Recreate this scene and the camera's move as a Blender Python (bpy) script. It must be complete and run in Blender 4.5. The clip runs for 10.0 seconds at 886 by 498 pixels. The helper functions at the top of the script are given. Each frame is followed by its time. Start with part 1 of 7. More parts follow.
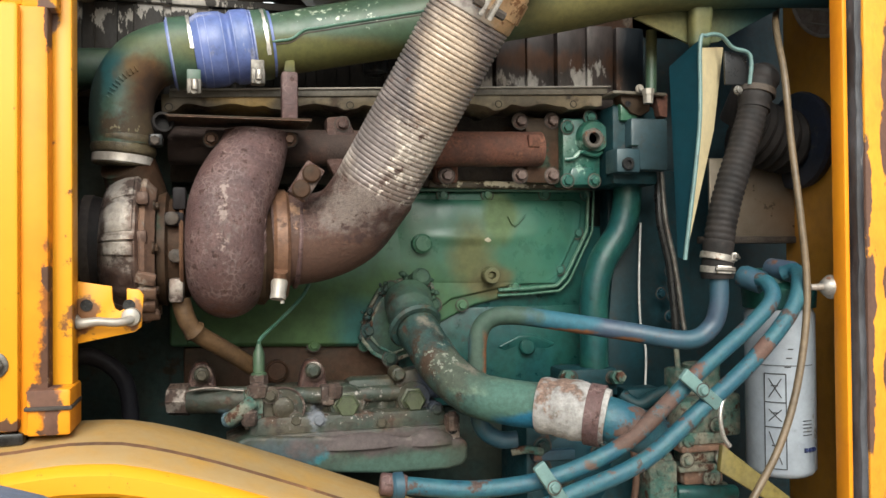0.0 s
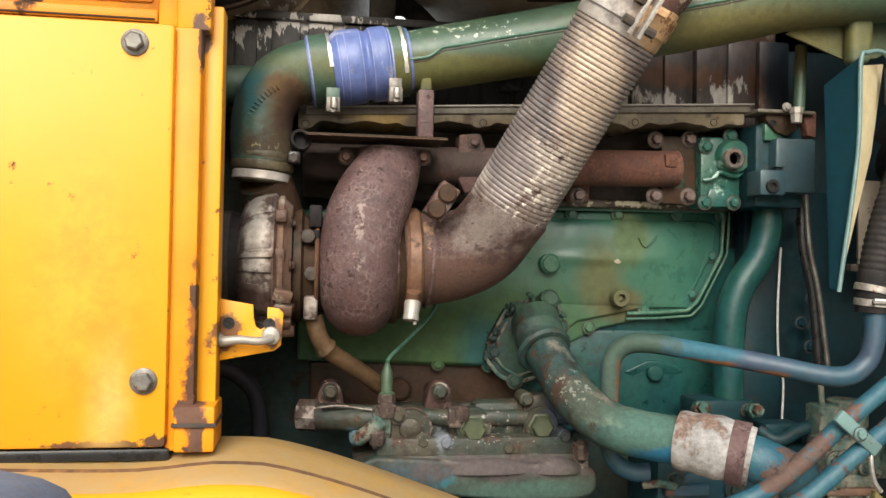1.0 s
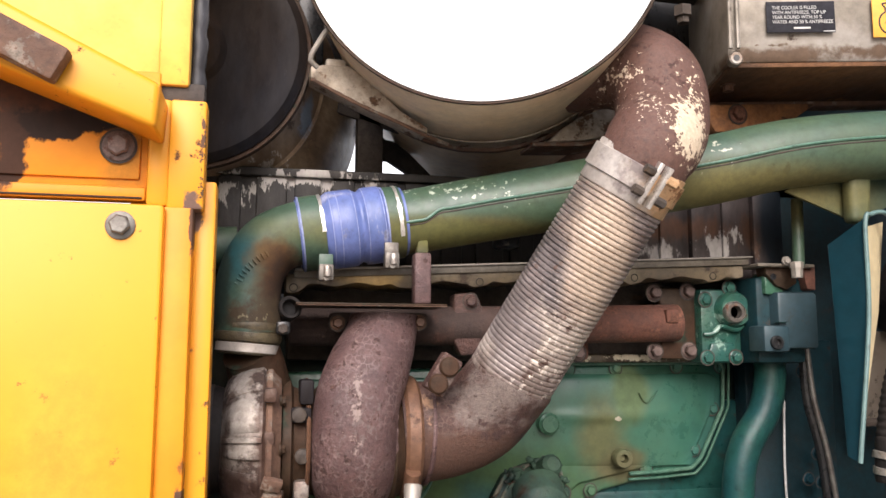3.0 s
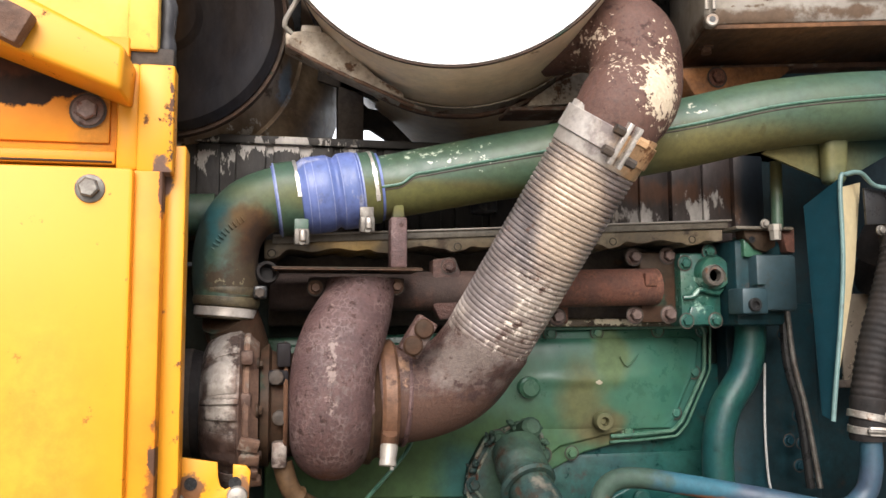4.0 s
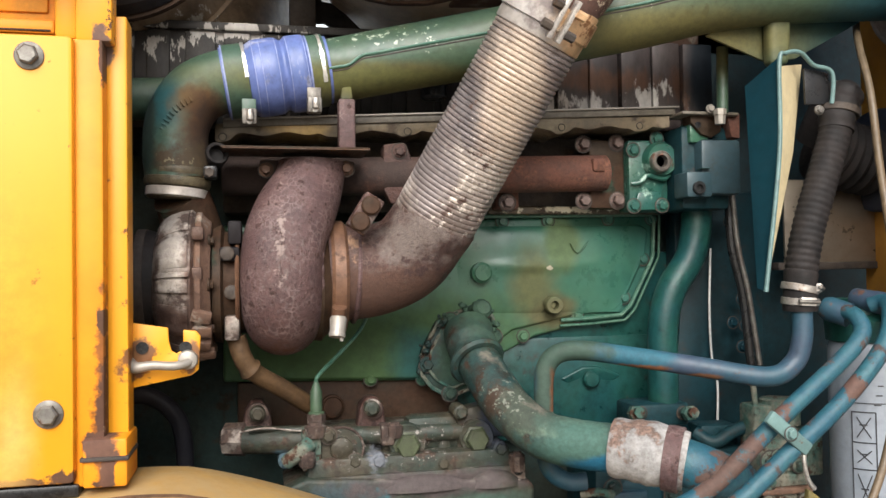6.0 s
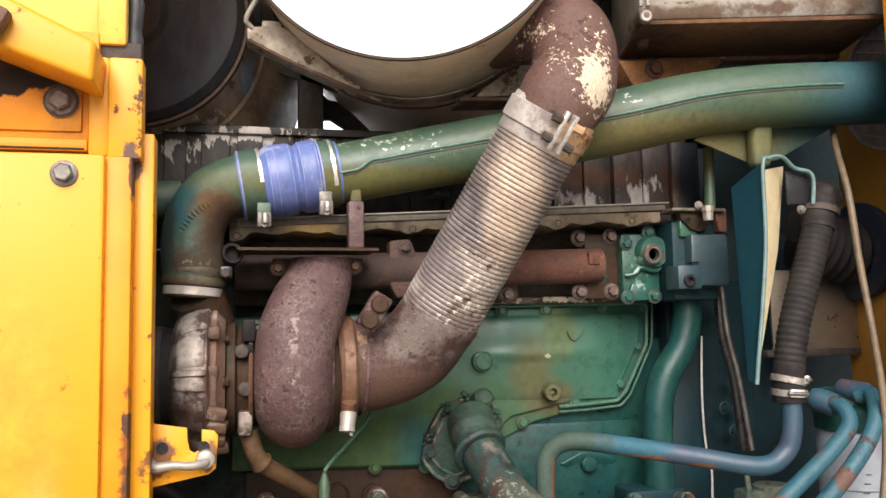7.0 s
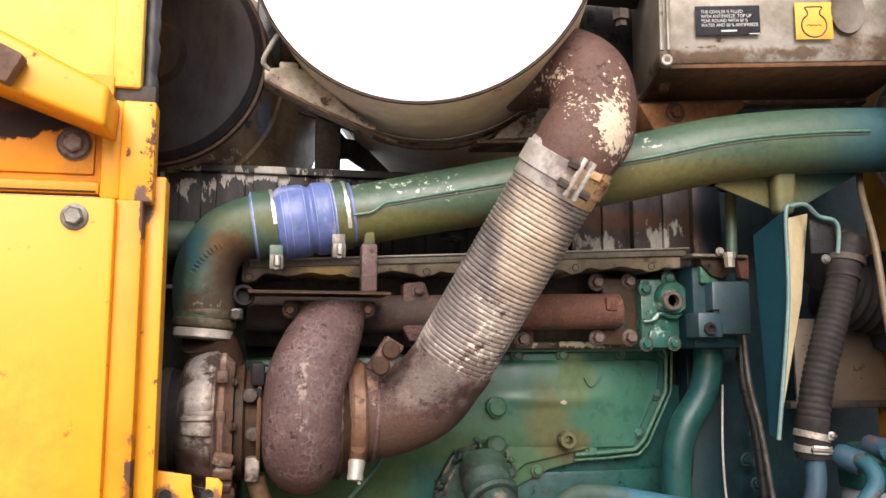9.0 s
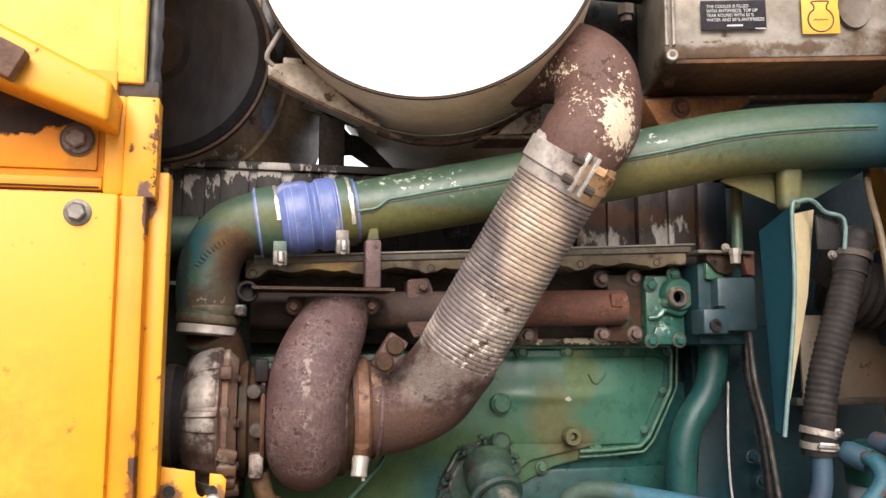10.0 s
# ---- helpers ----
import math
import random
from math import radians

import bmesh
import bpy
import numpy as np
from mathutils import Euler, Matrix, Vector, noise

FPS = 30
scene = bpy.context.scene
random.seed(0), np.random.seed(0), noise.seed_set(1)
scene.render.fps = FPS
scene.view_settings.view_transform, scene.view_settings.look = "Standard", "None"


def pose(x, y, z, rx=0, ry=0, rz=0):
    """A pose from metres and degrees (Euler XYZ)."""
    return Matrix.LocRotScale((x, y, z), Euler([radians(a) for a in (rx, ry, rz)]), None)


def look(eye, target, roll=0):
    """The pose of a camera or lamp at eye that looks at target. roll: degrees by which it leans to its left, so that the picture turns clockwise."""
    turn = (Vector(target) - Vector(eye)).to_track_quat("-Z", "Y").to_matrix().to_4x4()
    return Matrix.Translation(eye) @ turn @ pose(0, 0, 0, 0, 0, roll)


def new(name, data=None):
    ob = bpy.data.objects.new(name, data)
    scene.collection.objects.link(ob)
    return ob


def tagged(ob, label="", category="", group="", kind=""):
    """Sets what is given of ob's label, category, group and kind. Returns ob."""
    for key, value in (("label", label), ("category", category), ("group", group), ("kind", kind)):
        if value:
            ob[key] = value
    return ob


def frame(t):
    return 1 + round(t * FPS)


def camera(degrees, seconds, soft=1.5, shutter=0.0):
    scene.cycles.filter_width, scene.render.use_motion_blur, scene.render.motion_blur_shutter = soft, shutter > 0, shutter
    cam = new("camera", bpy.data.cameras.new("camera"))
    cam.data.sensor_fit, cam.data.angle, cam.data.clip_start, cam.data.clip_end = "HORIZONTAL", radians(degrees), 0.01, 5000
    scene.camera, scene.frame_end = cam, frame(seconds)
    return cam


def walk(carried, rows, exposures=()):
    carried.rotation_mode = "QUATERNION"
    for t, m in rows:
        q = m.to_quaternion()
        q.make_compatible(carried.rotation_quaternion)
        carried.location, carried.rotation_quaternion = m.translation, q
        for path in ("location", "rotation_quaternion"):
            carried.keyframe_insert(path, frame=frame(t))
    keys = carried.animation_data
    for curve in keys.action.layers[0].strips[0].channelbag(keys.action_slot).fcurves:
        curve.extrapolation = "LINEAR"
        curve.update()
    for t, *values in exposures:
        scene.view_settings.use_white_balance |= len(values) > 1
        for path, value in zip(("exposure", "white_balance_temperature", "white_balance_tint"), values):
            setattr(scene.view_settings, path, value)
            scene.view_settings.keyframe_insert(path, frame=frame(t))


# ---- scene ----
cam = camera(56.3, 10.0)
METRES, EYE, TILT, LEAN, TURN = 0.78, 1.8, 0.0, 0.0, -15.0
ROWS = [
    (0.0, 0.0, 0.0, 0.0, 0.01, 0.81, 0.5),
    (0.5, -0.0274, -0.0061, 0.0008, 1.77, 0.81, -0.47),
    (0.7, -0.0507, 0.0047, 0.0119, 3.12, 0.50, -0.67),
    (1.0, -0.0919, 0.0329, 0.0398, 6.17, 0.96, -1.05),
    (1.2, -0.1216, 0.0496, 0.0552, 7.28, 1.01, -1.36),
    (1.5, -0.1786, 0.0886, 0.0844, 3.36, 2.4, -1.9),
    (1.7, -0.2239, 0.1111, 0.1091, -0.01, 4.27, -1.96),
    (2.0, -0.2948, 0.1218, 0.1622, 1.34, 5.46, -0.15),
    (2.2, -0.2947, 0.1124, 0.1835, 2.56, 6.70, 0.13),
    (2.5, -0.2641, 0.1121, 0.1952, 2.27, 7.68, -0.46),
    (2.7, -0.2329, 0.1126, 0.1955, 2.39, 7.77, -0.33),
    (3.8, -0.1371, 0.0981, 0.1798, 4.20, 5.38, -0.03),
    (4.0, -0.1287, 0.1036, 0.1648, 3.55, 5.86, 0.33),
    (4.2, -0.1036, 0.0981, 0.1441, 3.43, 5.36, 0.50),
    (4.5, -0.08, 0.1151, 0.114, 1.67, 2.94, -0.63),
    (4.7, -0.0557, 0.1135, 0.0859, 1.53, 0.86, -0.47),
    (5.0, -0.0409, 0.1212, 0.0501, 1.88, -1.14, 0.33),
    (5.2, -0.0293, 0.1186, 0.0370, 1.83, -2.01, 0.91),
    (6.3, -0.0599, 0.0349, 0.0691, 3.32, 3.19, 0.55),
    (6.5, -0.0606, 0.006, 0.0966, 4.0, 3.96, 0.53),
    (7.0, -0.0902, -0.0064, 0.125, 1.55, 5.45, 1.1),
    (7.5, -0.0975, -0.0252, 0.1535, 0.49, 7.44, 1.19),
    (8.0, -0.0871, -0.0109, 0.1609, 0.9, 7.14, 0.1),
    (8.5, -0.0733, -0.0011, 0.1659, 2.6, 7.91, -0.29),
    (9.0, -0.0691, 0.0163, 0.1634, 3.12, 7.34, 0.01),
    (9.5, -0.0661, 0.0234, 0.1635, 3.14, 7.17, 0.21),
    (10.0, -0.0675, 0.0226, 0.1609, 3.47, 7.18, -0.01),
]
walk(cam, [(t, pose(0, 0, EYE, TILT, LEAN, TURN) @ pose(METRES * x, METRES * y, METRES * z, 90 + pitch, roll, yaw)) for t, x, y, z, yaw, pitch, roll in ROWS],
     [(0.0, 0.36, 6150, 3), (0.7, 0.37, 6300, 5), (1.5, 0.38, 6400, 8), (2.7, 0.44, 6250, 16), (4.0, 0.44, 6150, 11), (4.5, 0.42, 6000, 8), (5.1, 0.40, 5850, 5), (6.5, 0.44, 6250, 11), (8.0, 0.45, 6350, 14), (10.0, 0.44, 6350, 14)])

# ---------------------------------------------------------------- sky and sun
world = bpy.data.worlds.new("sky")
scene.world = world
world.use_nodes = True
wn = world.node_tree.nodes
sky = wn.new("ShaderNodeTexSky")
sky.sky_type, sky.sun_disc = "NISHITA", False
sky.sun_elevation, sky.sun_rotation = radians(36), radians(194)
sky.air_density, sky.dust_density = 1.0, 7.0
wn["Background"].inputs["Strength"].default_value = 0.121
world.node_tree.links.new(sky.outputs[0], wn["Background"].inputs["Color"])
sun = new("sun", bpy.data.lights.new("sun", "SUN"))
sun.data.energy, sun.data.angle, sun.data.color = 3.6, radians(45), (1.0, 0.975, 0.94)
sun.matrix_world = look((-0.9, -3.4, 5.4), (0.3, 1.3, 1.9))


# ---------------------------------------------------------------- materials
def surface(name, base, second=None, rust=None, amount=0.0, rough=0.5, metal=0.0, patch=6.0, grain=90.0, bump=0.25,
            speck=0.0, stretch=(1, 1, 1), rust_scale=14.0, dust=0.0, dust_col=(0.35, 0.3, 0.24), relief=0.004, vary=1.0, stains_and_light=(), gloss=0.5, oil=0.0, crackle=None):
    """Spots over the coat are rows of (centre, half sizes, colour, noise scale, noise amount, edge softness, and fill:
    1 if left out, below 0 for scattered flakes); a few put light or shade into the colour.
    Worn paint or metal: base mixed with a second tone in patches, rust where the coat has gone, dust on upward faces,
    fine relief."""
    m = bpy.data.materials.new(name)
    m.use_nodes = True
    nt = m.node_tree
    b = nt.nodes["Principled BSDF"]
    link = nt.links.new
    geo = nt.nodes.new("ShaderNodeNewGeometry")
    mp = nt.nodes.new("ShaderNodeMapping")
    mp.inputs["Scale"].default_value = stretch
    link(geo.outputs["Position"], mp.inputs["Vector"])

    def tex(scale, detail, rough_=0.6):
        n = nt.nodes.new("ShaderNodeTexNoise")
        n.inputs["Scale"].default_value, n.inputs["Detail"].default_value, n.inputs["Roughness"].default_value = scale, detail, rough_
        link(mp.outputs[0], n.inputs["Vector"])
        return n.outputs[0]

    def ramp(src, lo, hi):
        n = nt.nodes.new("ShaderNodeMapRange")
        n.interpolation_type = "SMOOTHSTEP"
        n.inputs["From Min"].default_value, n.inputs["From Max"].default_value = lo, hi
        link(src, n.inputs["Value"])
        return n.outputs[0]

    def calc(op, a, c):
        n = nt.nodes.new("ShaderNodeMath")
        n.operation = op
        for s, v in ((n.inputs[0], a), (n.inputs[1], c)):
            if isinstance(v, (int, float)):
                s.default_value = v
            else:
                link(v, s)
        return n.outputs[0]

    def mix(fac, a, c, mode="MIX"):
        n = nt.nodes.new("ShaderNodeMix")
        n.data_type, n.blend_type = "RGBA", mode
        for s, v in ((n.inputs[0], fac), (n.inputs[6], a), (n.inputs[7], c)):
            if isinstance(v, (int, float)):
                s.default_value = v
            elif isinstance(v, tuple):
                s.default_value = (*v, 1)
            else:
                link(v, s)
        return n.outputs[2]

    col = mix(ramp(tex(patch, 4), 0.35, 0.65), base, second or tuple(0.75 * c for c in base))
    fine = tex(grain, 6, 0.7)
    col = mix(ramp(fine, 0.3, 0.75), col, mix(vary, col, (0.62, 0.6, 0.58), "MULTIPLY"), )
    rough_v, metal_v = rough, metal
    height = fine
    if vary > 0.3:
        mott = tex(patch * 6.5, 8, 0.72)
        col = mix(ramp(mott, 0.28, 0.5), mix(min(1.0, 0.9 * vary), col, (0.6, 0.58, 0.57), "MULTIPLY"), col)
        col = mix(calc("MULTIPLY", ramp(tex(patch * 15, 6, 0.7), 0.62, 0.72), 0.35 * min(1.0, vary)), col, tuple(min(1.0, 1.7 * c + 0.02) for c in base))
        uneven = nt.nodes.new("ShaderNodeMapRange")
        uneven.inputs["From Min"].default_value, uneven.inputs["From Max"].default_value = 0.3, 0.7
        uneven.inputs["To Min"].default_value, uneven.inputs["To Max"].default_value = max(0.12, rough - 0.13), min(0.95, rough + 0.16)
        link(mott, uneven.inputs["Value"])
        rough_v = uneven.outputs[0]
    if crackle:
        tone, size_, share = crackle
        warp = nt.nodes.new("ShaderNodeVectorMath")
        warp.operation = "MULTIPLY_ADD"
        swirl = nt.nodes.new("ShaderNodeTexNoise")
        swirl.inputs["Scale"].default_value, swirl.inputs["Detail"].default_value = size_ * 1.3, 4
        link(mp.outputs[0], swirl.inputs["Vector"])
        link(swirl.outputs["Color"], warp.inputs[0])
        warp.inputs[1].default_value = (0.9 / size_,) * 3
        link(mp.outputs[0], warp.inputs[2])
        vein = nt.nodes.new("ShaderNodeTexVoronoi")
        vein.feature = "DISTANCE_TO_EDGE"
        vein.inputs["Scale"].default_value = size_
        link(warp.outputs[0], vein.inputs["Vector"])
        lines = calc("SUBTRACT", 1.0, ramp(vein.outputs["Distance"], 0.02, 0.13))
        col = mix(calc("MULTIPLY", calc("MULTIPLY", lines, ramp(tex(patch * 0.7, 4), 0.42, 0.6)), share), col, tone)
    if speck:
        col = mix(ramp(tex(grain * 2.2, 3), 0.66 - 0.1 * speck, 0.70 - 0.06 * speck), col, (0.5, 0.45, 0.38))
    if amount:
        r = tex(rust_scale, 8, 0.68)
        edge = 0.72 - 0.4 * amount
        mask = ramp(r, edge - 0.02, edge + 0.05)
        rusty = mix(ramp(fine, 0.35, 0.65), rust, tuple(0.4 * c for c in rust))
        col = mix(mask, col, rusty)
        worn = nt.nodes.new("ShaderNodeMapRange")
        if isinstance(rough_v, (int, float)):
            worn.inputs["To Min"].default_value = rough
        else:
            link(rough_v, worn.inputs["To Min"])
        worn.inputs["To Max"].default_value = 0.85
        link(mask, worn.inputs["Value"])
        rough_v = worn.outputs[0]
        if metal:
            metal_v = nt.nodes.new("ShaderNodeMapRange")
            metal_v.inputs["To Min"].default_value, metal_v.inputs["To Max"].default_value = metal, 0.0
            link(mask, metal_v.inputs["Value"])
            metal_v = metal_v.outputs[0]
    if oil:
        col = mix(ramp(tex(patch * 2.7, 7, 0.7), 0.62 - 0.25 * oil, 0.74), col, (0.022, 0.017, 0.012))
    for centre, half, tone, scale, noisy, soft, *more in stains_and_light:
        off = nt.nodes.new("ShaderNodeVectorMath")
        off.operation = "SUBTRACT"
        link(geo.outputs["Position"], off.inputs[0])
        off.inputs[1].default_value = centre
        div = nt.nodes.new("ShaderNodeVectorMath")
        div.operation = "DIVIDE"
        link(off.outputs[0], div.inputs[0])
        div.inputs[1].default_value = half
        size = nt.nodes.new("ShaderNodeVectorMath")
        size.operation = "LENGTH"
        link(div.outputs[0], size.inputs[0])
        wave = calc("MULTIPLY", calc("SUBTRACT", tex(scale, 5, 0.65), 0.5), noisy * 3)
        field = calc("SUBTRACT", calc("SUBTRACT", more[0] if more else 1.0, size.outputs["Value"]), wave)
        hit = ramp(field, -soft, soft)
        col = mix(hit, col, mix(ramp(fine, 0.3, 0.7), tone, tuple(0.7 * c for c in tone)))
        if rust and max(tone) < 0.2 and metal == 0:
            dull = nt.nodes.new("ShaderNodeMapRange")
            link(hit, dull.inputs["Value"])
            if isinstance(rough_v, (int, float)):
                dull.inputs["To Min"].default_value = rough_v
            else:
                link(rough_v, dull.inputs["To Min"])
            dull.inputs["To Max"].default_value = max(rough, 0.75)
            rough_v = dull.outputs[0]
    if dust:
        sep = nt.nodes.new("ShaderNodeSeparateXYZ")
        link(geo.outputs["Normal"], sep.inputs[0])
        up = ramp(sep.outputs[2], 0.2, 0.95)
        gate = nt.nodes.new("ShaderNodeMath")
        gate.operation = "MULTIPLY"
        link(up, gate.inputs[0])
        link(ramp(tex(22, 6), 0.62 - 0.35 * dust, 0.72), gate.inputs[1])
        col = mix(gate.outputs[0], col, dust_col)
    link(col, b.inputs["Base Color"])
    for s, v in ((b.inputs["Roughness"], rough_v), (b.inputs["Metallic"], metal_v)):
        if isinstance(v, (int, float)):
            s.default_value = v
        else:
            link(v, s)
    b.inputs["Specular IOR Level"].default_value = gloss
    bp = nt.nodes.new("ShaderNodeBump")
    bp.inputs["Strength"].default_value, bp.inputs["Distance"].default_value = bump, relief
    link(height, bp.inputs["Height"])
    link(bp.outputs[0], b.inputs["Normal"])
    return m


RUST = (0.16, 0.065, 0.03)
DARK_RUST = (0.07, 0.035, 0.022)
OLIVE = (0.1, 0.1, 0.026)
SCORCH = (0.1, 0.058, 0.018)
TEAL = (0.013, 0.075, 0.07)
bay_dark = surface("dusty_dark_bay_paint", (0.085, 0.082, 0.08), (0.064, 0.07, 0.068), (0.11, 0.075, 0.05), 0.2, 0.65, patch=6, grain=60, bump=0.3, gloss=0.2, oil=0.2)
green = surface("engine_green", (0.05, 0.13, 0.08), (0.032, 0.116, 0.085), (0.14, 0.1, 0.04), 0.1, 0.3, patch=4, grain=50, bump=0.08, rust_scale=9, vary=0.5, stains_and_light=(
    ((0.170, 1.550, 1.699), (0.3, 0.2, 0.09), (0.055, 0.11, 0.035), 7, 0.5, 0.5),
    ((0.468, 1.545, 1.807), (0.04, 0.2, 0.07), (0.1, 0.11, 0.042), 10, 0.5, 0.6),
    ((0.512, 1.545, 1.757), (0.045, 0.2, 0.03), (0.1, 0.095, 0.04), 14, 0.6, 0.45),
    ((0.531, 1.545, 1.884), (0.035, 0.2, 0.05), (0.09, 0.14, 0.06), 12, 0.5, 0.4),
    ((0.730, 1.460, 1.690), (0.07, 0.3, 0.2), TEAL, 6, 0.4, 0.5),
    ((0.255, 1.550, 1.686), (0.05, 0.2, 0.05), (0.016, 0.085, 0.075), 8, 0.5, 0.5),
    ((0.501, 1.545, 1.840), (0.006, 0.2, 0.004), (0.5, 0.45, 0.34), 90, 0.8, 0.1)))
green_pipe = surface("pipe_green", (0.044, 0.086, 0.06), (0.054, 0.09, 0.05), (0.11, 0.085, 0.036), 0.18, 0.44, patch=8, grain=90, bump=0.1, rust_scale=12, vary=0.75, stains_and_light=(
    ((-0.166, 1.350, 2.096), (0.026, 0.1, 0.05), (0.01, 0.07, 0.075), 16, 0.45, 0.45),
    ((-0.118, 1.350, 2.098), (0.034, 0.1, 0.02), (0.1, 0.055, 0.012), 18, 0.5, 0.4),
    ((-0.106, 1.360, 2.066), (0.034, 0.1, 0.046), (0.07, 0.03, 0.007), 18, 0.6, 0.5),
    ((-0.100, 1.360, 2.035), (0.03, 0.1, 0.06), (0.03, 0.014, 0.006), 24, 0.7, 0.4, 0.8),
    ((-0.130, 1.360, 2.010), (0.07, 0.1, 0.028), (0.05, 0.032, 0.014), 30, 1.0, 0.4, 0.8),
    ((-0.188, 1.370, 2.050), (0.014, 0.1, 0.07), (0.012, 0.03, 0.022), 24, 0.7, 0.4, 0.9),
    ((-0.135, 1.360, 2.004), (0.06, 0.1, 0.02), (0.2, 0.17, 0.1), 80, 2.2, 0.15, -0.25),
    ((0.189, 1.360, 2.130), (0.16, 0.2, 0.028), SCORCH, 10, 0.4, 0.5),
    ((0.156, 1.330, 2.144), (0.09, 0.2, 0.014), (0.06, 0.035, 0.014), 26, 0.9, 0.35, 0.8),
    ((0.612, 1.210, 2.226), (0.005, 0.1, 0.012), (0.016, 0.03, 0.018), 70, 0.9, 0.3),
    ((0.640, 1.210, 2.234), (0.008, 0.1, 0.011), (0.016, 0.03, 0.018), 70, 0.9, 0.3),
    ((0.664, 1.210, 2.238), (0.005, 0.1, 0.012), (0.016, 0.03, 0.018), 70, 0.9, 0.3),
    ((0.527, 1.210, 2.232), (0.04, 0.1, 0.006), (0.5, 0.5, 0.42), 90, 1.6, 0.12, 0.1),
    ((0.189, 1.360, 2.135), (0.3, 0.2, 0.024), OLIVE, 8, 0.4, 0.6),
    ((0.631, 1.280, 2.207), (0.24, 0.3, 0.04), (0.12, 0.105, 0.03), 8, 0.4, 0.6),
    ((1.050, 1.200, 2.287), (0.16, 0.3, 0.2), (0.01, 0.06, 0.075), 6, 0.25, 0.5),
    ((0.555, 1.260, 2.271), (0.05, 0.2, 0.05), (0.45, 0.45, 0.36), 60, 2.2, 0.1, -0.25),
    ((0.154, 1.340, 2.204), (0.16, 0.2, 0.03), (0.4, 0.45, 0.36), 80, 2.4, 0.1, -0.35)))
green_dirty = surface("grimy_green", (0.036, 0.062, 0.055), (0.016, 0.044, 0.044), (0.06, 0.034, 0.022), 0.36, 0.48, oil=0.75, patch=16, grain=120, bump=0.35, gloss=0.25, rust_scale=24, dust=0.15, dust_col=(0.14, 0.125, 0.1), stains_and_light=(
    ((0.134, 1.360, 1.487), (0.018, 0.1, 0.014), (0.02, 0.14, 0.17), 40, 0.7, 0.25),
    ((0.270, 1.360, 1.468), (0.13, 0.1, 0.03), (0.07, 0.12, 0.09), 14, 0.7, 0.4),
    ((0.224, 1.370, 1.495), (0.2, 0.1, 0.016), (0.1, 0.092, 0.075), 16, 0.6, 0.4),
    ((0.011, 1.390, 1.546), (0.02, 0.1, 0.016), (0.045, 0.08, 0.09), 30, 0.8, 0.3),
    ((0.153, 1.380, 1.544), (0.016, 0.1, 0.016), (0.045, 0.08, 0.09), 30, 0.8, 0.3),
    ((0.347, 1.500, 1.697), (0.06, 0.1, 0.1), (0.045, 0.085, 0.055), 20, 0.5, 0.4),
    ((0.338, 1.300, 1.637), (0.05, 0.15, 0.04), (0.045, 0.028, 0.018), 40, 0.9, 0.3, 0.6),
    # Pale band on the neck elbow: light on its top put into colour.
    ((0.403, 1.220, 1.600), (0.06, 0.1, 0.012), (0.13, 0.17, 0.12), 30, 0.7, 0.3),
    ((0.363, 1.270, 1.621), (0.06, 0.1, 0.045), (0.05, 0.062, 0.046), 26, 1.0, 0.3, 0.8),
    ((0.350, 1.300, 1.640), (0.07, 0.15, 0.06), (0.16, 0.17, 0.14), 110, 2.0, 0.12, -0.2),
    ((0.441, 1.200, 1.566), (0.09, 0.1, 0.06), (0.055, 0.112, 0.09), 14, 0.6, 0.4),
    ((0.459, 1.200, 1.544), (0.05, 0.1, 0.02), (0.015, 0.1, 0.17), 18, 0.4, 0.3)))
pump_grime = surface("oil_caked_pump_paint", (0.058, 0.05, 0.034), (0.03, 0.042, 0.033), (0.075, 0.048, 0.034), 0.4, 0.46, oil=0.6, patch=18, grain=110, bump=0.4, gloss=0.3, rust_scale=26, dust=0.2, dust_col=(0.13, 0.115, 0.1), stains_and_light=(
    ((0.146, 1.360, 1.487), (0.02, 0.1, 0.014), (0.02, 0.14, 0.17), 40, 0.9, 0.3),
    ((0.270, 1.360, 1.462), (0.15, 0.1, 0.026), (0.05, 0.09, 0.07), 18, 0.8, 0.5, 0.8),
    ((0.100, 1.360, 1.490), (0.06, 0.1, 0.02), (0.045, 0.065, 0.07), 24, 0.9, 0.4),
    ((0.260, 1.370, 1.500), (0.14, 0.1, 0.018), (0.075, 0.06, 0.058), 24, 0.9, 0.4),
    ((0.011, 1.390, 1.546), (0.022, 0.1, 0.018), (0.07, 0.11, 0.13), 40, 1.0, 0.3),
    ((0.153, 1.380, 1.540), (0.016, 0.1, 0.016), (0.14, 0.15, 0.17), 50, 1.0, 0.3),
    ((0.354, 1.390, 1.585), (0.04, 0.1, 0.05), (0.04, 0.05, 0.075), 30, 1.0, 0.4, 0.8),
    ((0.200, 1.390, 1.560), (0.22, 0.1, 0.06), (0.24, 0.22, 0.2), 120, 2.2, 0.15, -0.45)))
bracket_paint = surface("grey_green_bracket_paint", (0.045, 0.076, 0.088), (0.026, 0.054, 0.066), (0.11, 0.055, 0.035), 0.18, 0.45, oil=0.3, patch=9, grain=90, bump=0.1, rust_scale=25, vary=0.6)
joint_olive = surface("baked_olive_joint", (0.11, 0.088, 0.045), (0.06, 0.044, 0.024), (0.26, 0.22, 0.16), 0.2, 0.5, patch=24, grain=110, bump=0.4, oil=0.55)
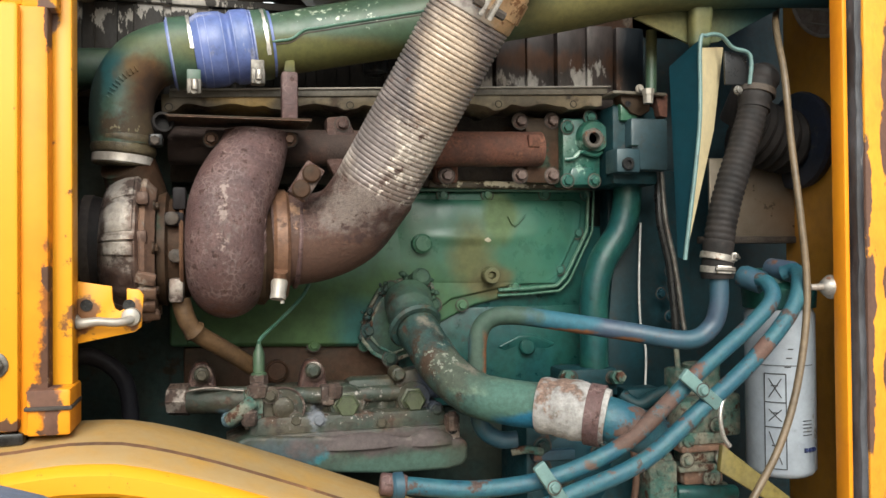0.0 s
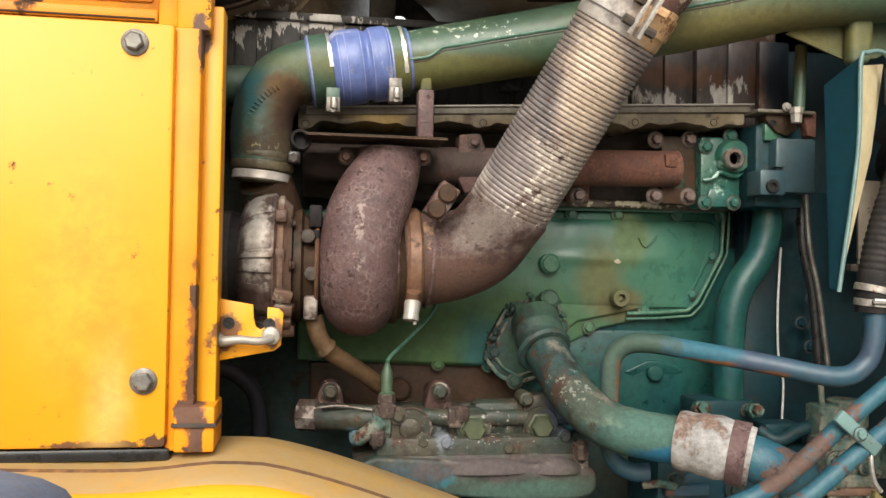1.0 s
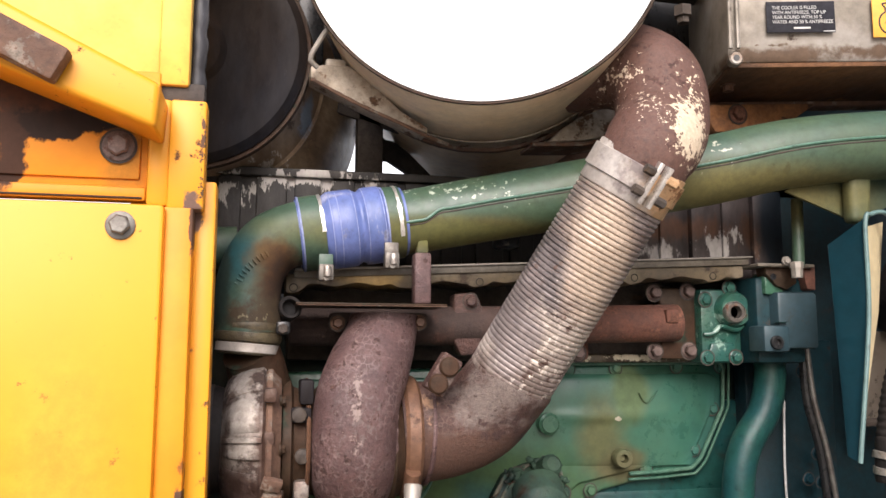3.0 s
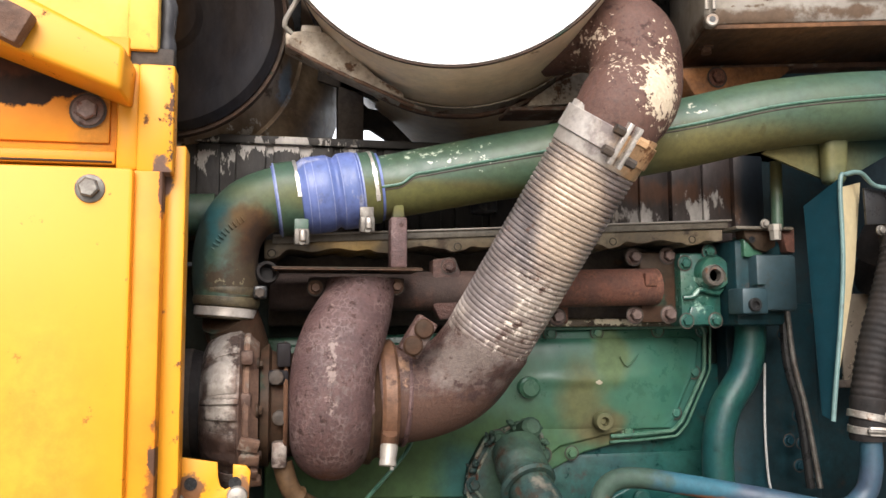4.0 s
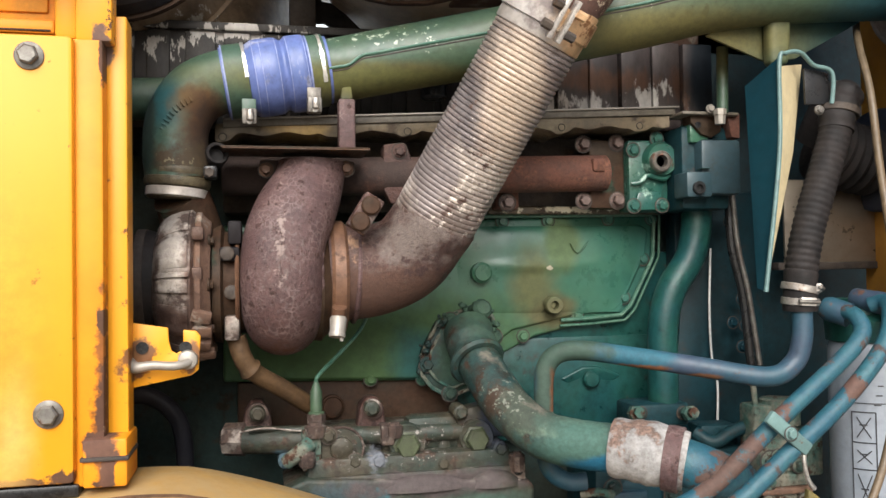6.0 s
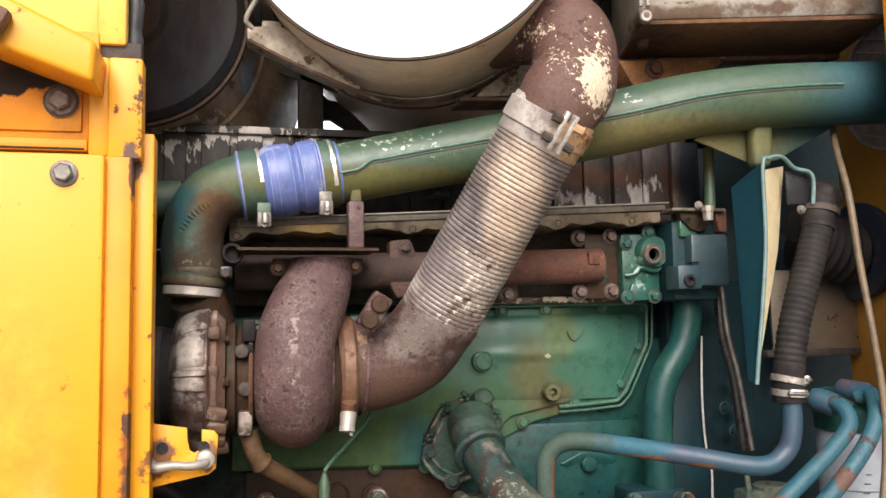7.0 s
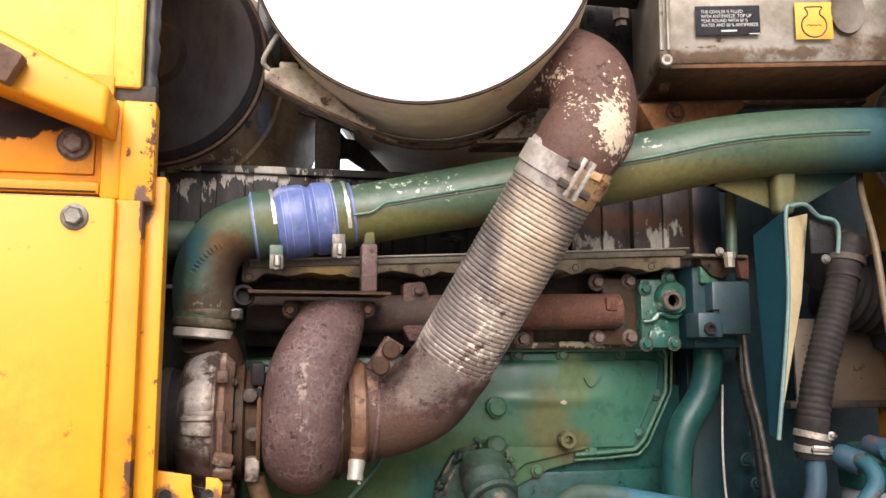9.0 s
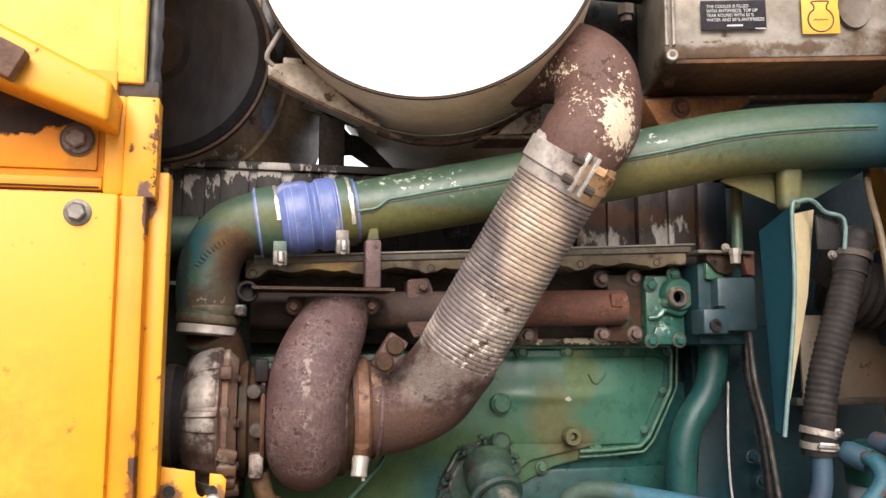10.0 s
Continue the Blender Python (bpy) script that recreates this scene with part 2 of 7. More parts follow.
rocker_black = surface("flaking_black_paint", (0.045, 0.04, 0.036), (0.028, 0.026, 0.025), (0.17, 0.15, 0.13), 0.26, 0.6, patch=9, grain=90, bump=0.4, gloss=0.25, rust_scale=16, stretch=(1, 1, 0.35), stains_and_light=(
    ((-0.189, 1.500, 2.227), (0.08, 0.3, 0.03), (0.42, 0.39, 0.35), 40, 2.0, 0.12, 0.5),
    ((-0.055, 1.500, 2.243), (0.12, 0.3, 0.02), (0.4, 0.37, 0.34), 40, 2.0, 0.12, 0.5)))
tank_brown = surface("rusty_and_shaded_brown", (0.17, 0.085, 0.042), (0.09, 0.05, 0.03), (0.24, 0.12, 0.05), 0.3, 0.7, patch=9, grain=80, bump=0.3, gloss=0.2, rust_scale=12, stretch=(1, 0.5, 1))
tank_plug = surface("brown_tank_plug", (0.12, 0.092, 0.062), (0.085, 0.062, 0.04), rough=0.5, patch=20, grain=60, bump=0.1)
orange_rust = surface("orange_rust_plate", (0.3, 0.13, 0.045), (0.16, 0.07, 0.03), (0.06, 0.035, 0.025), 0.35, 0.8, patch=14, grain=120, bump=0.5, rust_scale=24)
# Pale green; on the cover rim it stands in for the gloss highlight.
green_edge = surface("pale_green_and_glint", (0.08, 0.165, 0.115), (0.045, 0.125, 0.085), rough=0.35, patch=30, grain=90, bump=0.08)
# Lower engine green, darkened to carry the weaker light down there.
green_low = surface("low_dimmed_green", (0.012, 0.062, 0.052), (0.009, 0.05, 0.054), (0.08, 0.055, 0.035), 0.1, 0.36, patch=6, grain=60, bump=0.15, gloss=0.35, rust_scale=14, oil=0.25)
teal_dark = surface("dark_teal_paint", (0.008, 0.038, 0.048), (0.01, 0.034, 0.04), (0.08, 0.042, 0.028), 0.22, 0.5, patch=14, grain=90, bump=0.3, gloss=0.25, rust_scale=26, oil=0.3)
pale_clip = surface("pale_green_clip", (0.125, 0.21, 0.2), (0.1, 0.17, 0.165), (0.13, 0.07, 0.04), 0.16, 0.42, patch=20, grain=110, bump=0.1, rust_scale=40, vary=0.6)
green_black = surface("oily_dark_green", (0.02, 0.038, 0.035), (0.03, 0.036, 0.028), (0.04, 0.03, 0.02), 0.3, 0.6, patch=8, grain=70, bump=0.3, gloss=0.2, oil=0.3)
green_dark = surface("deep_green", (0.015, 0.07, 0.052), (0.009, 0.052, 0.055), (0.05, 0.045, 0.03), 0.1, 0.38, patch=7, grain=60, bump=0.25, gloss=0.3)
green_oily = surface("oily_green", (0.028, 0.1, 0.066), (0.018, 0.08, 0.066), (0.1, 0.07, 0.04), 0.25, 0.32, patch=14, grain=80, bump=0.15, oil=0.45, rust_scale=20, vary=0.6, stains_and_light=(
    ((0.652, 1.450, 1.998), (0.045, 0.2, 0.06), (0.2, 0.31, 0.25), 40, 1.8, 0.2, 0.1),))
brown_dark = surface("oily_and_shaded_iron", (0.046, 0.031, 0.02), (0.058, 0.03, 0.018), (0.04, 0.055, 0.038), 0.3, 0.55, patch=12, grain=90, bump=0.3, gloss=0.15, oil=0.3)
teal_guard = surface("dark_teal_guard", (0.005, 0.03, 0.04), (0.006, 0.019, 0.024), (0.05, 0.03, 0.02), 0.1, 0.5, patch=9, grain=80, bump=0.15, gloss=0.3, oil=0.2)
teal = surface("teal_paint", (0.005, 0.036, 0.05), (0.004, 0.03, 0.043), (0.13, 0.06, 0.03), 0.05, 0.5, patch=7, grain=60, bump=0.06, vary=0.5, gloss=0.3)
blue_pipe = surface("blue_pipe_paint", (0.013, 0.072, 0.108), (0.024, 0.097, 0.121), (0.07, 0.042, 0.034), 0.36, 0.5, patch=24, grain=160, bump=0.3, rust_scale=30, vary=0.8, stains_and_light=(
    ((0.588, 1.120, 1.533), (0.02, 0.1, 0.018), (0.085, 0.047, 0.035), 60, 1.5, 0.15),
    ((0.618, 1.120, 1.559), (0.021, 0.1, 0.019), (0.085, 0.048, 0.036), 60, 1.5, 0.15),
    ((0.648, 1.120, 1.584), (0.021, 0.1, 0.019), (0.09, 0.05, 0.038), 60, 1.5, 0.15),
    ((0.687, 1.120, 1.633), (0.02, 0.1, 0.02), (0.1, 0.052, 0.038), 60, 1.2, 0.15),
    ((0.812, 1.120, 1.663), (0.017, 0.1, 0.016), (0.1, 0.052, 0.038), 60, 1.2, 0.15),
    ((0.784, 1.130, 1.707), (0.012, 0.1, 0.014), (0.1, 0.052, 0.038), 60, 1.2, 0.15),
    ((0.534, 1.120, 1.501), (0.05, 0.1, 0.03), (0.1, 0.06, 0.045), 40, 0.9, 0.12, 0.3),
    ((0.755, 1.120, 1.684), (0.012, 0.1, 0.02), (0.5, 0.55, 0.5), 60, 0.8, 0.1, 0.4)))
crusty = surface("crusted_casting", (0.19, 0.18, 0.14), (0.05, 0.12, 0.1), (0.1, 0.05, 0.032), 0.4, 0.65, patch=26, grain=120, bump=0.6, gloss=0.2, rust_scale=30, oil=0.35, relief=0.006)
grey_pipe = surface("grey_blue_pipe", (0.04, 0.06, 0.095), (0.018, 0.064, 0.092), (0.13, 0.06, 0.035), 0.3, 0.5, patch=9, grain=110, bump=0.12, rust_scale=20, vary=0.6, stains_and_light=(
    ((0.426, 1.330, 1.630), (0.009, 0.2, 0.09), (0.2, 0.075, 0.03), 26, 0.5, 0.25),
    ((0.412, 1.330, 1.640), (0.012, 0.2, 0.11), (0.045, 0.075, 0.055), 20, 0.5, 0.4),
    ((0.545, 1.300, 1.700), (0.06, 0.2, 0.05), (0.018, 0.095, 0.135), 20, 0.7, 0.4, 0.9),
    ((0.455, 1.300, 1.702), (0.055, 0.2, 0.03), (0.03, 0.06, 0.042), 24, 0.7, 0.4),
    ((0.552, 1.280, 1.679), (0.05, 0.2, 0.006), (0.2, 0.08, 0.03), 30, 0.8, 0.25),
    ((0.629, 1.250, 1.666), (0.05, 0.2, 0.005), (0.16, 0.07, 0.03), 30, 0.8, 0.25)))
cast_rust = surface("rusted_cast_iron", (0.086, 0.049, 0.048), (0.112, 0.062, 0.058), (0.072, 0.036, 0.03), 0.34, 0.52, patch=30, grain=180, bump=0.6, rust_scale=70, gloss=0.45, crackle=((0.2, 0.145, 0.135), 95, 0.55), stains_and_light=(
    ((0.007, 1.280, 1.855), (0.07, 0.2, 0.16), (0.15, 0.11, 0.1), 120, 1.7, 0.3, -0.1),
    ((0.004, 1.270, 1.880), (0.012, 0.1, 0.11), (0.24, 0.18, 0.16), 90, 1.6, 0.3, 0.1),
    ((0.007, 1.280, 1.720), (0.05, 0.1, 0.03), (0.12, 0.05, 0.03), 40, 0.8, 0.4, 0.6)))
elbow_rust = surface("elbow_rust", (0.08, 0.036, 0.027), (0.044, 0.021, 0.017), (0.14, 0.09, 0.072), 0.3, 0.55, patch=26, grain=170, bump=0.8, rust_scale=60, crackle=((0.17, 0.11, 0.09), 110, 0.5), stains_and_light=(
    ((0.113, 1.300, 1.882), (0.022, 0.2, 0.04), (0.34, 0.2, 0.12), 50, 1.0, 0.2, 0.3),
    ((0.152, 1.300, 1.803), (0.1, 0.2, 0.045), (0.08, 0.038, 0.024), 16, 0.6, 0.4),
    ((0.200, 1.300, 1.892), (0.08, 0.12, 0.055), (0.16, 0.125, 0.108), 40, 1.1, 0.5, 0.65),
    ((0.215, 1.300, 1.850), (0.06, 0.12, 0.04), (0.05, 0.024, 0.02), 60, 1.6, 0.3, 0.1)))
flaked_rust = surface("flaked_elbow_paint", (0.1, 0.046, 0.032), (0.115, 0.058, 0.043), (0.08, 0.036, 0.026), 0.35, 0.65, patch=18, grain=150, bump=0.5, rust_scale=50, stains_and_light=(
    ((0.442, 1.160, 2.264), (0.03, 0.2, 0.044), (0.62, 0.51, 0.37), 110, 1.3, 0.05),
    ((0.464, 1.170, 2.328), (0.03, 0.2, 0.06), (0.7, 0.58, 0.42), 110, 2.2, 0.08, 0.0),
    ((0.395, 1.200, 2.292), (0.03, 0.2, 0.05), (0.68, 0.56, 0.42), 130, 2.2, 0.08, -0.05),
    ((0.385, 1.220, 2.366), (0.03, 0.2, 0.035), (0.68, 0.56, 0.42), 130, 2.2, 0.08, -0.05)))
bolt_rust = surface("heat_greyed_bolt", (0.17, 0.12, 0.105), (0.11, 0.072, 0.06), (0.1, 0.04, 0.025), 0.3, 0.5, 0.2, patch=30, grain=120, bump=0.3, rust_scale=40)
manifold_rust = surface("red_rust_iron", (0.15, 0.058, 0.036), (0.1, 0.046, 0.032), (0.17, 0.07, 0.042), 0.5, 0.85, patch=14, grain=150, bump=0.5, rust_scale=30, stains_and_light=(
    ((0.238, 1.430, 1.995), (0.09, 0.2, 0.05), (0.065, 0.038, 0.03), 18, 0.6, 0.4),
    # Dark left end of the manifold: shadow behind the turbo painted in.
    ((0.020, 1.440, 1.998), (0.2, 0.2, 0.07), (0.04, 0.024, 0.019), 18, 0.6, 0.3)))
flex_metal = surface("flex_steel", (0.33, 0.285, 0.27), (0.21, 0.168, 0.155), (0.13, 0.075, 0.058), 0.42, 0.44, 0.35, patch=17, grain=150, bump=0.25, rust_scale=22, vary=0.9, stains_and_light=(
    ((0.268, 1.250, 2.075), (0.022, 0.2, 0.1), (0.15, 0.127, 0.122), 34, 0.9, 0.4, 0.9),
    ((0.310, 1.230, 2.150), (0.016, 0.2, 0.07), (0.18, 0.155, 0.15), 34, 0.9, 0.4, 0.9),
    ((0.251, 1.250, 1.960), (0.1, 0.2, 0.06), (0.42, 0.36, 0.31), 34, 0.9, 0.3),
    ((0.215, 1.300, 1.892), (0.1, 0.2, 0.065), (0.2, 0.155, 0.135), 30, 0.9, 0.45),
    ((0.260, 1.250, 1.945), (0.12, 0.2, 0.12), (0.7, 0.62, 0.54), 90, 2.4, 0.15, -0.3),
    ((0.207, 1.250, 1.906), (0.12, 0.2, 0.08), (0.1, 0.06, 0.048), 60, 2.2, 0.2, -0.1),
    ((0.300, 1.250, 2.040), (0.11, 0.2, 0.16), (0.12, 0.075, 0.06), 70, 2.4, 0.2, -0.35),
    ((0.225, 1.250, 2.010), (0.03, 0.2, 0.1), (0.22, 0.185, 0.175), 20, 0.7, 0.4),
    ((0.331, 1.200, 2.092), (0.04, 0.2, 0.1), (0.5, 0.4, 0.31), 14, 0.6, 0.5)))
brown_pipe = surface("ochre_brown_pipe", (0.11, 0.064, 0.03), (0.07, 0.042, 0.023), (0.17, 0.13, 0.07), 0.3, 0.55, patch=14, grain=110, bump=0.3, gloss=0.25, oil=0.2)
dark_steel = surface("dull_steel", (0.2, 0.19, 0.17), (0.13, 0.115, 0.1), RUST, 0.25, 0.45, 0.5, patch=30, grain=140, bump=0.2, rust_scale=45)
plug_olive = surface("olive_plug_paint", (0.06, 0.075, 0.036), (0.045, 0.052, 0.03), rough=0.45, patch=30, grain=110, bump=0.2, oil=0.3)
steel = surface("worn_steel", (0.5, 0.47, 0.43), (0.36, 0.32, 0.28), RUST, 0.28, 0.42, 0.7, patch=30, grain=140, bump=0.2, rust_scale=45)
bright_steel = surface("bright_clamp_steel", (0.78, 0.75, 0.7), (0.62, 0.58, 0.53), (0.25, 0.18, 0.1), 0.16, 0.34, 0.8, patch=40, grain=120, bump=0.08, rust_scale=60, vary=0.5)
sleeve_steel = surface("sleeve_steel", (0.62, 0.58, 0.53), (0.5, 0.45, 0.4), (0.3, 0.2, 0.12), 0.2, 0.4, 0.45, patch=20, grain=90, bump=0.08, rust_scale=30, vary=0.6, stains_and_light=(
    ((0.425, 1.160, 2.180), (0.052, 0.2, 0.055), (0.72, 0.46, 0.25), 22, 0.45, 0.25),
    ((0.430, 1.160, 2.175), (0.04, 0.2, 0.04), (0.3, 0.14, 0.06), 60, 1.6, 0.2, 0.1),
    ((0.360, 1.160, 2.215), (0.03, 0.2, 0.05), (0.26, 0.22, 0.21), 30, 1.0, 0.4, 0.7)))
cast_alloy = surface("dirty_cast_alloy", (0.34, 0.3, 0.265), (0.12, 0.08, 0.062), (0.06, 0.036, 0.027), 0.58, 0.45, 0.4, patch=24, grain=110, bump=0.4, rust_scale=16, stains_and_light=(
    # Pale patch at the front carries the casting's silver highlights in its colour.
    ((-0.150, 1.290, 1.868), (0.022, 0.1, 0.075), (0.46, 0.41, 0.36), 34, 1.5, 0.4, 0.7),
    ((-0.150, 1.300, 1.760), (0.06, 0.1, 0.04), (0.06, 0.034, 0.026), 34, 1.0, 0.4, 0.9),
    ((-0.108, 1.300, 1.822), (0.02, 0.1, 0.12), (0.09, 0.05, 0.035), 30, 0.9, 0.4)))
tank_alloy = surface("weathered_alloy", (0.34, 0.315, 0.28), (0.27, 0.24, 0.2), (0.1, 0.06, 0.04), 0.16, 0.46, 0.35, patch=8, grain=60, bump=0.1, rust_scale=15, dust=0.2, vary=0.5, stains_and_light=(
    ((0.663, 1.235, 2.425), (0.1, 0.2, 0.016), (0.13, 0.085, 0.055), 22, 1.0, 0.4, 0.8),
    ((0.796, 1.200, 2.432), (0.09, 0.2, 0.014), (0.13, 0.085, 0.055), 24, 1.1, 0.4, 0.7),
    ((0.922, 1.170, 2.444), (0.06, 0.2, 0.04), (0.12, 0.08, 0.05), 20, 1.0, 0.4, 0.7),
    ((0.658, 1.235, 2.444), (0.03, 0.2, 0.004), (0.12, 0.08, 0.05), 60, 1.4, 0.3, 0.6),
    ((0.781, 1.220, 2.505), (0.3, 0.2, 0.06), (0.2, 0.175, 0.14), 12, 1.0, 0.5, 0.6)))
clamp_rust = surface("rusty_band", (0.17, 0.088, 0.05), (0.12, 0.06, 0.035), DARK_RUST, 0.26, 0.5, 0.25, patch=20, grain=110, bump=0.25)
rail_ochre = surface("oily_ochre_rail", (0.13, 0.098, 0.055), (0.085, 0.065, 0.04), (0.06, 0.04, 0.025), 0.4, 0.5, patch=16, grain=90, bump=0.3, rust_scale=14, stains_and_light=(
    ((0.038, 1.500, 2.082), (0.05, 0.2, 0.03), (0.45, 0.3, 0.11), 18, 0.4, 0.4),
    ((0.455, 1.500, 2.099), (0.04, 0.2, 0.03), (0.2, 0.16, 0.1), 30, 0.8, 0.3),
    ((0.520, 1.530, 1.949), (0.14, 0.2, 0.009), (0.6, 0.54, 0.4), 40, 2.0, 0.12, 0.4),
    ((0.712, 1.500, 2.110), (0.05, 0.2, 0.03), (0.19, 0.15, 0.1), 30, 0.9, 0.3)))
YELLOW = (0.68, 0.295, 0.011)
CHIP = (0.1, 0.05, 0.03)
yellow = surface("yellow_paint", YELLOW, (0.66, 0.28, 0.01), (0.13, 0.05, 0.025), 0.19, 0.42, patch=3, grain=18, bump=0.02, rust_scale=40, relief=0.002, vary=0.05, gloss=0.35, stains_and_light=(
    ((-0.180, 1.205, 1.728), (0.022, 0.05, 0.022), (0.2, 0.085, 0.03), 50, 0.9, 0.2),
    ((-0.117, 1.205, 1.731), (0.014, 0.05, 0.02), (0.22, 0.1, 0.04), 50, 0.9, 0.2),
    ((-0.286, 1.130, 1.596), (0.2, 0.05, 0.007), (0.12, 0.055, 0.03), 50, 1.3, 0.2, 0.5),
    ((-0.248, 1.130, 1.598), (0.03, 0.05, 0.012), (0.1, 0.05, 0.03), 60, 1.2, 0.15, 0.7),
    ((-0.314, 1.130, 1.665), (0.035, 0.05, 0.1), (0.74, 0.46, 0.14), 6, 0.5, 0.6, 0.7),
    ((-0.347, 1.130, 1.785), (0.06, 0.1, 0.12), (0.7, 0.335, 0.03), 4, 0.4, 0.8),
    # Paler hood yellow: strong light on the sheet is put into the colour.
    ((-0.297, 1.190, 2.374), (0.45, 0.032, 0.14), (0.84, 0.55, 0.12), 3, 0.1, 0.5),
    ((-0.204, 1.150, 2.190), (0.005, 0.08, 0.07), CHIP, 90, 1.8, 0.1, 0.5),
    ((-0.215, 1.160, 2.122), (0.013, 0.08, 0.024), (0.17, 0.1, 0.075), 50, 0.7, 0.15)))
# Redder than the plain yellow: the pocket's shaded tone is in this base.
yellow_worn = surface("chipped_shaded_yellow", (0.68, 0.25, 0.008), (0.64, 0.215, 0.007), CHIP, 0.12, 0.48, patch=8, grain=60, bump=0.08, rust_scale=30, vary=0.15, gloss=0.3, stains_and_light=(
    ((-0.209, 1.140, 1.690), (0.0135, 0.2, 0.12), (0.26, 0.09, 0.02), 50, 1.2, 0.3, 0.9),
    ((-0.209, 1.140, 1.677), (0.0115, 0.2, 0.1), (0.095, 0.046, 0.028), 40, 1.1, 0.15, 0.85),
    ((-0.209, 1.140, 1.660), (0.012, 0.2, 0.07), (0.26, 0.17, 0.11), 110, 2.0, 0.15, -0.15),
    ((-0.216, 1.140, 1.633), (0.022, 0.2, 0.014), (0.12, 0.06, 0.04), 40, 0.9, 0.12),
    ((-0.205, 1.140, 1.609), (0.009, 0.2, 0.03), (0.12, 0.06, 0.04), 40, 0.9, 0.12),
    ((-0.210, 1.140, 1.784), (0.01, 0.2, 0.015), CHIP, 50, 0.6, 0.1),
    ((-0.210, 1.150, 2.123), (0.006, 0.2, 0.05), CHIP, 60, 0.6, 0.1),
    ((-0.404, 1.165, 2.240), (0.11, 0.2, 0.036), (0.022, 0.011, 0.007), 30, 0.4, 0.08),
    ((-0.420, 1.165, 2.262), (0.16, 0.2, 0.022), (0.07, 0.024, 0.01), 30, 0.6, 0.2),
    ((-0.431, 1.165, 2.192), (0.025, 0.2, 0.055), (0.05, 0.022, 0.012), 34, 0.45, 0.1),
    ((-0.461, 1.165, 2.188), (0.02, 0.2, 0.06), (0.55, 0.18, 0.015), 30, 0.6, 0.3),
    ((-0.430, 1.155, 2.127), (0.12, 0.2, 0.006), CHIP, 40, 0.5, 0.1),
    ((-0.301, 1.165, 2.204), (0.02, 0.2, 0.02), (0.16, 0.07, 0.03), 50, 0.5, 0.3),
    ((-0.294, 1.165, 2.178), (0.025, 0.2, 0.03), (0.6, 0.24, 0.02), 40, 0.6, 0.4),
    ((1.014, 1.085, 2.091), (0.03, 0.2, 0.08), (0.14, 0.07, 0.045), 26, 0.4, 0.08),
    ((0.972, 1.085, 1.743), (0.008, 0.2, 0.08), (0.13, 0.065, 0.04), 34, 0.5, 0.08)))
pillar_yellow = surface("rust_eaten_yellow_paint", (0.72, 0.31, 0.012), (0.66, 0.26, 0.012), (0.13, 0.055, 0.03), 0.26, 0.55, patch=9, grain=70, bump=0.3, rust_scale=22, vary=0.4, stretch=(1, 1, 0.5), stains_and_light=(
    ((0.984, 1.085, 1.745), (0.013, 0.2, 0.06), (0.1, 0.05, 0.035), 34, 0.6, 0.1),
    ((0.984, 1.085, 1.660), (0.008, 0.2, 0.06), (0.11, 0.055, 0.038), 40, 0.8, 0.1),
    ((0.984, 1.085, 1.560), (0.007, 0.2, 0.08), (0.11, 0.055, 0.038), 40, 0.9, 0.1),
    ((0.984, 1.085, 1.900), (0.007, 0.2, 0.11), (0.12, 0.06, 0.04), 40, 0.9, 0.1),
    ((1.018, 1.085, 1.970), (0.009, 0.2, 0.06), (0.11, 0.05, 0.035), 30, 0.6, 0.1),
    ((1.018, 1.085, 1.760), (0.008, 0.2, 0.03), (0.11, 0.05, 0.035), 30, 0.6, 0.1),
    ((1.016, 1.085, 1.615), (0.008, 0.2, 0.03), (0.11, 0.05, 0.035), 30, 0.6, 0.1),
    ((1.030, 1.085, 2.092), (0.016, 0.2, 0.10), (0.11, 0.05, 0.035), 30, 0.5, 0.1)))
yellow_dusty = surface("dusty_yellow_paint", (0.42, 0.235, 0.05), (0.34, 0.21, 0.075), (0.2, 0.1, 0.05), 0.05, 0.6, patch=9, grain=90, bump=0.08, rust_scale=30, vary=0.35, dust=1.1, dust_col=(0.33, 0.225, 0.1))
yellow_in = surface("inner_yellow_paint", (0.46, 0.225, 0.03), (0.4, 0.185, 0.03), (0.11, 0.05, 0.03), 0.06, 0.5, patch=5, grain=40, bump=0.05, vary=0.4)
rust_plate = surface("rusted_plate", (0.17, 0.095, 0.06), (0.11, 0.06, 0.04), (0.36, 0.29, 0.23), 0.42, 0.75, patch=14, grain=120, bump=0.6, rust_scale=30)
blue_rubber = surface("blue_silicone", (0.115, 0.155, 0.37), (0.09, 0.13, 0.31), (0.3, 0.32, 0.46), 0.3, 0.42, patch=22, grain=90, bump=0.08, vary=0.7, rust_scale=24, stretch=(1, 1, 0.5))
pale_blue = surface("worn_blue_edge", (0.27, 0.31, 0.52), (0.2, 0.24, 0.44), rough=0.5, patch=40, grain=90, bump=0.05)
black_rubber = surface("black_rubber", (0.018, 0.0168, 0.0168), (0.028, 0.024, 0.023), (0.05, 0.042, 0.036), 0.14, 0.6, patch=24, grain=140, bump=0.2, gloss=0.14)
cap_black = surface("matt_black_cap", (0.016, 0.016, 0.02), (0.026, 0.02, 0.017), (0.05, 0.035, 0.025), 0.18, 0.5, patch=7, grain=60, bump=0.05, gloss=0.08, stretch=(1, 1, 0.3), stains_and_light=(
    ((-0.300, 1.420, 2.441), (0.08, 0.2, 0.095), (0.05, 0.03, 0.016), 9, 0.4, 0.3),))
dark_paint = surface("black_paint", (0.017, 0.018, 0.02), (0.026, 0.025, 0.024), (0.07, 0.06, 0.05), 0.1, 0.3, patch=6, grain=60, bump=0.04, gloss=0.35)
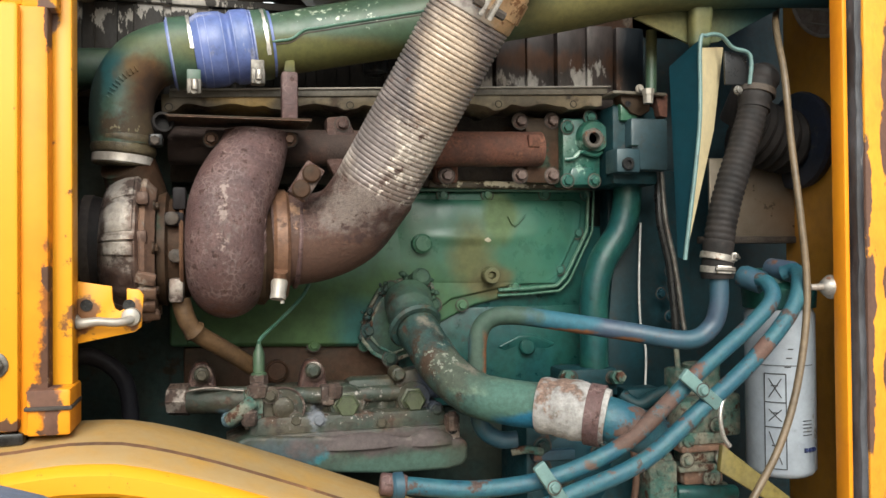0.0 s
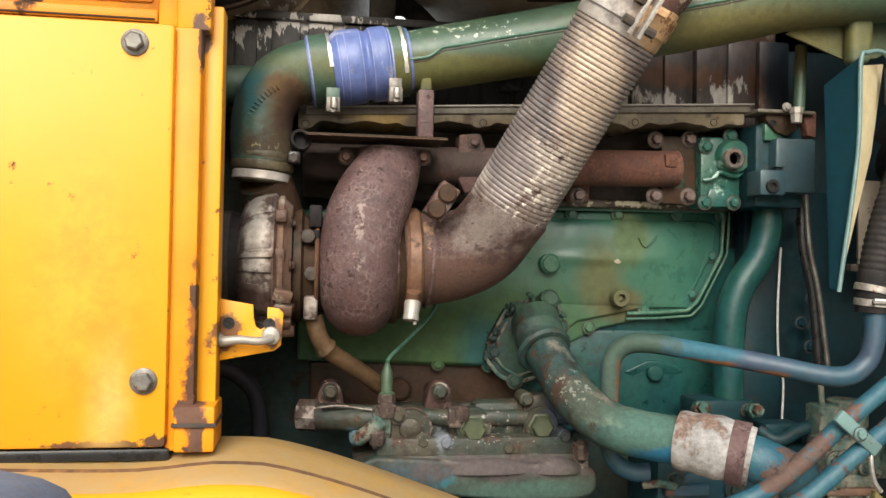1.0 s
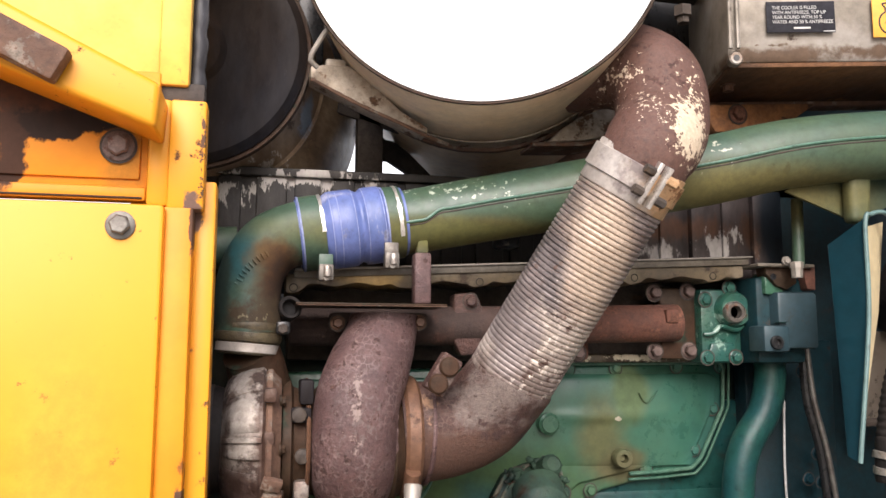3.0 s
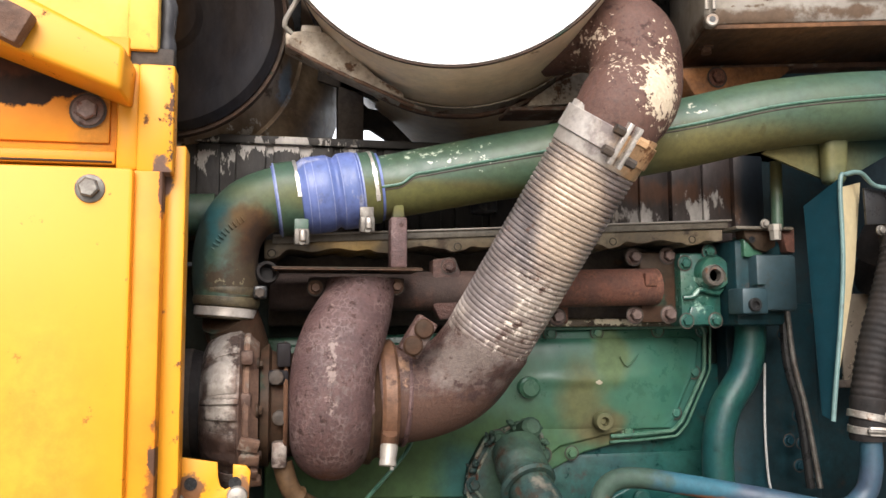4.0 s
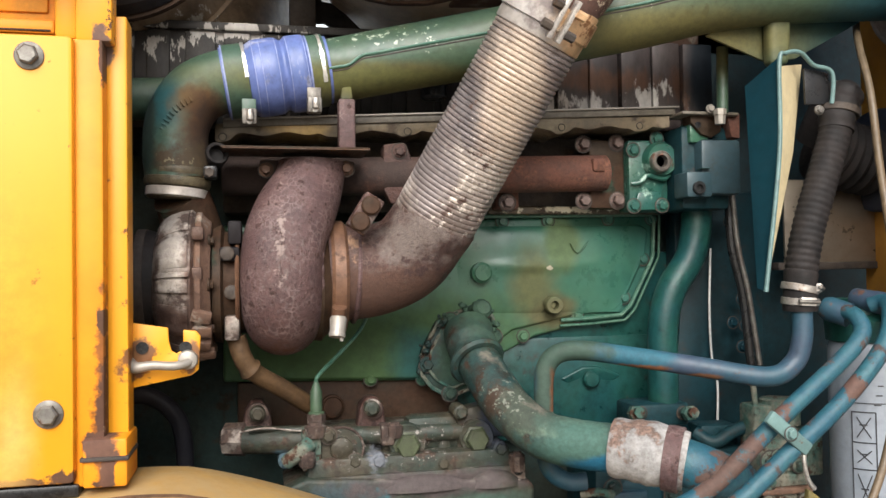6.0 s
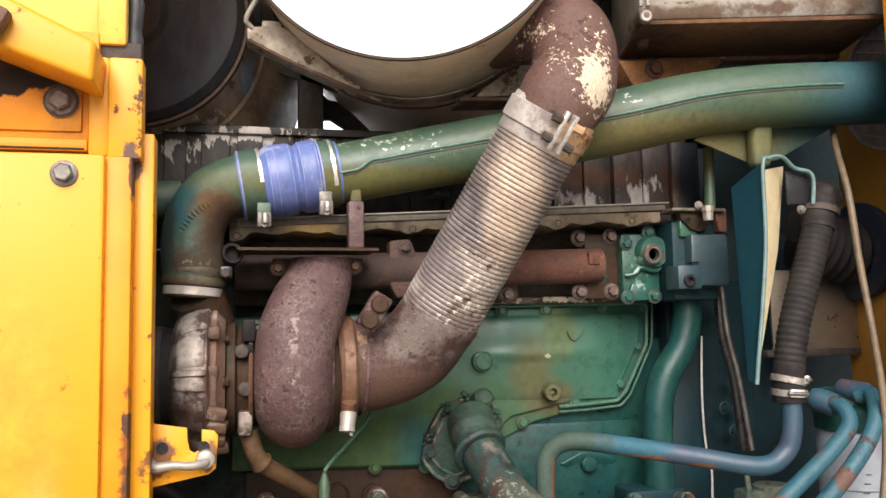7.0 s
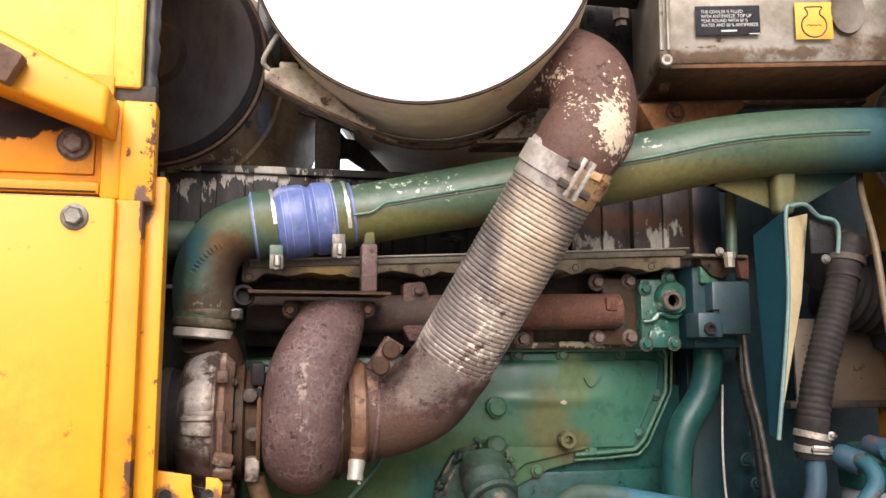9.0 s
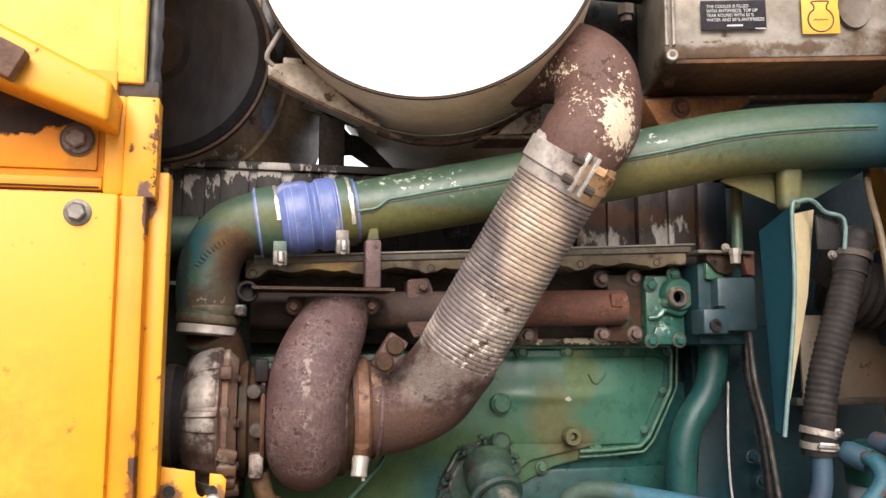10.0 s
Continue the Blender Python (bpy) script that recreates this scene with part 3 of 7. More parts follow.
navy_rubber = surface("navy_rubber", (0.01, 0.017, 0.04), (0.018, 0.022, 0.034), (0.08, 0.075, 0.07), 0.15, 0.5, patch=12, grain=80, bump=0.1)
grime = surface("oily_grime", (0.054, 0.047, 0.043), (0.078, 0.062, 0.05), (0.1, 0.064, 0.038), 0.22, 0.6, patch=12, grain=90, bump=0.5, gloss=0.2)
tin = surface("stained_tin", (0.1, 0.08, 0.076), (0.055, 0.045, 0.044), (0.2, 0.12, 0.085), 0.26, 0.5, 0.2, patch=9, grain=70, bump=0.2, rust_scale=12, stretch=(1, 1, 0.4), stains_and_light=(
    ((0.600, 1.470, 2.180), (0.2, 0.2, 0.03), (0.14, 0.072, 0.045), 20, 1.0, 0.4, 0.6),
    ((0.681, 1.470, 2.150), (0.045, 0.2, 0.04), (0.66, 0.63, 0.6), 45, 2.0, 0.25, 0.45),
    ((0.553, 1.470, 2.136), (0.05, 0.2, 0.024), (0.55, 0.52, 0.5), 45, 1.8, 0.3, 0.4),
    ((0.491, 1.470, 2.132), (0.05, 0.2, 0.024), (0.45, 0.4, 0.36), 45, 1.8, 0.3, 0.4),
    ((0.808, 1.470, 2.200), (0.05, 0.2, 0.1), (0.012, 0.02, 0.03), 14, 0.4, 0.3)))
shell_tin = surface("smoky_tin", (0.46, 0.34, 0.22), (0.2, 0.13, 0.08), (0.09, 0.055, 0.034), 0.3, 0.5, 0.0, patch=9, grain=60, bump=0.1, rust_scale=11, stretch=(1, 0.3, 1), stains_and_light=(
    ((-0.120, 1.520, 2.270), (0.05, 0.06, 0.03), (0.75, 0.7, 0.62), 60, 1.8, 0.15, 0.2),
    ((-0.070, 1.510, 2.360), (0.02, 0.05, 0.05), (0.2, 0.27, 0.36), 30, 0.9, 0.3, 0.7)))
dark_alloy = surface("oily_alloy", (0.15, 0.13, 0.1), (0.1, 0.085, 0.065), rough=0.5, patch=30, grain=90, bump=0.1)
cream = surface("cream_paint", (0.66, 0.56, 0.34), (0.6, 0.5, 0.3), (0.2, 0.12, 0.06), 0.08, 0.5, patch=8, grain=60, bump=0.04, vary=0.4)
silencer_tin = surface("aluminised_steel", (0.84, 0.7, 0.5), (0.7, 0.54, 0.36), (0.3, 0.18, 0.09), 0.16, 0.42, 0.0, patch=6, grain=50, bump=0.06, rust_scale=12, vary=0.5)
strap_tin = surface("rusty_strap_tin", (0.46, 0.4, 0.32), (0.33, 0.27, 0.2), (0.14, 0.075, 0.04), 0.4, 0.5, 0.2, patch=14, grain=90, bump=0.25, rust_scale=24)
vent_grey = surface("grey_brown_vent", (0.42, 0.37, 0.33), (0.32, 0.27, 0.23), rough=0.5, patch=9, grain=60, bump=0.1)
white_face = surface("white_end_plate", (0.88, 0.87, 0.85), (0.86, 0.85, 0.83), rough=0.45, patch=4, grain=20, bump=0.01, vary=0.1)
white_paint = surface("white_filter_paint", (0.29, 0.32, 0.36), (0.235, 0.265, 0.305), (0.3, 0.27, 0.22), 0.14, 0.4, patch=8, grain=60, bump=0.03, vary=0.4)
grey_cloth = surface("faded_grey_hose", (0.4, 0.38, 0.36), (0.24, 0.235, 0.23), (0.2, 0.13, 0.1), 0.36, 0.75, patch=14, grain=130, bump=0.4, rust_scale=14)
ink = surface("black_ink", (0.03, 0.03, 0.035), rough=0.5, bump=0.0)
navy_ink = surface("navy_ink", (0.02, 0.03, 0.1), rough=0.5, bump=0.0)
pale_ink = surface("pale_ink", (0.6, 0.6, 0.58), rough=0.5, bump=0.0)
sticker_yellow = surface("sticker_yellow", (0.72, 0.33, 0.02), rough=0.6, bump=0.0, vary=0.3)
plate_black = surface("label_black", (0.022, 0.022, 0.028), (0.03, 0.03, 0.036), rough=0.7, bump=0.0, gloss=0.1)
cable_tan = surface("tan_cable", (0.15, 0.105, 0.06), (0.1, 0.075, 0.045), rough=0.5, bump=0.05)
seal_grey = surface("grey_seal_rubber", (0.06, 0.062, 0.072), (0.016, 0.015, 0.018), (0.22, 0.2, 0.19), 0.24, rough=0.55, patch=20, stretch=(1, 1, 0.4), grain=90, bump=0.2)
baffle_metal = surface("dull_baffle_metal", (0.36, 0.31, 0.25), (0.28, 0.23, 0.17), (0.2, 0.11, 0.05), 0.18, 0.34, 0.7, patch=4, grain=40, bump=0.04, vary=0.4)
galvanised = surface("galvanised_plate", (0.42, 0.39, 0.34), (0.34, 0.31, 0.27), (0.12, 0.08, 0.05), 0.1, 0.5, 0.3, patch=5, grain=40, bump=0.05, vary=0.4)
olive = surface("olive_plate", (0.19, 0.15, 0.035), (0.14, 0.115, 0.04), DARK_RUST, 0.15, 0.55, patch=9, grain=80, bump=0.1)
tyre_grey = surface("dusty_tyre", (0.12, 0.165, 0.25), (0.09, 0.125, 0.19), (0.04, 0.05, 0.07), 0.12, rough=0.8, patch=9, grain=80, bump=0.3, vary=0.5)
soil = surface("dry_soil", (0.43, 0.4, 0.355), (0.36, 0.335, 0.295), rough=0.95, patch=0.8, grain=14, bump=0.5, relief=0.02)


# ---------------------------------------------------------------- building helpers
def thing(name, at, label, category, group=""):
    ob = new(name)
    ob.empty_display_size = 0.05
    ob.location = at
    return tagged(ob, label, category, group)


def part(name, bm, material, parent=None, label="", smooth=35):
    """Links a bmesh, in world coordinates, as one mesh object under its thing or part."""
    me = bpy.data.meshes.new(name)
    bmesh.ops.recalc_face_normals(bm, faces=bm.faces)
    bm.to_mesh(me)
    bm.free()
    me.materials.append(material)
    me.shade_smooth()
    if smooth < 180:
        me.set_sharp_from_angle(angle=radians(smooth))
    ob = new(name, me)
    if parent is not None:
        ob.parent = parent
        if parent.type == "EMPTY":
            ob.matrix_parent_inverse = Matrix.Translation(-parent.location)
    if label:
        tagged(ob, label)
    return ob


def put(name, me, at, parent, turn=None, label=""):
    """An object on a shared mesh at a place, as a part."""
    ob = new(name, me)
    ob.matrix_basis = Matrix.Translation(at) @ (turn or Matrix())
    ob.parent = parent
    if parent.type == "EMPTY":
        ob.matrix_parent_inverse = Matrix.Translation(-parent.location)
    elif parent.type == "MESH":
        ob.matrix_parent_inverse = parent.matrix_basis.inverted()
    if label:
        tagged(ob, label)
    return ob


def bevel(bm, width, segments=2, angle=30):
    if width <= 0:
        return bm
    edges = [e for e in bm.edges if len(e.link_faces) == 2 and e.calc_face_angle(0) > radians(angle)]
    bmesh.ops.bevel(bm, geom=edges, offset=width, segments=segments, affect="EDGES", profile=0.5, clamp_overlap=True)
    return bm


def box(p, q, soft=0.003, turn=None):
    """A bevelled block between two opposite corners."""
    bm = bmesh.new()
    bmesh.ops.create_cube(bm, size=1)
    lo = [min(a, b) for a, b in zip(p, q)]
    hi = [max(a, b) for a, b in zip(p, q)]
    for v in bm.verts:
        v.co = Vector([(c + 0.5) * (h - l) + l for c, l, h in zip(v.co, lo, hi)])
    bevel(bm, soft)
    if turn is not None:
        c = (Vector(lo) + Vector(hi)) / 2
        bm.transform(Matrix.Translation(c) @ turn @ Matrix.Translation(-c))
    return bm


def slab(p, q, depth, soft=0.003, turn=None):
    """A block whose front face has corners p and q, going back by depth."""
    return box((p[0], p[1], p[2]), (q[0], p[1] + depth, q[2]), soft, turn)


def panel(outline, depth, soft=0.003, segments=2):
    """A plate from an outline of points, extruded back along y by depth."""
    bm = bmesh.new()
    front = [bm.verts.new(p) for p in outline]
    f = bm.faces.new(front)
    ext = bmesh.ops.extrude_face_region(bm, geom=[f])
    for v in ext["geom"]:
        if isinstance(v, bmesh.types.BMVert):
            v.co.y += depth
    bmesh.ops.recalc_face_normals(bm, faces=bm.faces)
    return bevel(bm, soft, segments)


def smooth_line(points, step=0.006):
    """Points spaced evenly on a smooth line through the given ones."""
    pts = [Vector(p) for p in points]
    if len(pts) == 2:
        n = max(2, int((pts[1] - pts[0]).length / step))
        return [pts[0].lerp(pts[1], i / n) for i in range(n + 1)]
    full = [2 * pts[0] - pts[1]] + pts + [2 * pts[-1] - pts[-2]]
    raw = []
    for a, b, c, d in zip(full, full[1:], full[2:], full[3:]):
        for i in range(24):
            t = i / 24
            raw.append(0.5 * (2 * b + (c - a) * t + (2 * a - 5 * b + 4 * c - d) * t * t + (3 * b - a - 3 * c + d) * t ** 3))
    raw.append(pts[-1])
    out, left = [raw[0]], step
    for a, b in zip(raw, raw[1:]):
        gap = (b - a).length
        while gap >= left and gap > 0:
            a = a.lerp(b, left / gap)
            out.append(a)
            gap -= left
            left = step
        left -= gap
    out.append(raw[-1])
    return out


def tube(points, radius, seg=24, step=0.008, caps=True, squash=1.0, wall=0.0):
    """A round pipe along a smooth line; radius is a number or a function of the distance along it and of the whole length."""
    line = smooth_line(points, step)
    dist = [0.0]
    for a, b in zip(line, line[1:]):
        dist.append(dist[-1] + (b - a).length)
    bm = bmesh.new()
    tan = (line[1] - line[0]).normalized()
    side = tan.orthogonal().normalized()
    rings = []
    for i, p in enumerate(line):
        t = (line[min(i + 1, len(line) - 1)] - line[max(i - 1, 0)]).normalized()
        side = (side - t * side.dot(t)).normalized()
        other = t.cross(side)
        r = radius(dist[i], dist[-1]) if callable(radius) else radius
        rings.append([bm.verts.new(p + r * (math.cos(a) * side + squash * math.sin(a) * other)) for a in (2 * math.pi * k / seg for k in range(seg))])
    for ra, rb in zip(rings, rings[1:]):
        for k in range(seg):
            bm.faces.new((ra[k], ra[(k + 1) % seg], rb[(k + 1) % seg], rb[k]))
    if caps:
        for r in (rings[0], rings[-1]):
            bm.faces.new(r)
    return bm


def lathe(at, axis, profile, seg=40, ring=False):
    """A turned shape: profile rows of (distance along the axis, radius). ring: joined to itself round an open middle."""
    bm = bmesh.new()
    rot = Vector(axis).to_track_quat("Z", "Y").to_matrix().to_4x4()
    m = Matrix.Translation(at) @ rot
    rings = []
    for d, r in profile:
        if r <= 1e-6:
            rings.append([bm.verts.new(m @ Vector((0, 0, d)))])
        else:
            rings.append([bm.verts.new(m @ Vector((r * math.cos(2 * math.pi * k / seg), r * math.sin(2 * math.pi * k / seg), d))) for k in range(seg)])
    if ring:
        rings.append(rings[0])
    for ra, rb in zip(rings, rings[1:]):
        for k in range(seg):
            j = (k + 1) % seg
            if len(ra) == 1 and len(rb) > 1:
                bm.faces.new((ra[0], rb[k], rb[j]))
            elif len(rb) == 1 and len(ra) > 1:
                bm.faces.new((ra[k], ra[j], rb[0]))
            elif len(ra) > 1:
                bm.faces.new((ra[k], ra[j], rb[j], rb[k]))
    for r in (rings[0], rings[-1]):
        if len(r) > 2 and not ring:
            bm.faces.new(r)
    return bm


def rod(a, b, r, seg=20, soft=0.0):
    a, b = Vector(a), Vector(b)
    n = (b - a).length
    s = min(soft, n / 3, r / 2)
    prof = [(0, r), (n, r)] if not s else [(0, r - s), (s * 0.4, r - s * 0.3), (s, r), (n - s, r), (n - s * 0.4, r - s * 0.3), (n, r - s)]
    return lathe(a, b - a, prof, seg)


def merged(*shapes):
    """Several shapes as one mesh."""
    out = bmesh.new()
    for s in shapes:
        me = bpy.data.meshes.new("piece")
        s.to_mesh(me)
        s.free()
        out.from_mesh(me)
        bpy.data.meshes.remove(me)
    return out


_bolts = {}


def bolt(at, r, parent, material=None, axis=(0, -1, 0), tall=0.7, label="", washer=True):
    """A hexagon-headed bolt with a washer, standing on a face at the given place."""
    material = material or steel
    key = (round(r, 4), material.name, tall, washer)
    if key not in _bolts:
        w = r * 0.25 if washer else 0.0
        shapes = [lathe((0, 0, w), (0, 0, 1), [(0, r * 0.96), (r * tall * 0.8, r * 0.98), (r * tall, r * 0.8), (r * tall, 0)], 6)]
        if washer:
            shapes.append(lathe((0, 0, -0.002), (0, 0, 1), [(0, r * 1.35), (w + 0.001, r * 1.35), (w + 0.002, r * 1.2), (w + 0.002, 0)], 20))
            if material not in (steel, dark_steel, tank_alloy):
                shapes.append(lathe((0, 0, -0.002), (0, 0, 1), [(0.0028, r * 1.58), (0.0034, 0)], 20))
        bm = merged(*shapes)
        bmesh.ops.recalc_face_normals(bm, faces=bm.faces)
        me = bpy.data.meshes.new("bolt")
        bm.to_mesh(me)
        bm.free()
        me.materials.append(material)
        me.materials.append(grime)
        if washer and material not in (steel, dark_steel, tank_alloy):
            for poly in me.polygons[-21:]:
                poly.material_index = 1
        me.shade_smooth()
        me.set_sharp_from_angle(angle=radians(30))
        _bolts[key] = me
    turn = Vector(axis).to_track_quat("Z", "Y").to_matrix().to_4x4() @ Matrix.Rotation(at[0] * 37.0 + at[2] * 11.0, 4, "Z")
    return put("bolt", _bolts[key], at, parent, turn, label)


def socket_ring(at, r, hole, depth, seg=24):
    """A short ring facing the front with a hole in it."""
    return lathe(at, (0, -1, 0), [(-0.004, r), (depth * 0.8, r), (depth, r * 0.9), (depth, hole), (0.0, hole * 0.9), (0.0, 0)], seg)


def band(a, b, r, width_soft=0.0006, thick=0.0018, seg=40):
    """A flat hose clamp band around the line from a to b."""
    a, b = Vector(a), Vector(b)
    n = (b - a).length
    return lathe(a, b - a, [(0, r - 0.002), (0, r + thick - width_soft), (width_soft, r + thick), (n - width_soft, r + thick), (n, r + thick - width_soft), (n, r - 0.002)], seg, True)


def arc(cx, cz, r, y, a0, a1, n):
    return [(cx + r * math.cos(radians(a0 + (a1 - a0) * i / n)), y, cz + r * math.sin(radians(a0 + (a1 - a0) * i / n))) for i in range(n + 1)]



# ---------------------------------------------------------------- ground, bay walls and frame
def build_setting():
    bm = bmesh.new()
    bmesh.ops.create_grid(bm, x_segments=40, y_segments=40, size=400)
    part("ground", bm, soil)
    tagged(bpy.data.objects["ground"], "dry brown soil ground under the machine", "ground", kind="structure")
    haze = bpy.data.materials.new("white_haze")
    haze.use_nodes = True
    em = haze.node_tree.nodes.new("ShaderNodeEmission")
    em.inputs["Strength"].default_value = 1.6
    haze.node_tree.links.new(em.outputs[0], haze.node_tree.nodes["Material Output"].inputs["Surface"])
    back = part("backdrop", box((-120, 150, -2), (120, 150.5, 90), 0), haze)
    tagged(back, "bright white hazy sky far behind the machine", "sky", kind="structure")
    wall = part("wall_right", box((1.12, 1.12, 1.17), (1.135, 1.46, 3.0), 0.002), yellow_in)
    tagged(wall, "ochre yellow painted side wall of the engine bay", "wall", kind="structure")
    floor = part("floor", box((-0.9, 1.25, 1.14), (1.12, 2.3, 1.17), 0.002), bay_dark)
    tagged(floor, "oily dark belly pan under the engine", "floor", kind="structure")
    shroud = part("wall_shroud", box((0.83, 1.56, 1.17), (1.7, 1.6, 2.6), 0.002), teal_guard)
    tagged(shroud, "black fan shroud closing the end of the bay", "wall", kind="structure")
    # Sheet added as dark backing beside the compressor.
    bulk = part("wall_backing", box((-0.9, 1.75, 1.17), (-0.26, 1.8, 2.22), 0.002), bay_dark)
    tagged(bulk, "dark backing sheet added behind the turbocharger", "wall", kind="structure")
    far = part("wall_far", box((-1.2, 2.3, 1.14), (1.0, 2.33, 2.3), 0.002), bay_dark)
    tagged(far, "dark far side panel of the engine bay", "wall", kind="structure")
    left = part("wall_left", box((-0.92, 1.3, 1.14), (-0.9, 2.3, 2.6), 0.002), bay_dark)
    tagged(left, "dark bulkhead behind the yellow side panel", "wall", kind="structure")


def build_panels():
    # lower yellow side panel with its folded edge
    door = thing("side_panel", (-0.6, 1.14, 1.55), "bright yellow steel side panel with bolts and rust-streaked folded edge", "panel")
    xs, xf, xe = (-0.243, 1.130, 1.872)[0], (-0.211, 1.150, 1.873)[0], (-0.187, 1.170, 1.875)[0]
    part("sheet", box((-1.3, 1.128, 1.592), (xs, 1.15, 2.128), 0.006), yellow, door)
    part("edge_fold", box((xs - 0.004, 1.14, 1.585), (xf, 1.18, 2.128), 0.004), yellow_worn, door, "yellow fold with long brown rust streak")
    part("edge_lip", box((xf - 0.002, 1.166, 1.56), (xe, 1.21, 2.165), 0.003), yellow, door)
    for p in ((-0.291, 1.128, 2.101), (-0.271, 1.128, 1.676), (-0.662, 1.128, 2.085)):
        bolt(p, 0.0125, door, dark_steel, tall=0.75)
    part("corner_block", box((-0.234, 1.125, 1.644), (xe + 0.004, 1.21, (-0.206, 1.125, 1.586)[2]), 0.004), yellow_worn, door, "rusted lower corner block")
    part("block_strap", box(((-0.234, 1.125, 1.644)[0] - 0.002, 1.121, (-0.234, 1.125, 1.618)[2]), (xe + 0.006, 1.2, (-0.234, 1.125, 1.623)[2]), 0.001), grime, door)
    part("lower_gap_seal", box((-1.3, 1.135, 1.574), (xs + 0.004, 1.2, 1.59), 0.004), dark_paint, door, "black rubber strip under the panel")
    # upper panel with the recessed rusty pocket
    upper = thing("upper_panel", (-0.6, 1.16, 2.15), "yellow upper side panel with a rusted recess and bolt", "panel")
    part("sheet", box((-1.3, 1.15, 2.134), (-0.268, 1.17, 2.152), 0.004), yellow_worn, upper)
    part("pocket", box((-1.3, 1.162, 2.14), (-0.258, 1.18, 2.30), 0.003), yellow_worn, upper, "yellow pocket plate eaten by dark rust")
    part("side_strip", box((-0.243, 1.14, 2.125), (-0.2, 1.175, 2.26), 0.004), yellow, upper)
    part("corner_fold", box((-0.268, 1.146, 2.128), (-0.241, 1.18, 2.262), 0.006), yellow, upper, "rounded fold beside the pocket")
    q1 = (-0.277, 1.157, 2.162)
    part("pocket_plate", box((-1.29, 1.157, q1[2]), (q1[0], 1.165, 2.29), 0.0025), yellow_worn, upper, "raised yellow plate half eaten by black rust")
    for row in ((-0.344, 1.148, 2.138), (-0.343, 1.148, 2.124)):
        part("crease", box((-1.29, 1.1485, row[2] - 0.0012), (-0.272, 1.152, row[2] + 0.0012), 0.0006), brown_dark, upper, "rusty crease line")
    # Dark box added to draw the shade between hood and side strip.
    part("gap_shade", box((-0.262, 1.172, (-0.222, 1.170, 2.262)[2]), (-0.206, 1.2, (-0.224, 1.170, 2.291)[2]), 0.003), grime, upper, "dark filler standing in for the shaded gap")
    part("rust_washer", lathe((-0.302, 1.156, 2.202), (0, -1, 0), [(-0.002, 0.0215), (0.0015, 0.021), (0.002, 0.0195), (0.002, 0)], 24), tank_brown, upper)
    bolt((-0.302, 1.154, 2.201), 0.0138, upper, bolt_rust)
    # bright hood panel above
    hood = thing("hood_panel", (-0.6, 1.2, 2.3), "sunlit yellow hood panel with a rubber-sealed edge", "panel")
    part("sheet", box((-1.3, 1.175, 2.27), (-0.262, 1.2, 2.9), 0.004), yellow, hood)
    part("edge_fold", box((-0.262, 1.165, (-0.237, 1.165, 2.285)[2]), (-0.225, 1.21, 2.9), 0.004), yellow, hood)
    part("edge_seal", tube([(-0.217 + 0.0022 * noise.noise((k * 0.9, 3, 0)), 1.192, 2.287 + 0.0125 * k) for k in range(50)], lambda s, n: 0.0105 + 0.0022 * noise.noise((s * 55, 0, 0)), 14, 0.006), seal_grey, hood, "worn grey rubber edge seal")
    # slanting bar with its rusty handle
    bar = thing("slanting_bar", (-0.279, 1.080, 2.215), "yellow slanting square bar carrying a rusty iron handle", "bar")
    ang = math.atan2(0.122, -0.246)
    part("bar", panel([(-0.246, 1.066, 2.255), (-0.249, 1.066, 2.203), (-0.95, 1.066, 2.462), (-0.95, 1.066, 2.6)], 0.085, 0.007, 3), yellow, bar)
    a2 = Vector((-0.346, 1.052, 2.260))
    bm = box((0.0, -0.012, -0.02), (0.3, 0.012, 0.02), 0.004)
    bm.transform(Matrix.Translation(a2) @ Matrix.Rotation(-ang, 4, "Y"))
    part("handle", bm, rust_plate, bar, "rusty flat iron handle")
    # latch hook
    hook = thing("latch_hook", (-0.150, 1.210, 1.728), "yellow notched latch plate with a grey steel staple", "latch")
    y = 1.205
    pts = [(-0.196, 1.205, 1.778), (-0.144, 1.205, 1.769), (-0.143, 1.205, 1.751), (-0.140, 1.205, 1.739), (-0.134, 1.205, 1.735), (-0.127, 1.205, 1.739), (-0.125, 1.205, 1.751), (-0.125, 1.205, 1.766),
           (-0.109, 1.205, 1.764), (-0.103, 1.205, 1.757), (-0.106, 1.205, 1.713), (-0.115, 1.205, 1.706), (-0.196, 1.205, 1.691)]
    part("plate", panel(pts, 0.006, 0.0012), yellow, hook)
    part("staple", tube([(-0.193, 1.200, 1.725), (-0.183, 1.190, 1.720), (-0.161, 1.185, 1.723), (-0.137, 1.185, 1.721), (-0.121, 1.190, 1.723), (-0.115, 1.200, 1.726)], lambda s, n: 0.0058 + 0.004 * math.exp(-(s / 0.02) ** 2) + 0.0006 * noise.noise((s * 90, 0, 0)), 12), tank_alloy, hook)
    for p in ((-0.176, 1.204, 1.744), (-0.122, 1.204, 1.743)):
        part("slot", lathe(p, (0, -1, 0), [(-0.002, 0.008), (0.0008, 0.008), (0.0008, 0)], 16), dark_paint, hook)
    part("staple_boss", lathe((-0.119, 1.200, 1.727), (0, -1, 0), [(-0.004, 0.013), (0.006, 0.012), (0.008, 0.009), (0.008, 0)], 16), tank_alloy, hook)
    # sill
    sill = thing("sill", (0.0, 1.1, 1.5), "yellow sloping sill beam below the engine opening", "beam")
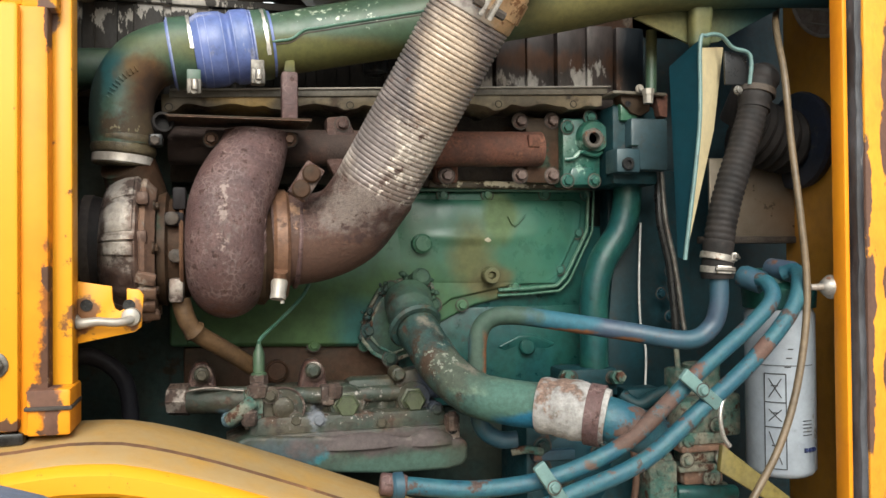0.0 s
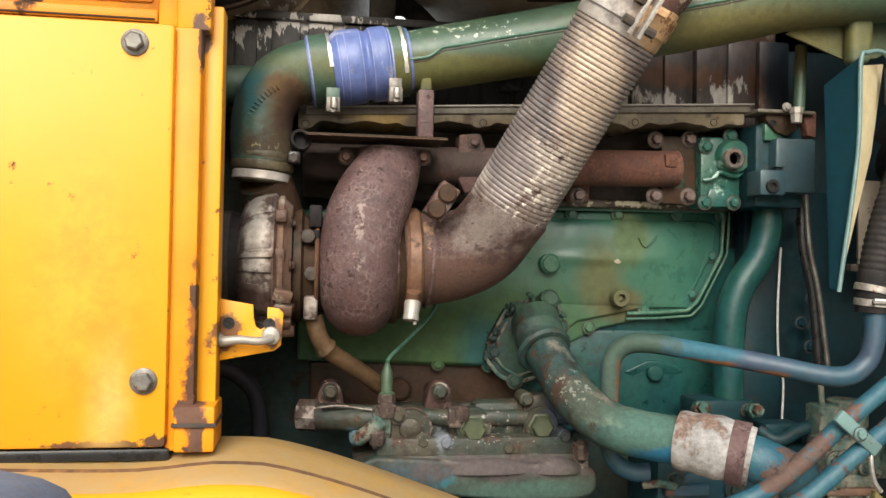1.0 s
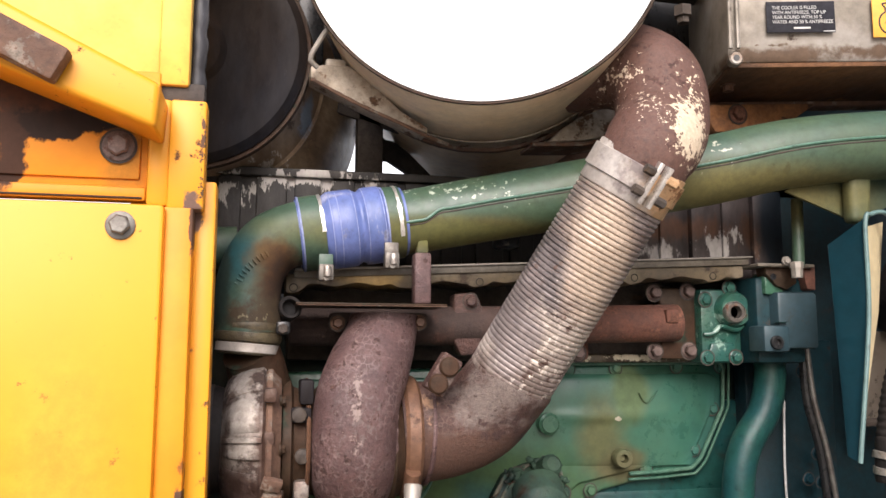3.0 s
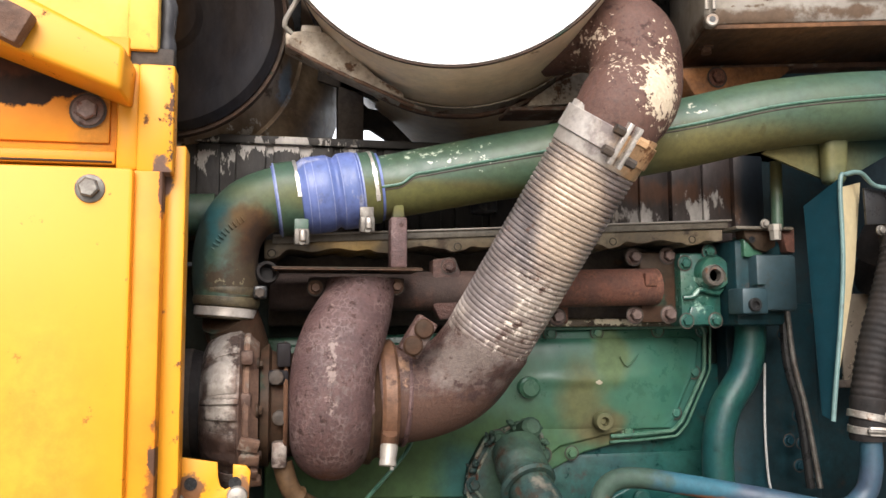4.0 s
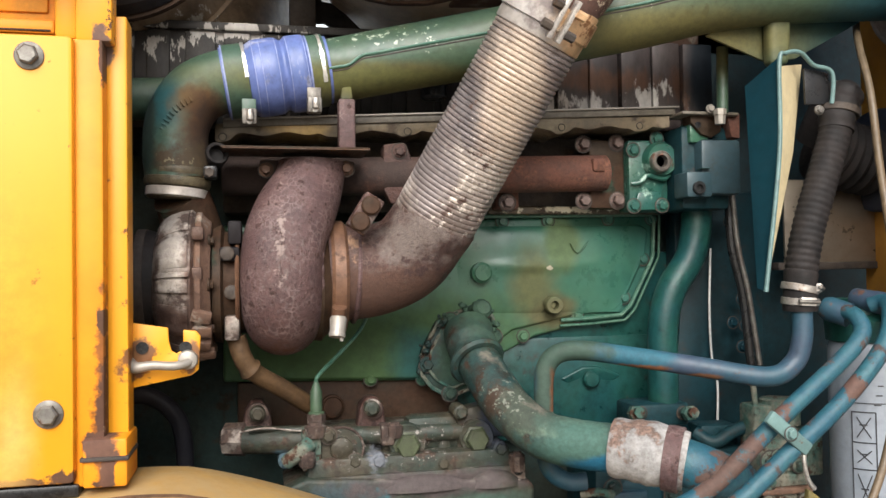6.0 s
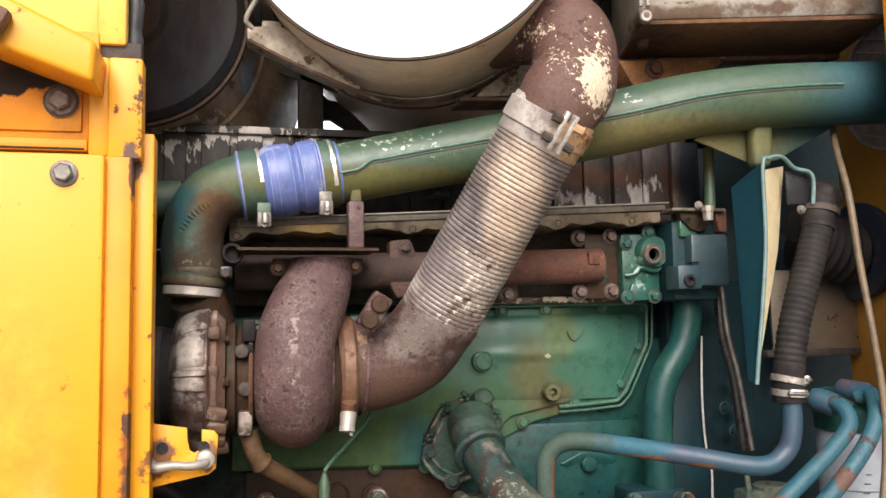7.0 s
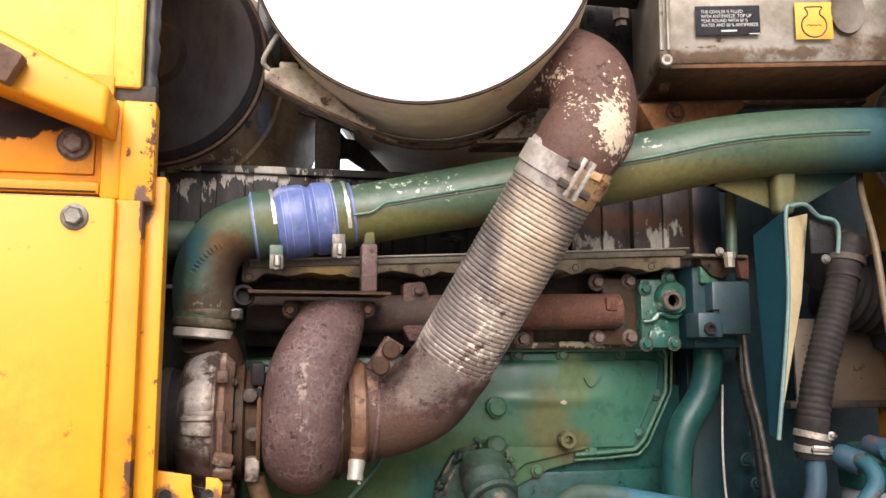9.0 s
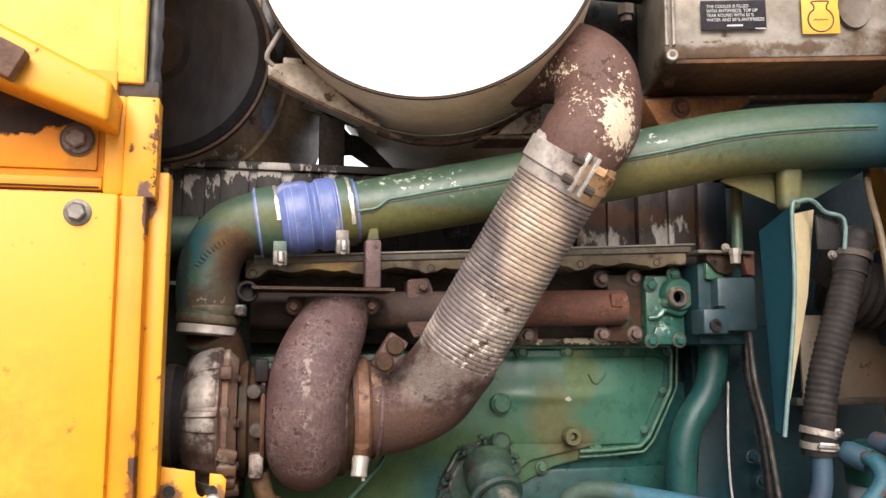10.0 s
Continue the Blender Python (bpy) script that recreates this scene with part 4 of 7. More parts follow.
    line = smooth_line([(-0.631, 1.170, 1.592), (-0.400, 1.170, 1.583), (-0.274, 1.170, 1.581), (-0.194, 1.170, 1.588), (-0.153, 1.170, 1.588), (-0.097, 1.170, 1.581), (0.020, 1.170, 1.545), (0.240, 1.170, 1.460), (0.500, 1.170, 1.351)], 0.03)

    def loft(section):
        bm = bmesh.new()
        rows = [[bm.verts.new((p.x, y, p.z - 0.004 + dz)) for y, dz in section] for p in line]
        for ra, rb in zip(rows, rows[1:]):
            for k in range(len(section) - 1):
                bm.faces.new((ra[k], ra[k + 1], rb[k + 1], rb[k]))
        return bm
    part("top_ledge", loft([(1.24, -0.3), (1.24, -0.004), (1.232, 0.0), (1.172, 0.0), (1.118, -0.008), (1.116, -0.016), (1.11, -0.016), (1.108, -0.009), (1.062, -0.017), (1.056, -0.021)]), yellow_dusty, sill, "dust-covered tan ledge")
    # Strip added to draw the groove's dark line on the ledge.
    part("groove_line", loft([(1.118, -0.009), (1.116, -0.0068), (1.1125, -0.006), (1.109, -0.008), (1.107, -0.0105)]), tank_brown, sill, "dark strip laid in the ledge groove")
    part("front_lip", loft([(1.057, -0.0205), (1.044, -0.023), (1.037, -0.03), (1.036, -0.05), (1.04, -0.055), (1.052, -0.057), (1.054, -0.075), (1.054, -0.32)]), yellow, sill)
    tx, rr = -0.49, 0.817
    tyre = thing("tyre", (tx, 0.68, 0.0), "blue-grey dusty lugged tyre in front of the sill", "tyre")
    base = rr - 0.035
    part("carcass", lathe((tx, 0.4, rr), (0, 1, 0), [(0.0, 0.55 * rr), (0.02, 0.8 * base), (0.05, base - 0.03), (0.09, base), (0.44, base), (0.49, base - 0.03), (0.52, 0.8 * base), (0.54, 0.55 * rr)], 96), tyre_grey, tyre)
    # one tread lug, swept slantwise across the tread, then set round the wheel
    bm = bmesh.new()
    rows = []
    for yy, shift, lift in ((-0.26, -9, 0.02), (-0.2, -7, 0.0), (-0.08, -3, 0.0), (0.1, 0, 0.0), (0.2, 0.5, 0.0), (0.235, 0.7, 0.004), (0.245, 0.7, 0.02)):
        ring = [(rad, w) for w, rad in ((-6.3, base - 0.01), (-5.9, rr - 0.014 - lift), (-5.2, rr - 0.006 - lift), (-3.5, rr - lift), (0, rr + 0.002 - lift), (3.5, rr - lift), (5.2, rr - 0.006 - lift), (5.9, rr - 0.014 - lift), (6.3, base - 0.01))]
        rows.append([bm.verts.new((rad * math.sin(radians(w + shift)), yy, rad * math.cos(radians(w + shift)))) for rad, w in ring])
    for ra, rb in zip(rows, rows[1:]):
        for k in range(8):
            bm.faces.new((ra[k], ra[k + 1], rb[k + 1], rb[k]))
    bm.faces.new(rows[0]), bm.faces.new(rows[-1][::-1])
    bmesh.ops.recalc_face_normals(bm, faces=bm.faces)
    lug = bpy.data.meshes.new("lug")
    bm.to_mesh(lug)
    bm.free()
    lug.materials.append(tyre_grey)
    lug.shade_smooth()
    lug.set_sharp_from_angle(angle=radians(35))
    for k in range(25):
        put("lug", lug, (tx, 0.675, rr), tyre, Matrix.Rotation(radians(7.7 + 14.4 * k), 4, "Y"))
    # right pillar
    pil = thing("pillar", (1.05, 1.1, 1.2), "yellow rust-eaten frame pillar with a grey rubber seal", "pillar")
    part("inner_lip", box((0.954, 1.1, 1.2), (0.963, 1.13, 3.0), 0.003), yellow_worn, pil)
    # Solid strip coloured dark for the shade in the gap.
    part("gap", box((0.963, 1.108, 1.2), (0.968, 1.13, 3.0), 0.001), grime, pil, "dark strip standing for the shaded gap behind the seal")
    bm = box((0.967, 1.088, 1.2), (0.983, 1.14, 3.0), 0.006)
    bmesh.ops.subdivide_edges(bm, edges=[e for e in bm.edges if abs(e.verts[0].co.z - e.verts[1].co.z) > 1], cuts=90)
    for v in bm.verts:
        v.co.x += 0.0022 * noise.noise((0, 0, v.co.z * 14)) + 0.0012 * noise.noise((v.co.x * 90, 5, v.co.z * 50))
        v.co.y += 0.003 * noise.noise((3, 0, v.co.z * 22))
    part("seal", bm, seal_grey, pil, "cracked dark grey rubber door seal")
    part("face", box((0.981, 1.085, 1.2), (1.2, 1.12, 3.0), 0.004), pillar_yellow, pil)


build_setting()
build_panels()


# ---------------------------------------------------------------- engine block
def build_engine():
    eng = thing("engine", (0.4, 1.7, 1.2), "green painted six-cylinder diesel engine block with stained covers", "engine")
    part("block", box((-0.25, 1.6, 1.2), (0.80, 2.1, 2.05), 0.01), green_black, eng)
    # pressed side cover
    o = [(-0.089, 1.560, 1.923), (0.726, 1.560, 1.941), (0.732, 1.560, 1.929), (0.725, 1.560, 1.851), (0.679, 1.560, 1.757), (0.655, 1.560, 1.738), (0.570, 1.560, 1.731), (0.481, 1.560, 1.712), (0.435, 1.560, 1.691), (0.322, 1.560, 1.636), (-0.090, 1.560, 1.650)]
    cover = part("side_cover", panel(o, 0.05, 0.006, 3), green, eng, "green pressed side cover with bolted rim")
    o = [(-0.060, 1.552, 1.911), (0.697, 1.552, 1.921), (0.712, 1.552, 1.912), (0.705, 1.552, 1.863), (0.658, 1.552, 1.771), (0.640, 1.552, 1.755), (0.555, 1.552, 1.749), (0.433, 1.552, 1.725), (0.320, 1.552, 1.640), (-0.061, 1.552, 1.653)]
    part("raised_field", panel(o, 0.012, 0.009, 6), green, cover, smooth=180)
    bm = bmesh.new()
    bmesh.ops.create_grid(bm, x_segments=70, y_segments=40, size=0.5)
    ca, cb_ = Vector((0.322, 1.550, 1.919)), Vector((0.697, 1.550, 1.754))
    for v in bm.verts:
        u, w = v.co.x + 0.5, v.co.y + 0.5
        x, z = ca.x + (cb_.x - ca.x) * u * (1 - 0.13 * max(0.0, 0.62 - w) / 0.62), cb_.z + (ca.z - cb_.z) * w
        swell = math.sin(math.pi * u) ** 0.7 * (math.sin(math.pi * w) ** 0.6) * (0.7 + 0.5 * w)
        v.co = (x, 1.5535 - 0.016 * swell - 0.006 * math.exp(-((w - 0.55) / 0.07) ** 2) * math.sin(math.pi * min(1.0, u * 1.15)) ** 2 + 0.002 * noise.noise((x * 14, 0, z * 14)), z)
    part("pressed_swell", bm, green, cover, smooth=180)
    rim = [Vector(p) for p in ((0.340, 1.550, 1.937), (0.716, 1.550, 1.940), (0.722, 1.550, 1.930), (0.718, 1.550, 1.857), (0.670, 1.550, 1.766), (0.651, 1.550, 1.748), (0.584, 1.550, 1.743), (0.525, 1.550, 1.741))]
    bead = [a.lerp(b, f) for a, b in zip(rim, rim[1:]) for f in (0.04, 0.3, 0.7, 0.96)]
    # Beads in paler green: the highlight along the rim is in their colour.
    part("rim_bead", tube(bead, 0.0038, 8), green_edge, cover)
    mid = Vector((0.53, 1.550, 1.85))
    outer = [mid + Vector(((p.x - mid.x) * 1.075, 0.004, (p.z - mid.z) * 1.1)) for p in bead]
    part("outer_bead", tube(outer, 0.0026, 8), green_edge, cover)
    part("dent_curl", tube([(0.545, 1.537, 1.886), (0.552, 1.536, 1.872), (0.560, 1.536, 1.868), (0.571, 1.536, 1.878), (0.580, 1.537, 1.888)], 0.0016, 6), green, cover)
    for p in ((0.417, 1.556, 1.928), (0.508, 1.556, 1.929), (0.629, 1.556, 1.932), (0.719, 1.556, 1.932), (0.700, 1.556, 1.854), (0.659, 1.556, 1.780), (0.563, 1.556, 1.747), (0.454, 1.556, 1.713), (0.166, 1.556, 1.645), (0.261, 1.556, 1.641), (0.401, 1.556, 1.713)):
        bolt(p, 0.0085, cover, green)
    part("plug", lathe((0.370, 1.536, 1.833), (0, -1, 0), [(-0.012, 0.019), (0.006, 0.019), (0.009, 0.015), (0.012, 0.0145), (0.0125, 0)], 32), green, cover)
    part("sensor_boss", socket_ring((0.506, 1.535, 1.771), 0.017, 0.008, 0.014), green, cover)
    bolt((0.505, 1.532, 1.771), 0.006, cover, green, washer=False)
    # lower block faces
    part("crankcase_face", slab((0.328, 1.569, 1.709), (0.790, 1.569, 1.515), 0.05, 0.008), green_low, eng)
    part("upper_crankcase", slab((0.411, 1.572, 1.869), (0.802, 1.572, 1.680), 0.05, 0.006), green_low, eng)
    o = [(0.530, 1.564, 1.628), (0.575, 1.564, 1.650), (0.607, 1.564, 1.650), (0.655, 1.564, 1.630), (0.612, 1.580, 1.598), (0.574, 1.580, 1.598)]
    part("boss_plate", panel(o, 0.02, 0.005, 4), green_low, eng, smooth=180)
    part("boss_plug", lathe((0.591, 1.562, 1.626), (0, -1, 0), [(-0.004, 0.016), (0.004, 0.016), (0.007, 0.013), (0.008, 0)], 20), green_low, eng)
    part("lower_face", slab((-0.067, 1.575, 1.646), (0.347, 1.575, 1.539), 0.05, 0.005), brown_dark, eng, "brown oil-stained lower crankcase face")
    for p in ((0.099, 1.570, 1.598), (0.164, 1.570, 1.592)):
        part("core_plug", lathe(p, (0, -1, 0), [(-0.01, 0.021), (0.006, 0.021), (0.008, 0.018), (0.004, 0.016), (0.004, 0)], 24), brown_dark, eng)
    # cylinder head side with rail
    part("head", slab((-0.087, 1.540, 2.102), (0.773, 1.540, 1.943), 0.25, 0.006), grime, eng, "oily dark cylinder head side")
    end = (0.695, 1.425, 2.109)
    xa, xb, z0 = (-0.094, 1.425, 2.072)[0], end[0], end[2]
    tilt = lambda x: 0.04 * (x - xb)
    edge = [(xa, 1.425, z0 + tilt(xa)), (xb, 1.425, z0)]
    holes = [q[0] for q in ((0.639, 1.430, 2.092), (0.491, 1.430, 2.086), (0.350, 1.430, 2.082), (0.218, 1.430, 2.077), (0.093, 1.430, 2.071), (-0.082, 1.430, 2.063))]
    for i in range(161):
        x = xb + (xa - xb) * i / 160
        near = min(abs(x - h) for h in holes)
        edge.append((x, 1.425, z0 + tilt(x) - 0.019 - 0.009 * math.exp(-(near / 0.018) ** 4) + 0.0025 * math.sin(x * 90)))
    part("rail", panel(edge, 0.12, 0.002), rail_ochre, eng, "grease-stained scalloped ochre rail")
    part("gasket_strip", panel([(-0.081, 1.420, 2.083), (0.703, 1.420, 2.123), (0.703, 1.420, 2.111), (-0.081, 1.420, 2.071)], 0.12, 0.001), dark_alloy, eng)
    part("strip_lip", panel([(-0.080, 1.415, 2.085), (0.709, 1.415, 2.126), (0.709, 1.415, 2.123), (-0.080, 1.415, 2.082)], 0.12, 0.0005), tank_alloy, eng)
    for p in ((0.489, 1.424, 2.084), (0.636, 1.424, 2.090), (-0.082, 1.424, 2.056), (0.217, 1.424, 2.071)):
        part("rail_hole", lathe((p[0], p[1] + 0.0006, p[2]), (0, -1, 0), [(-0.004, 0.0068), (0.0, 0.0068), (0.0006, 0.0055), (-0.003, 0.0048), (-0.003, 0)], 16), black_rubber, eng)
    for i in range(6):
        x0 = 0.438 + 0.062 * i
        part("tin_panel", box((x0, 1.47, 2.09), (x0 + 0.056 + 0.004 * (i % 2), 1.56, 2.255), 0.004), tin, eng, "rust-bitten grey tin panel")
    ztop = (-0.084, 1.500, 2.257)[2]
    rock = part("rocker_cover", box((-0.34, 1.5, 2.08), (0.43, 1.9, ztop), 0.008), rocker_black, eng, "black flaking rocker cover")
    for i in range(12):
        x0 = -0.33 + 0.062 * i
        part("rib", box((x0, 1.494, 2.09), (x0 + 0.05 - 0.006 * (i % 3), 1.52, ztop - 0.012), 0.004), rocker_black, rock)
    part("top_lip", box((-0.34, 1.486, ztop - 0.012), (0.43, 1.52, ztop + 0.002), 0.003), rocker_black, rock)
    part("lower_gasket", slab((0.384, 1.530, 1.955), (0.737, 1.530, 1.940), 0.06, 0.004), rail_ochre, eng)
    # exhaust manifold
    man = thing("exhaust_manifold", (0.306, 1.470, 1.966), "red-brown rusted cast exhaust manifold with bolted flanges", "manifold")
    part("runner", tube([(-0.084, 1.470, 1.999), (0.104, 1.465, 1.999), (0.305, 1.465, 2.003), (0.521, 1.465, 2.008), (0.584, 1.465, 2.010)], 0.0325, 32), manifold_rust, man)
    flange = part("end_flange", slab((0.560, 1.475, 2.072), (0.630, 1.475, 1.946), 0.03, 0.006), brown_dark, man, "dark oil-baked flange")
    part("port_lug", box((0.548, 1.428, 2.032), (0.572, 1.45, 2.008), 0.004), manifold_rust, man)
    for p in ((0.548, 1.474, 2.063), (0.613, 1.474, 2.066), (0.547, 1.474, 1.960), (0.612, 1.474, 1.961), (0.403, 1.474, 1.957)):
        bolt(p, 0.0105, flange, bolt_rust, tall=1.0)
    part("joint_flange", panel([(0.178, 1.440, 2.052), (0.216, 1.440, 2.056), (0.226, 1.440, 2.030), (0.226, 1.440, 1.955), (0.190, 1.440, 1.950), (0.178, 1.440, 1.975)], 0.04, 0.005), elbow_rust, man, "pitted rusty joint flange")
    bolt((0.205, 1.439, 2.040), 0.009, man, elbow_rust)
    part("middle_flange", slab((0.386, 1.490, 2.070), (0.431, 1.490, 1.945), 0.03, 0.006), manifold_rust, man)
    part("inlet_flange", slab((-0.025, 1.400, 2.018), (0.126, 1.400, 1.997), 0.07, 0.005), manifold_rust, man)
    for p in ((-0.015, 1.398, 2.001), (0.110, 1.388, 2.003)):
        bolt(p, 0.0085, man, clamp_rust, tall=1.4)
    # port block
    port = thing("port_block", (0.668, 1.460, 1.940), "green four-bolt port block with a threaded socket", "fitting")
    plate = part("plate", slab((0.627, 1.455, 2.070), (0.705, 1.455, 1.940), 0.05, 0.006), green_oily, port)
    part("socket_boss", lathe((0.686, 1.455, 2.033), (0, -1, 0), [(-0.01, 0.034), (0.012, 0.032), (0.018, 0.028), (0.018, 0)], 28), green_oily, port)
    part("socket", socket_ring((0.678, 1.437, 2.028), 0.0185, 0.0112, 0.012), dark_steel, port)
    part("socket_rim", socket_ring((0.678, 1.437, 2.028), 0.0192, 0.0172, 0.0135), steel, port)
    part("socket_lip", socket_ring((0.678, 1.437, 2.028), 0.0142, 0.0114, 0.0025), steel, port)
    part("casting_web", tube([(0.630, 1.452, 1.990), (0.646, 1.447, 1.992), (0.660, 1.446, 2.004), (0.690, 1.446, 1.998), (0.704, 1.450, 2.006)], 0.0045, 10), green_oily, port)
    part("lower_boss", panel([(0.632, 1.448, 1.941), (0.642, 1.448, 1.975), (0.686, 1.448, 1.976), (0.697, 1.448, 1.942)], 0.02, 0.004), green_oily, port)
    for p in ((0.636, 1.454, 2.051), (0.682, 1.452, 2.072), (0.632, 1.447, 1.949), (0.687, 1.447, 1.950)):
        bolt(p, 0.009, plate, green_oily)
    # end bracket
    br = thing("end_bracket", (0.755, 1.400, 1.941), "grey-green bolted end bracket with a square pad", "bracket")
    part("plate", slab((0.708, 1.410, 2.090), (0.802, 1.410, 1.940), 0.12, 0.008), teal_dark, br)
    part("block", slab((0.733, 1.385, 2.062), (0.810, 1.385, 1.965), 0.08, 0.006), bracket_paint, br, "blue-grey painted bracket block")
    pad = part("pad", slab((0.700, 1.378, 2.004), (0.749, 1.378, 1.959), 0.05, 0.005), bracket_paint, br)
    part("step", slab((0.728, 1.376, 2.010), (0.745, 1.376, 2.009), 0.02, 0.001), green_dark, br)
    part("pad_ring", socket_ring((0.721, 1.377, 1.975), 0.0115, 0.006, 0.006), dark_paint, pad)
    part("upper_tab", slab((0.720, 1.400, 2.096), (0.756, 1.400, 2.058), 0.04, 0.004), green, br)
    part("rust_tab", panel([(0.716, 1.392, 2.107), (0.779, 1.392, 2.112), (0.776, 1.392, 2.077), (0.757, 1.392, 2.066), (0.738, 1.392, 2.072), (0.718, 1.392, 2.092)], 0.03, 0.002), brown_dark, br, "bare rusted tab")
    part("tab_hole", lathe((0.731, 1.392, 2.088), (0, -1, 0), [(-0.002, 0.006), (0.0004, 0.006), (0.0004, 0)], 14), dark_paint, br)
    part("rust_edge", panel([(0.788, 1.392, 2.108), (0.814, 1.392, 2.111), (0.813, 1.392, 2.066), (0.797, 1.392, 2.068)], 0.03, 0.002), manifold_rust, br)
    part("standpipe", tube([(0.769, 1.370, 2.221), (0.766, 1.370, 2.106)], 0.010, 16), green_pipe, br)
    part("standpipe_flange", slab((0.695, 1.380, 2.110), (0.805, 1.380, 2.104), 0.06, 0.002), dark_alloy, br)
    bolt((0.747, 1.376, 2.114), 0.006, br, tank_alloy)
    part("standpipe_nut", lathe((0.755, 1.360, 2.100), (0, 0, 1), [(-0.016, 0.009), (0.0, 0.01), (0.0, 0.0115), (0.01, 0.0115), (0.011, 0.009)], 8), tank_alloy, br)
    # vertical water pipe
    wp = thing("water_pipe", (0.699, 1.500, 1.555), "green S-curved coolant pipe down the engine end", "pipe")
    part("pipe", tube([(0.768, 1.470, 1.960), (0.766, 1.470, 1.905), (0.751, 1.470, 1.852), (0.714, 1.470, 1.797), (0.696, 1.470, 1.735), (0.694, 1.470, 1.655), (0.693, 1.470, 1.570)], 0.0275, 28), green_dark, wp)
    part("foot_flange", slab((0.620, 1.440, 1.594), (0.730, 1.440, 1.552), 0.08, 0.008), teal_dark, wp, "crusted flange foot")
    for p in ((0.632, 1.437, 1.580), (0.713, 1.437, 1.576)):
        bolt(p, 0.008, wp, green_dirty)
    # timing side guard
    gd = thing("belt_guard", (0.782, 1.460, 1.535), "teal sheet guard with a pale worn edge", "guard")
    part("sheet", panel([(0.751, 1.500, 1.788), (0.814, 1.500, 1.872), (0.815, 1.500, 1.685), (0.823, 1.500, 1.583), (0.816, 1.500, 1.527), (0.729, 1.500, 1.532), (0.737, 1.500, 1.643)], 0.03, 0.003), teal_guard, gd)
    part("edge", tube([(0.807, 1.490, 1.872), (0.802, 1.490, 1.754), (0.805, 1.490, 1.664), (0.815, 1.490, 1.618), (0.813, 1.490, 1.540)], 0.0022, 6), pale_ink, gd, "thin pale bare edge")
    part("end_plate", slab((0.758, 1.535, 1.983), (0.945, 1.535, 1.492), 0.04, 0.004), teal_guard, gd)
    for p in ((0.853, 1.500, 1.924), (0.876, 1.500, 1.775), (0.856, 1.500, 1.730), (0.882, 1.500, 1.724), (0.875, 1.500, 1.684)):
        bolt(p, 0.008, gd, teal)
    part("strut", tube([(0.837, 1.460, 1.970), (0.840, 1.450, 1.875), (0.853, 1.440, 1.787), (0.866, 1.430, 1.656)], 0.005, 10), dark_steel, gd)
    part("strut", tube([(0.836, 1.470, 1.971), (0.833, 1.460, 1.876), (0.847, 1.450, 1.787), (0.855, 1.440, 1.655)], 0.008, 10), dark_paint, gd)


build_engine()


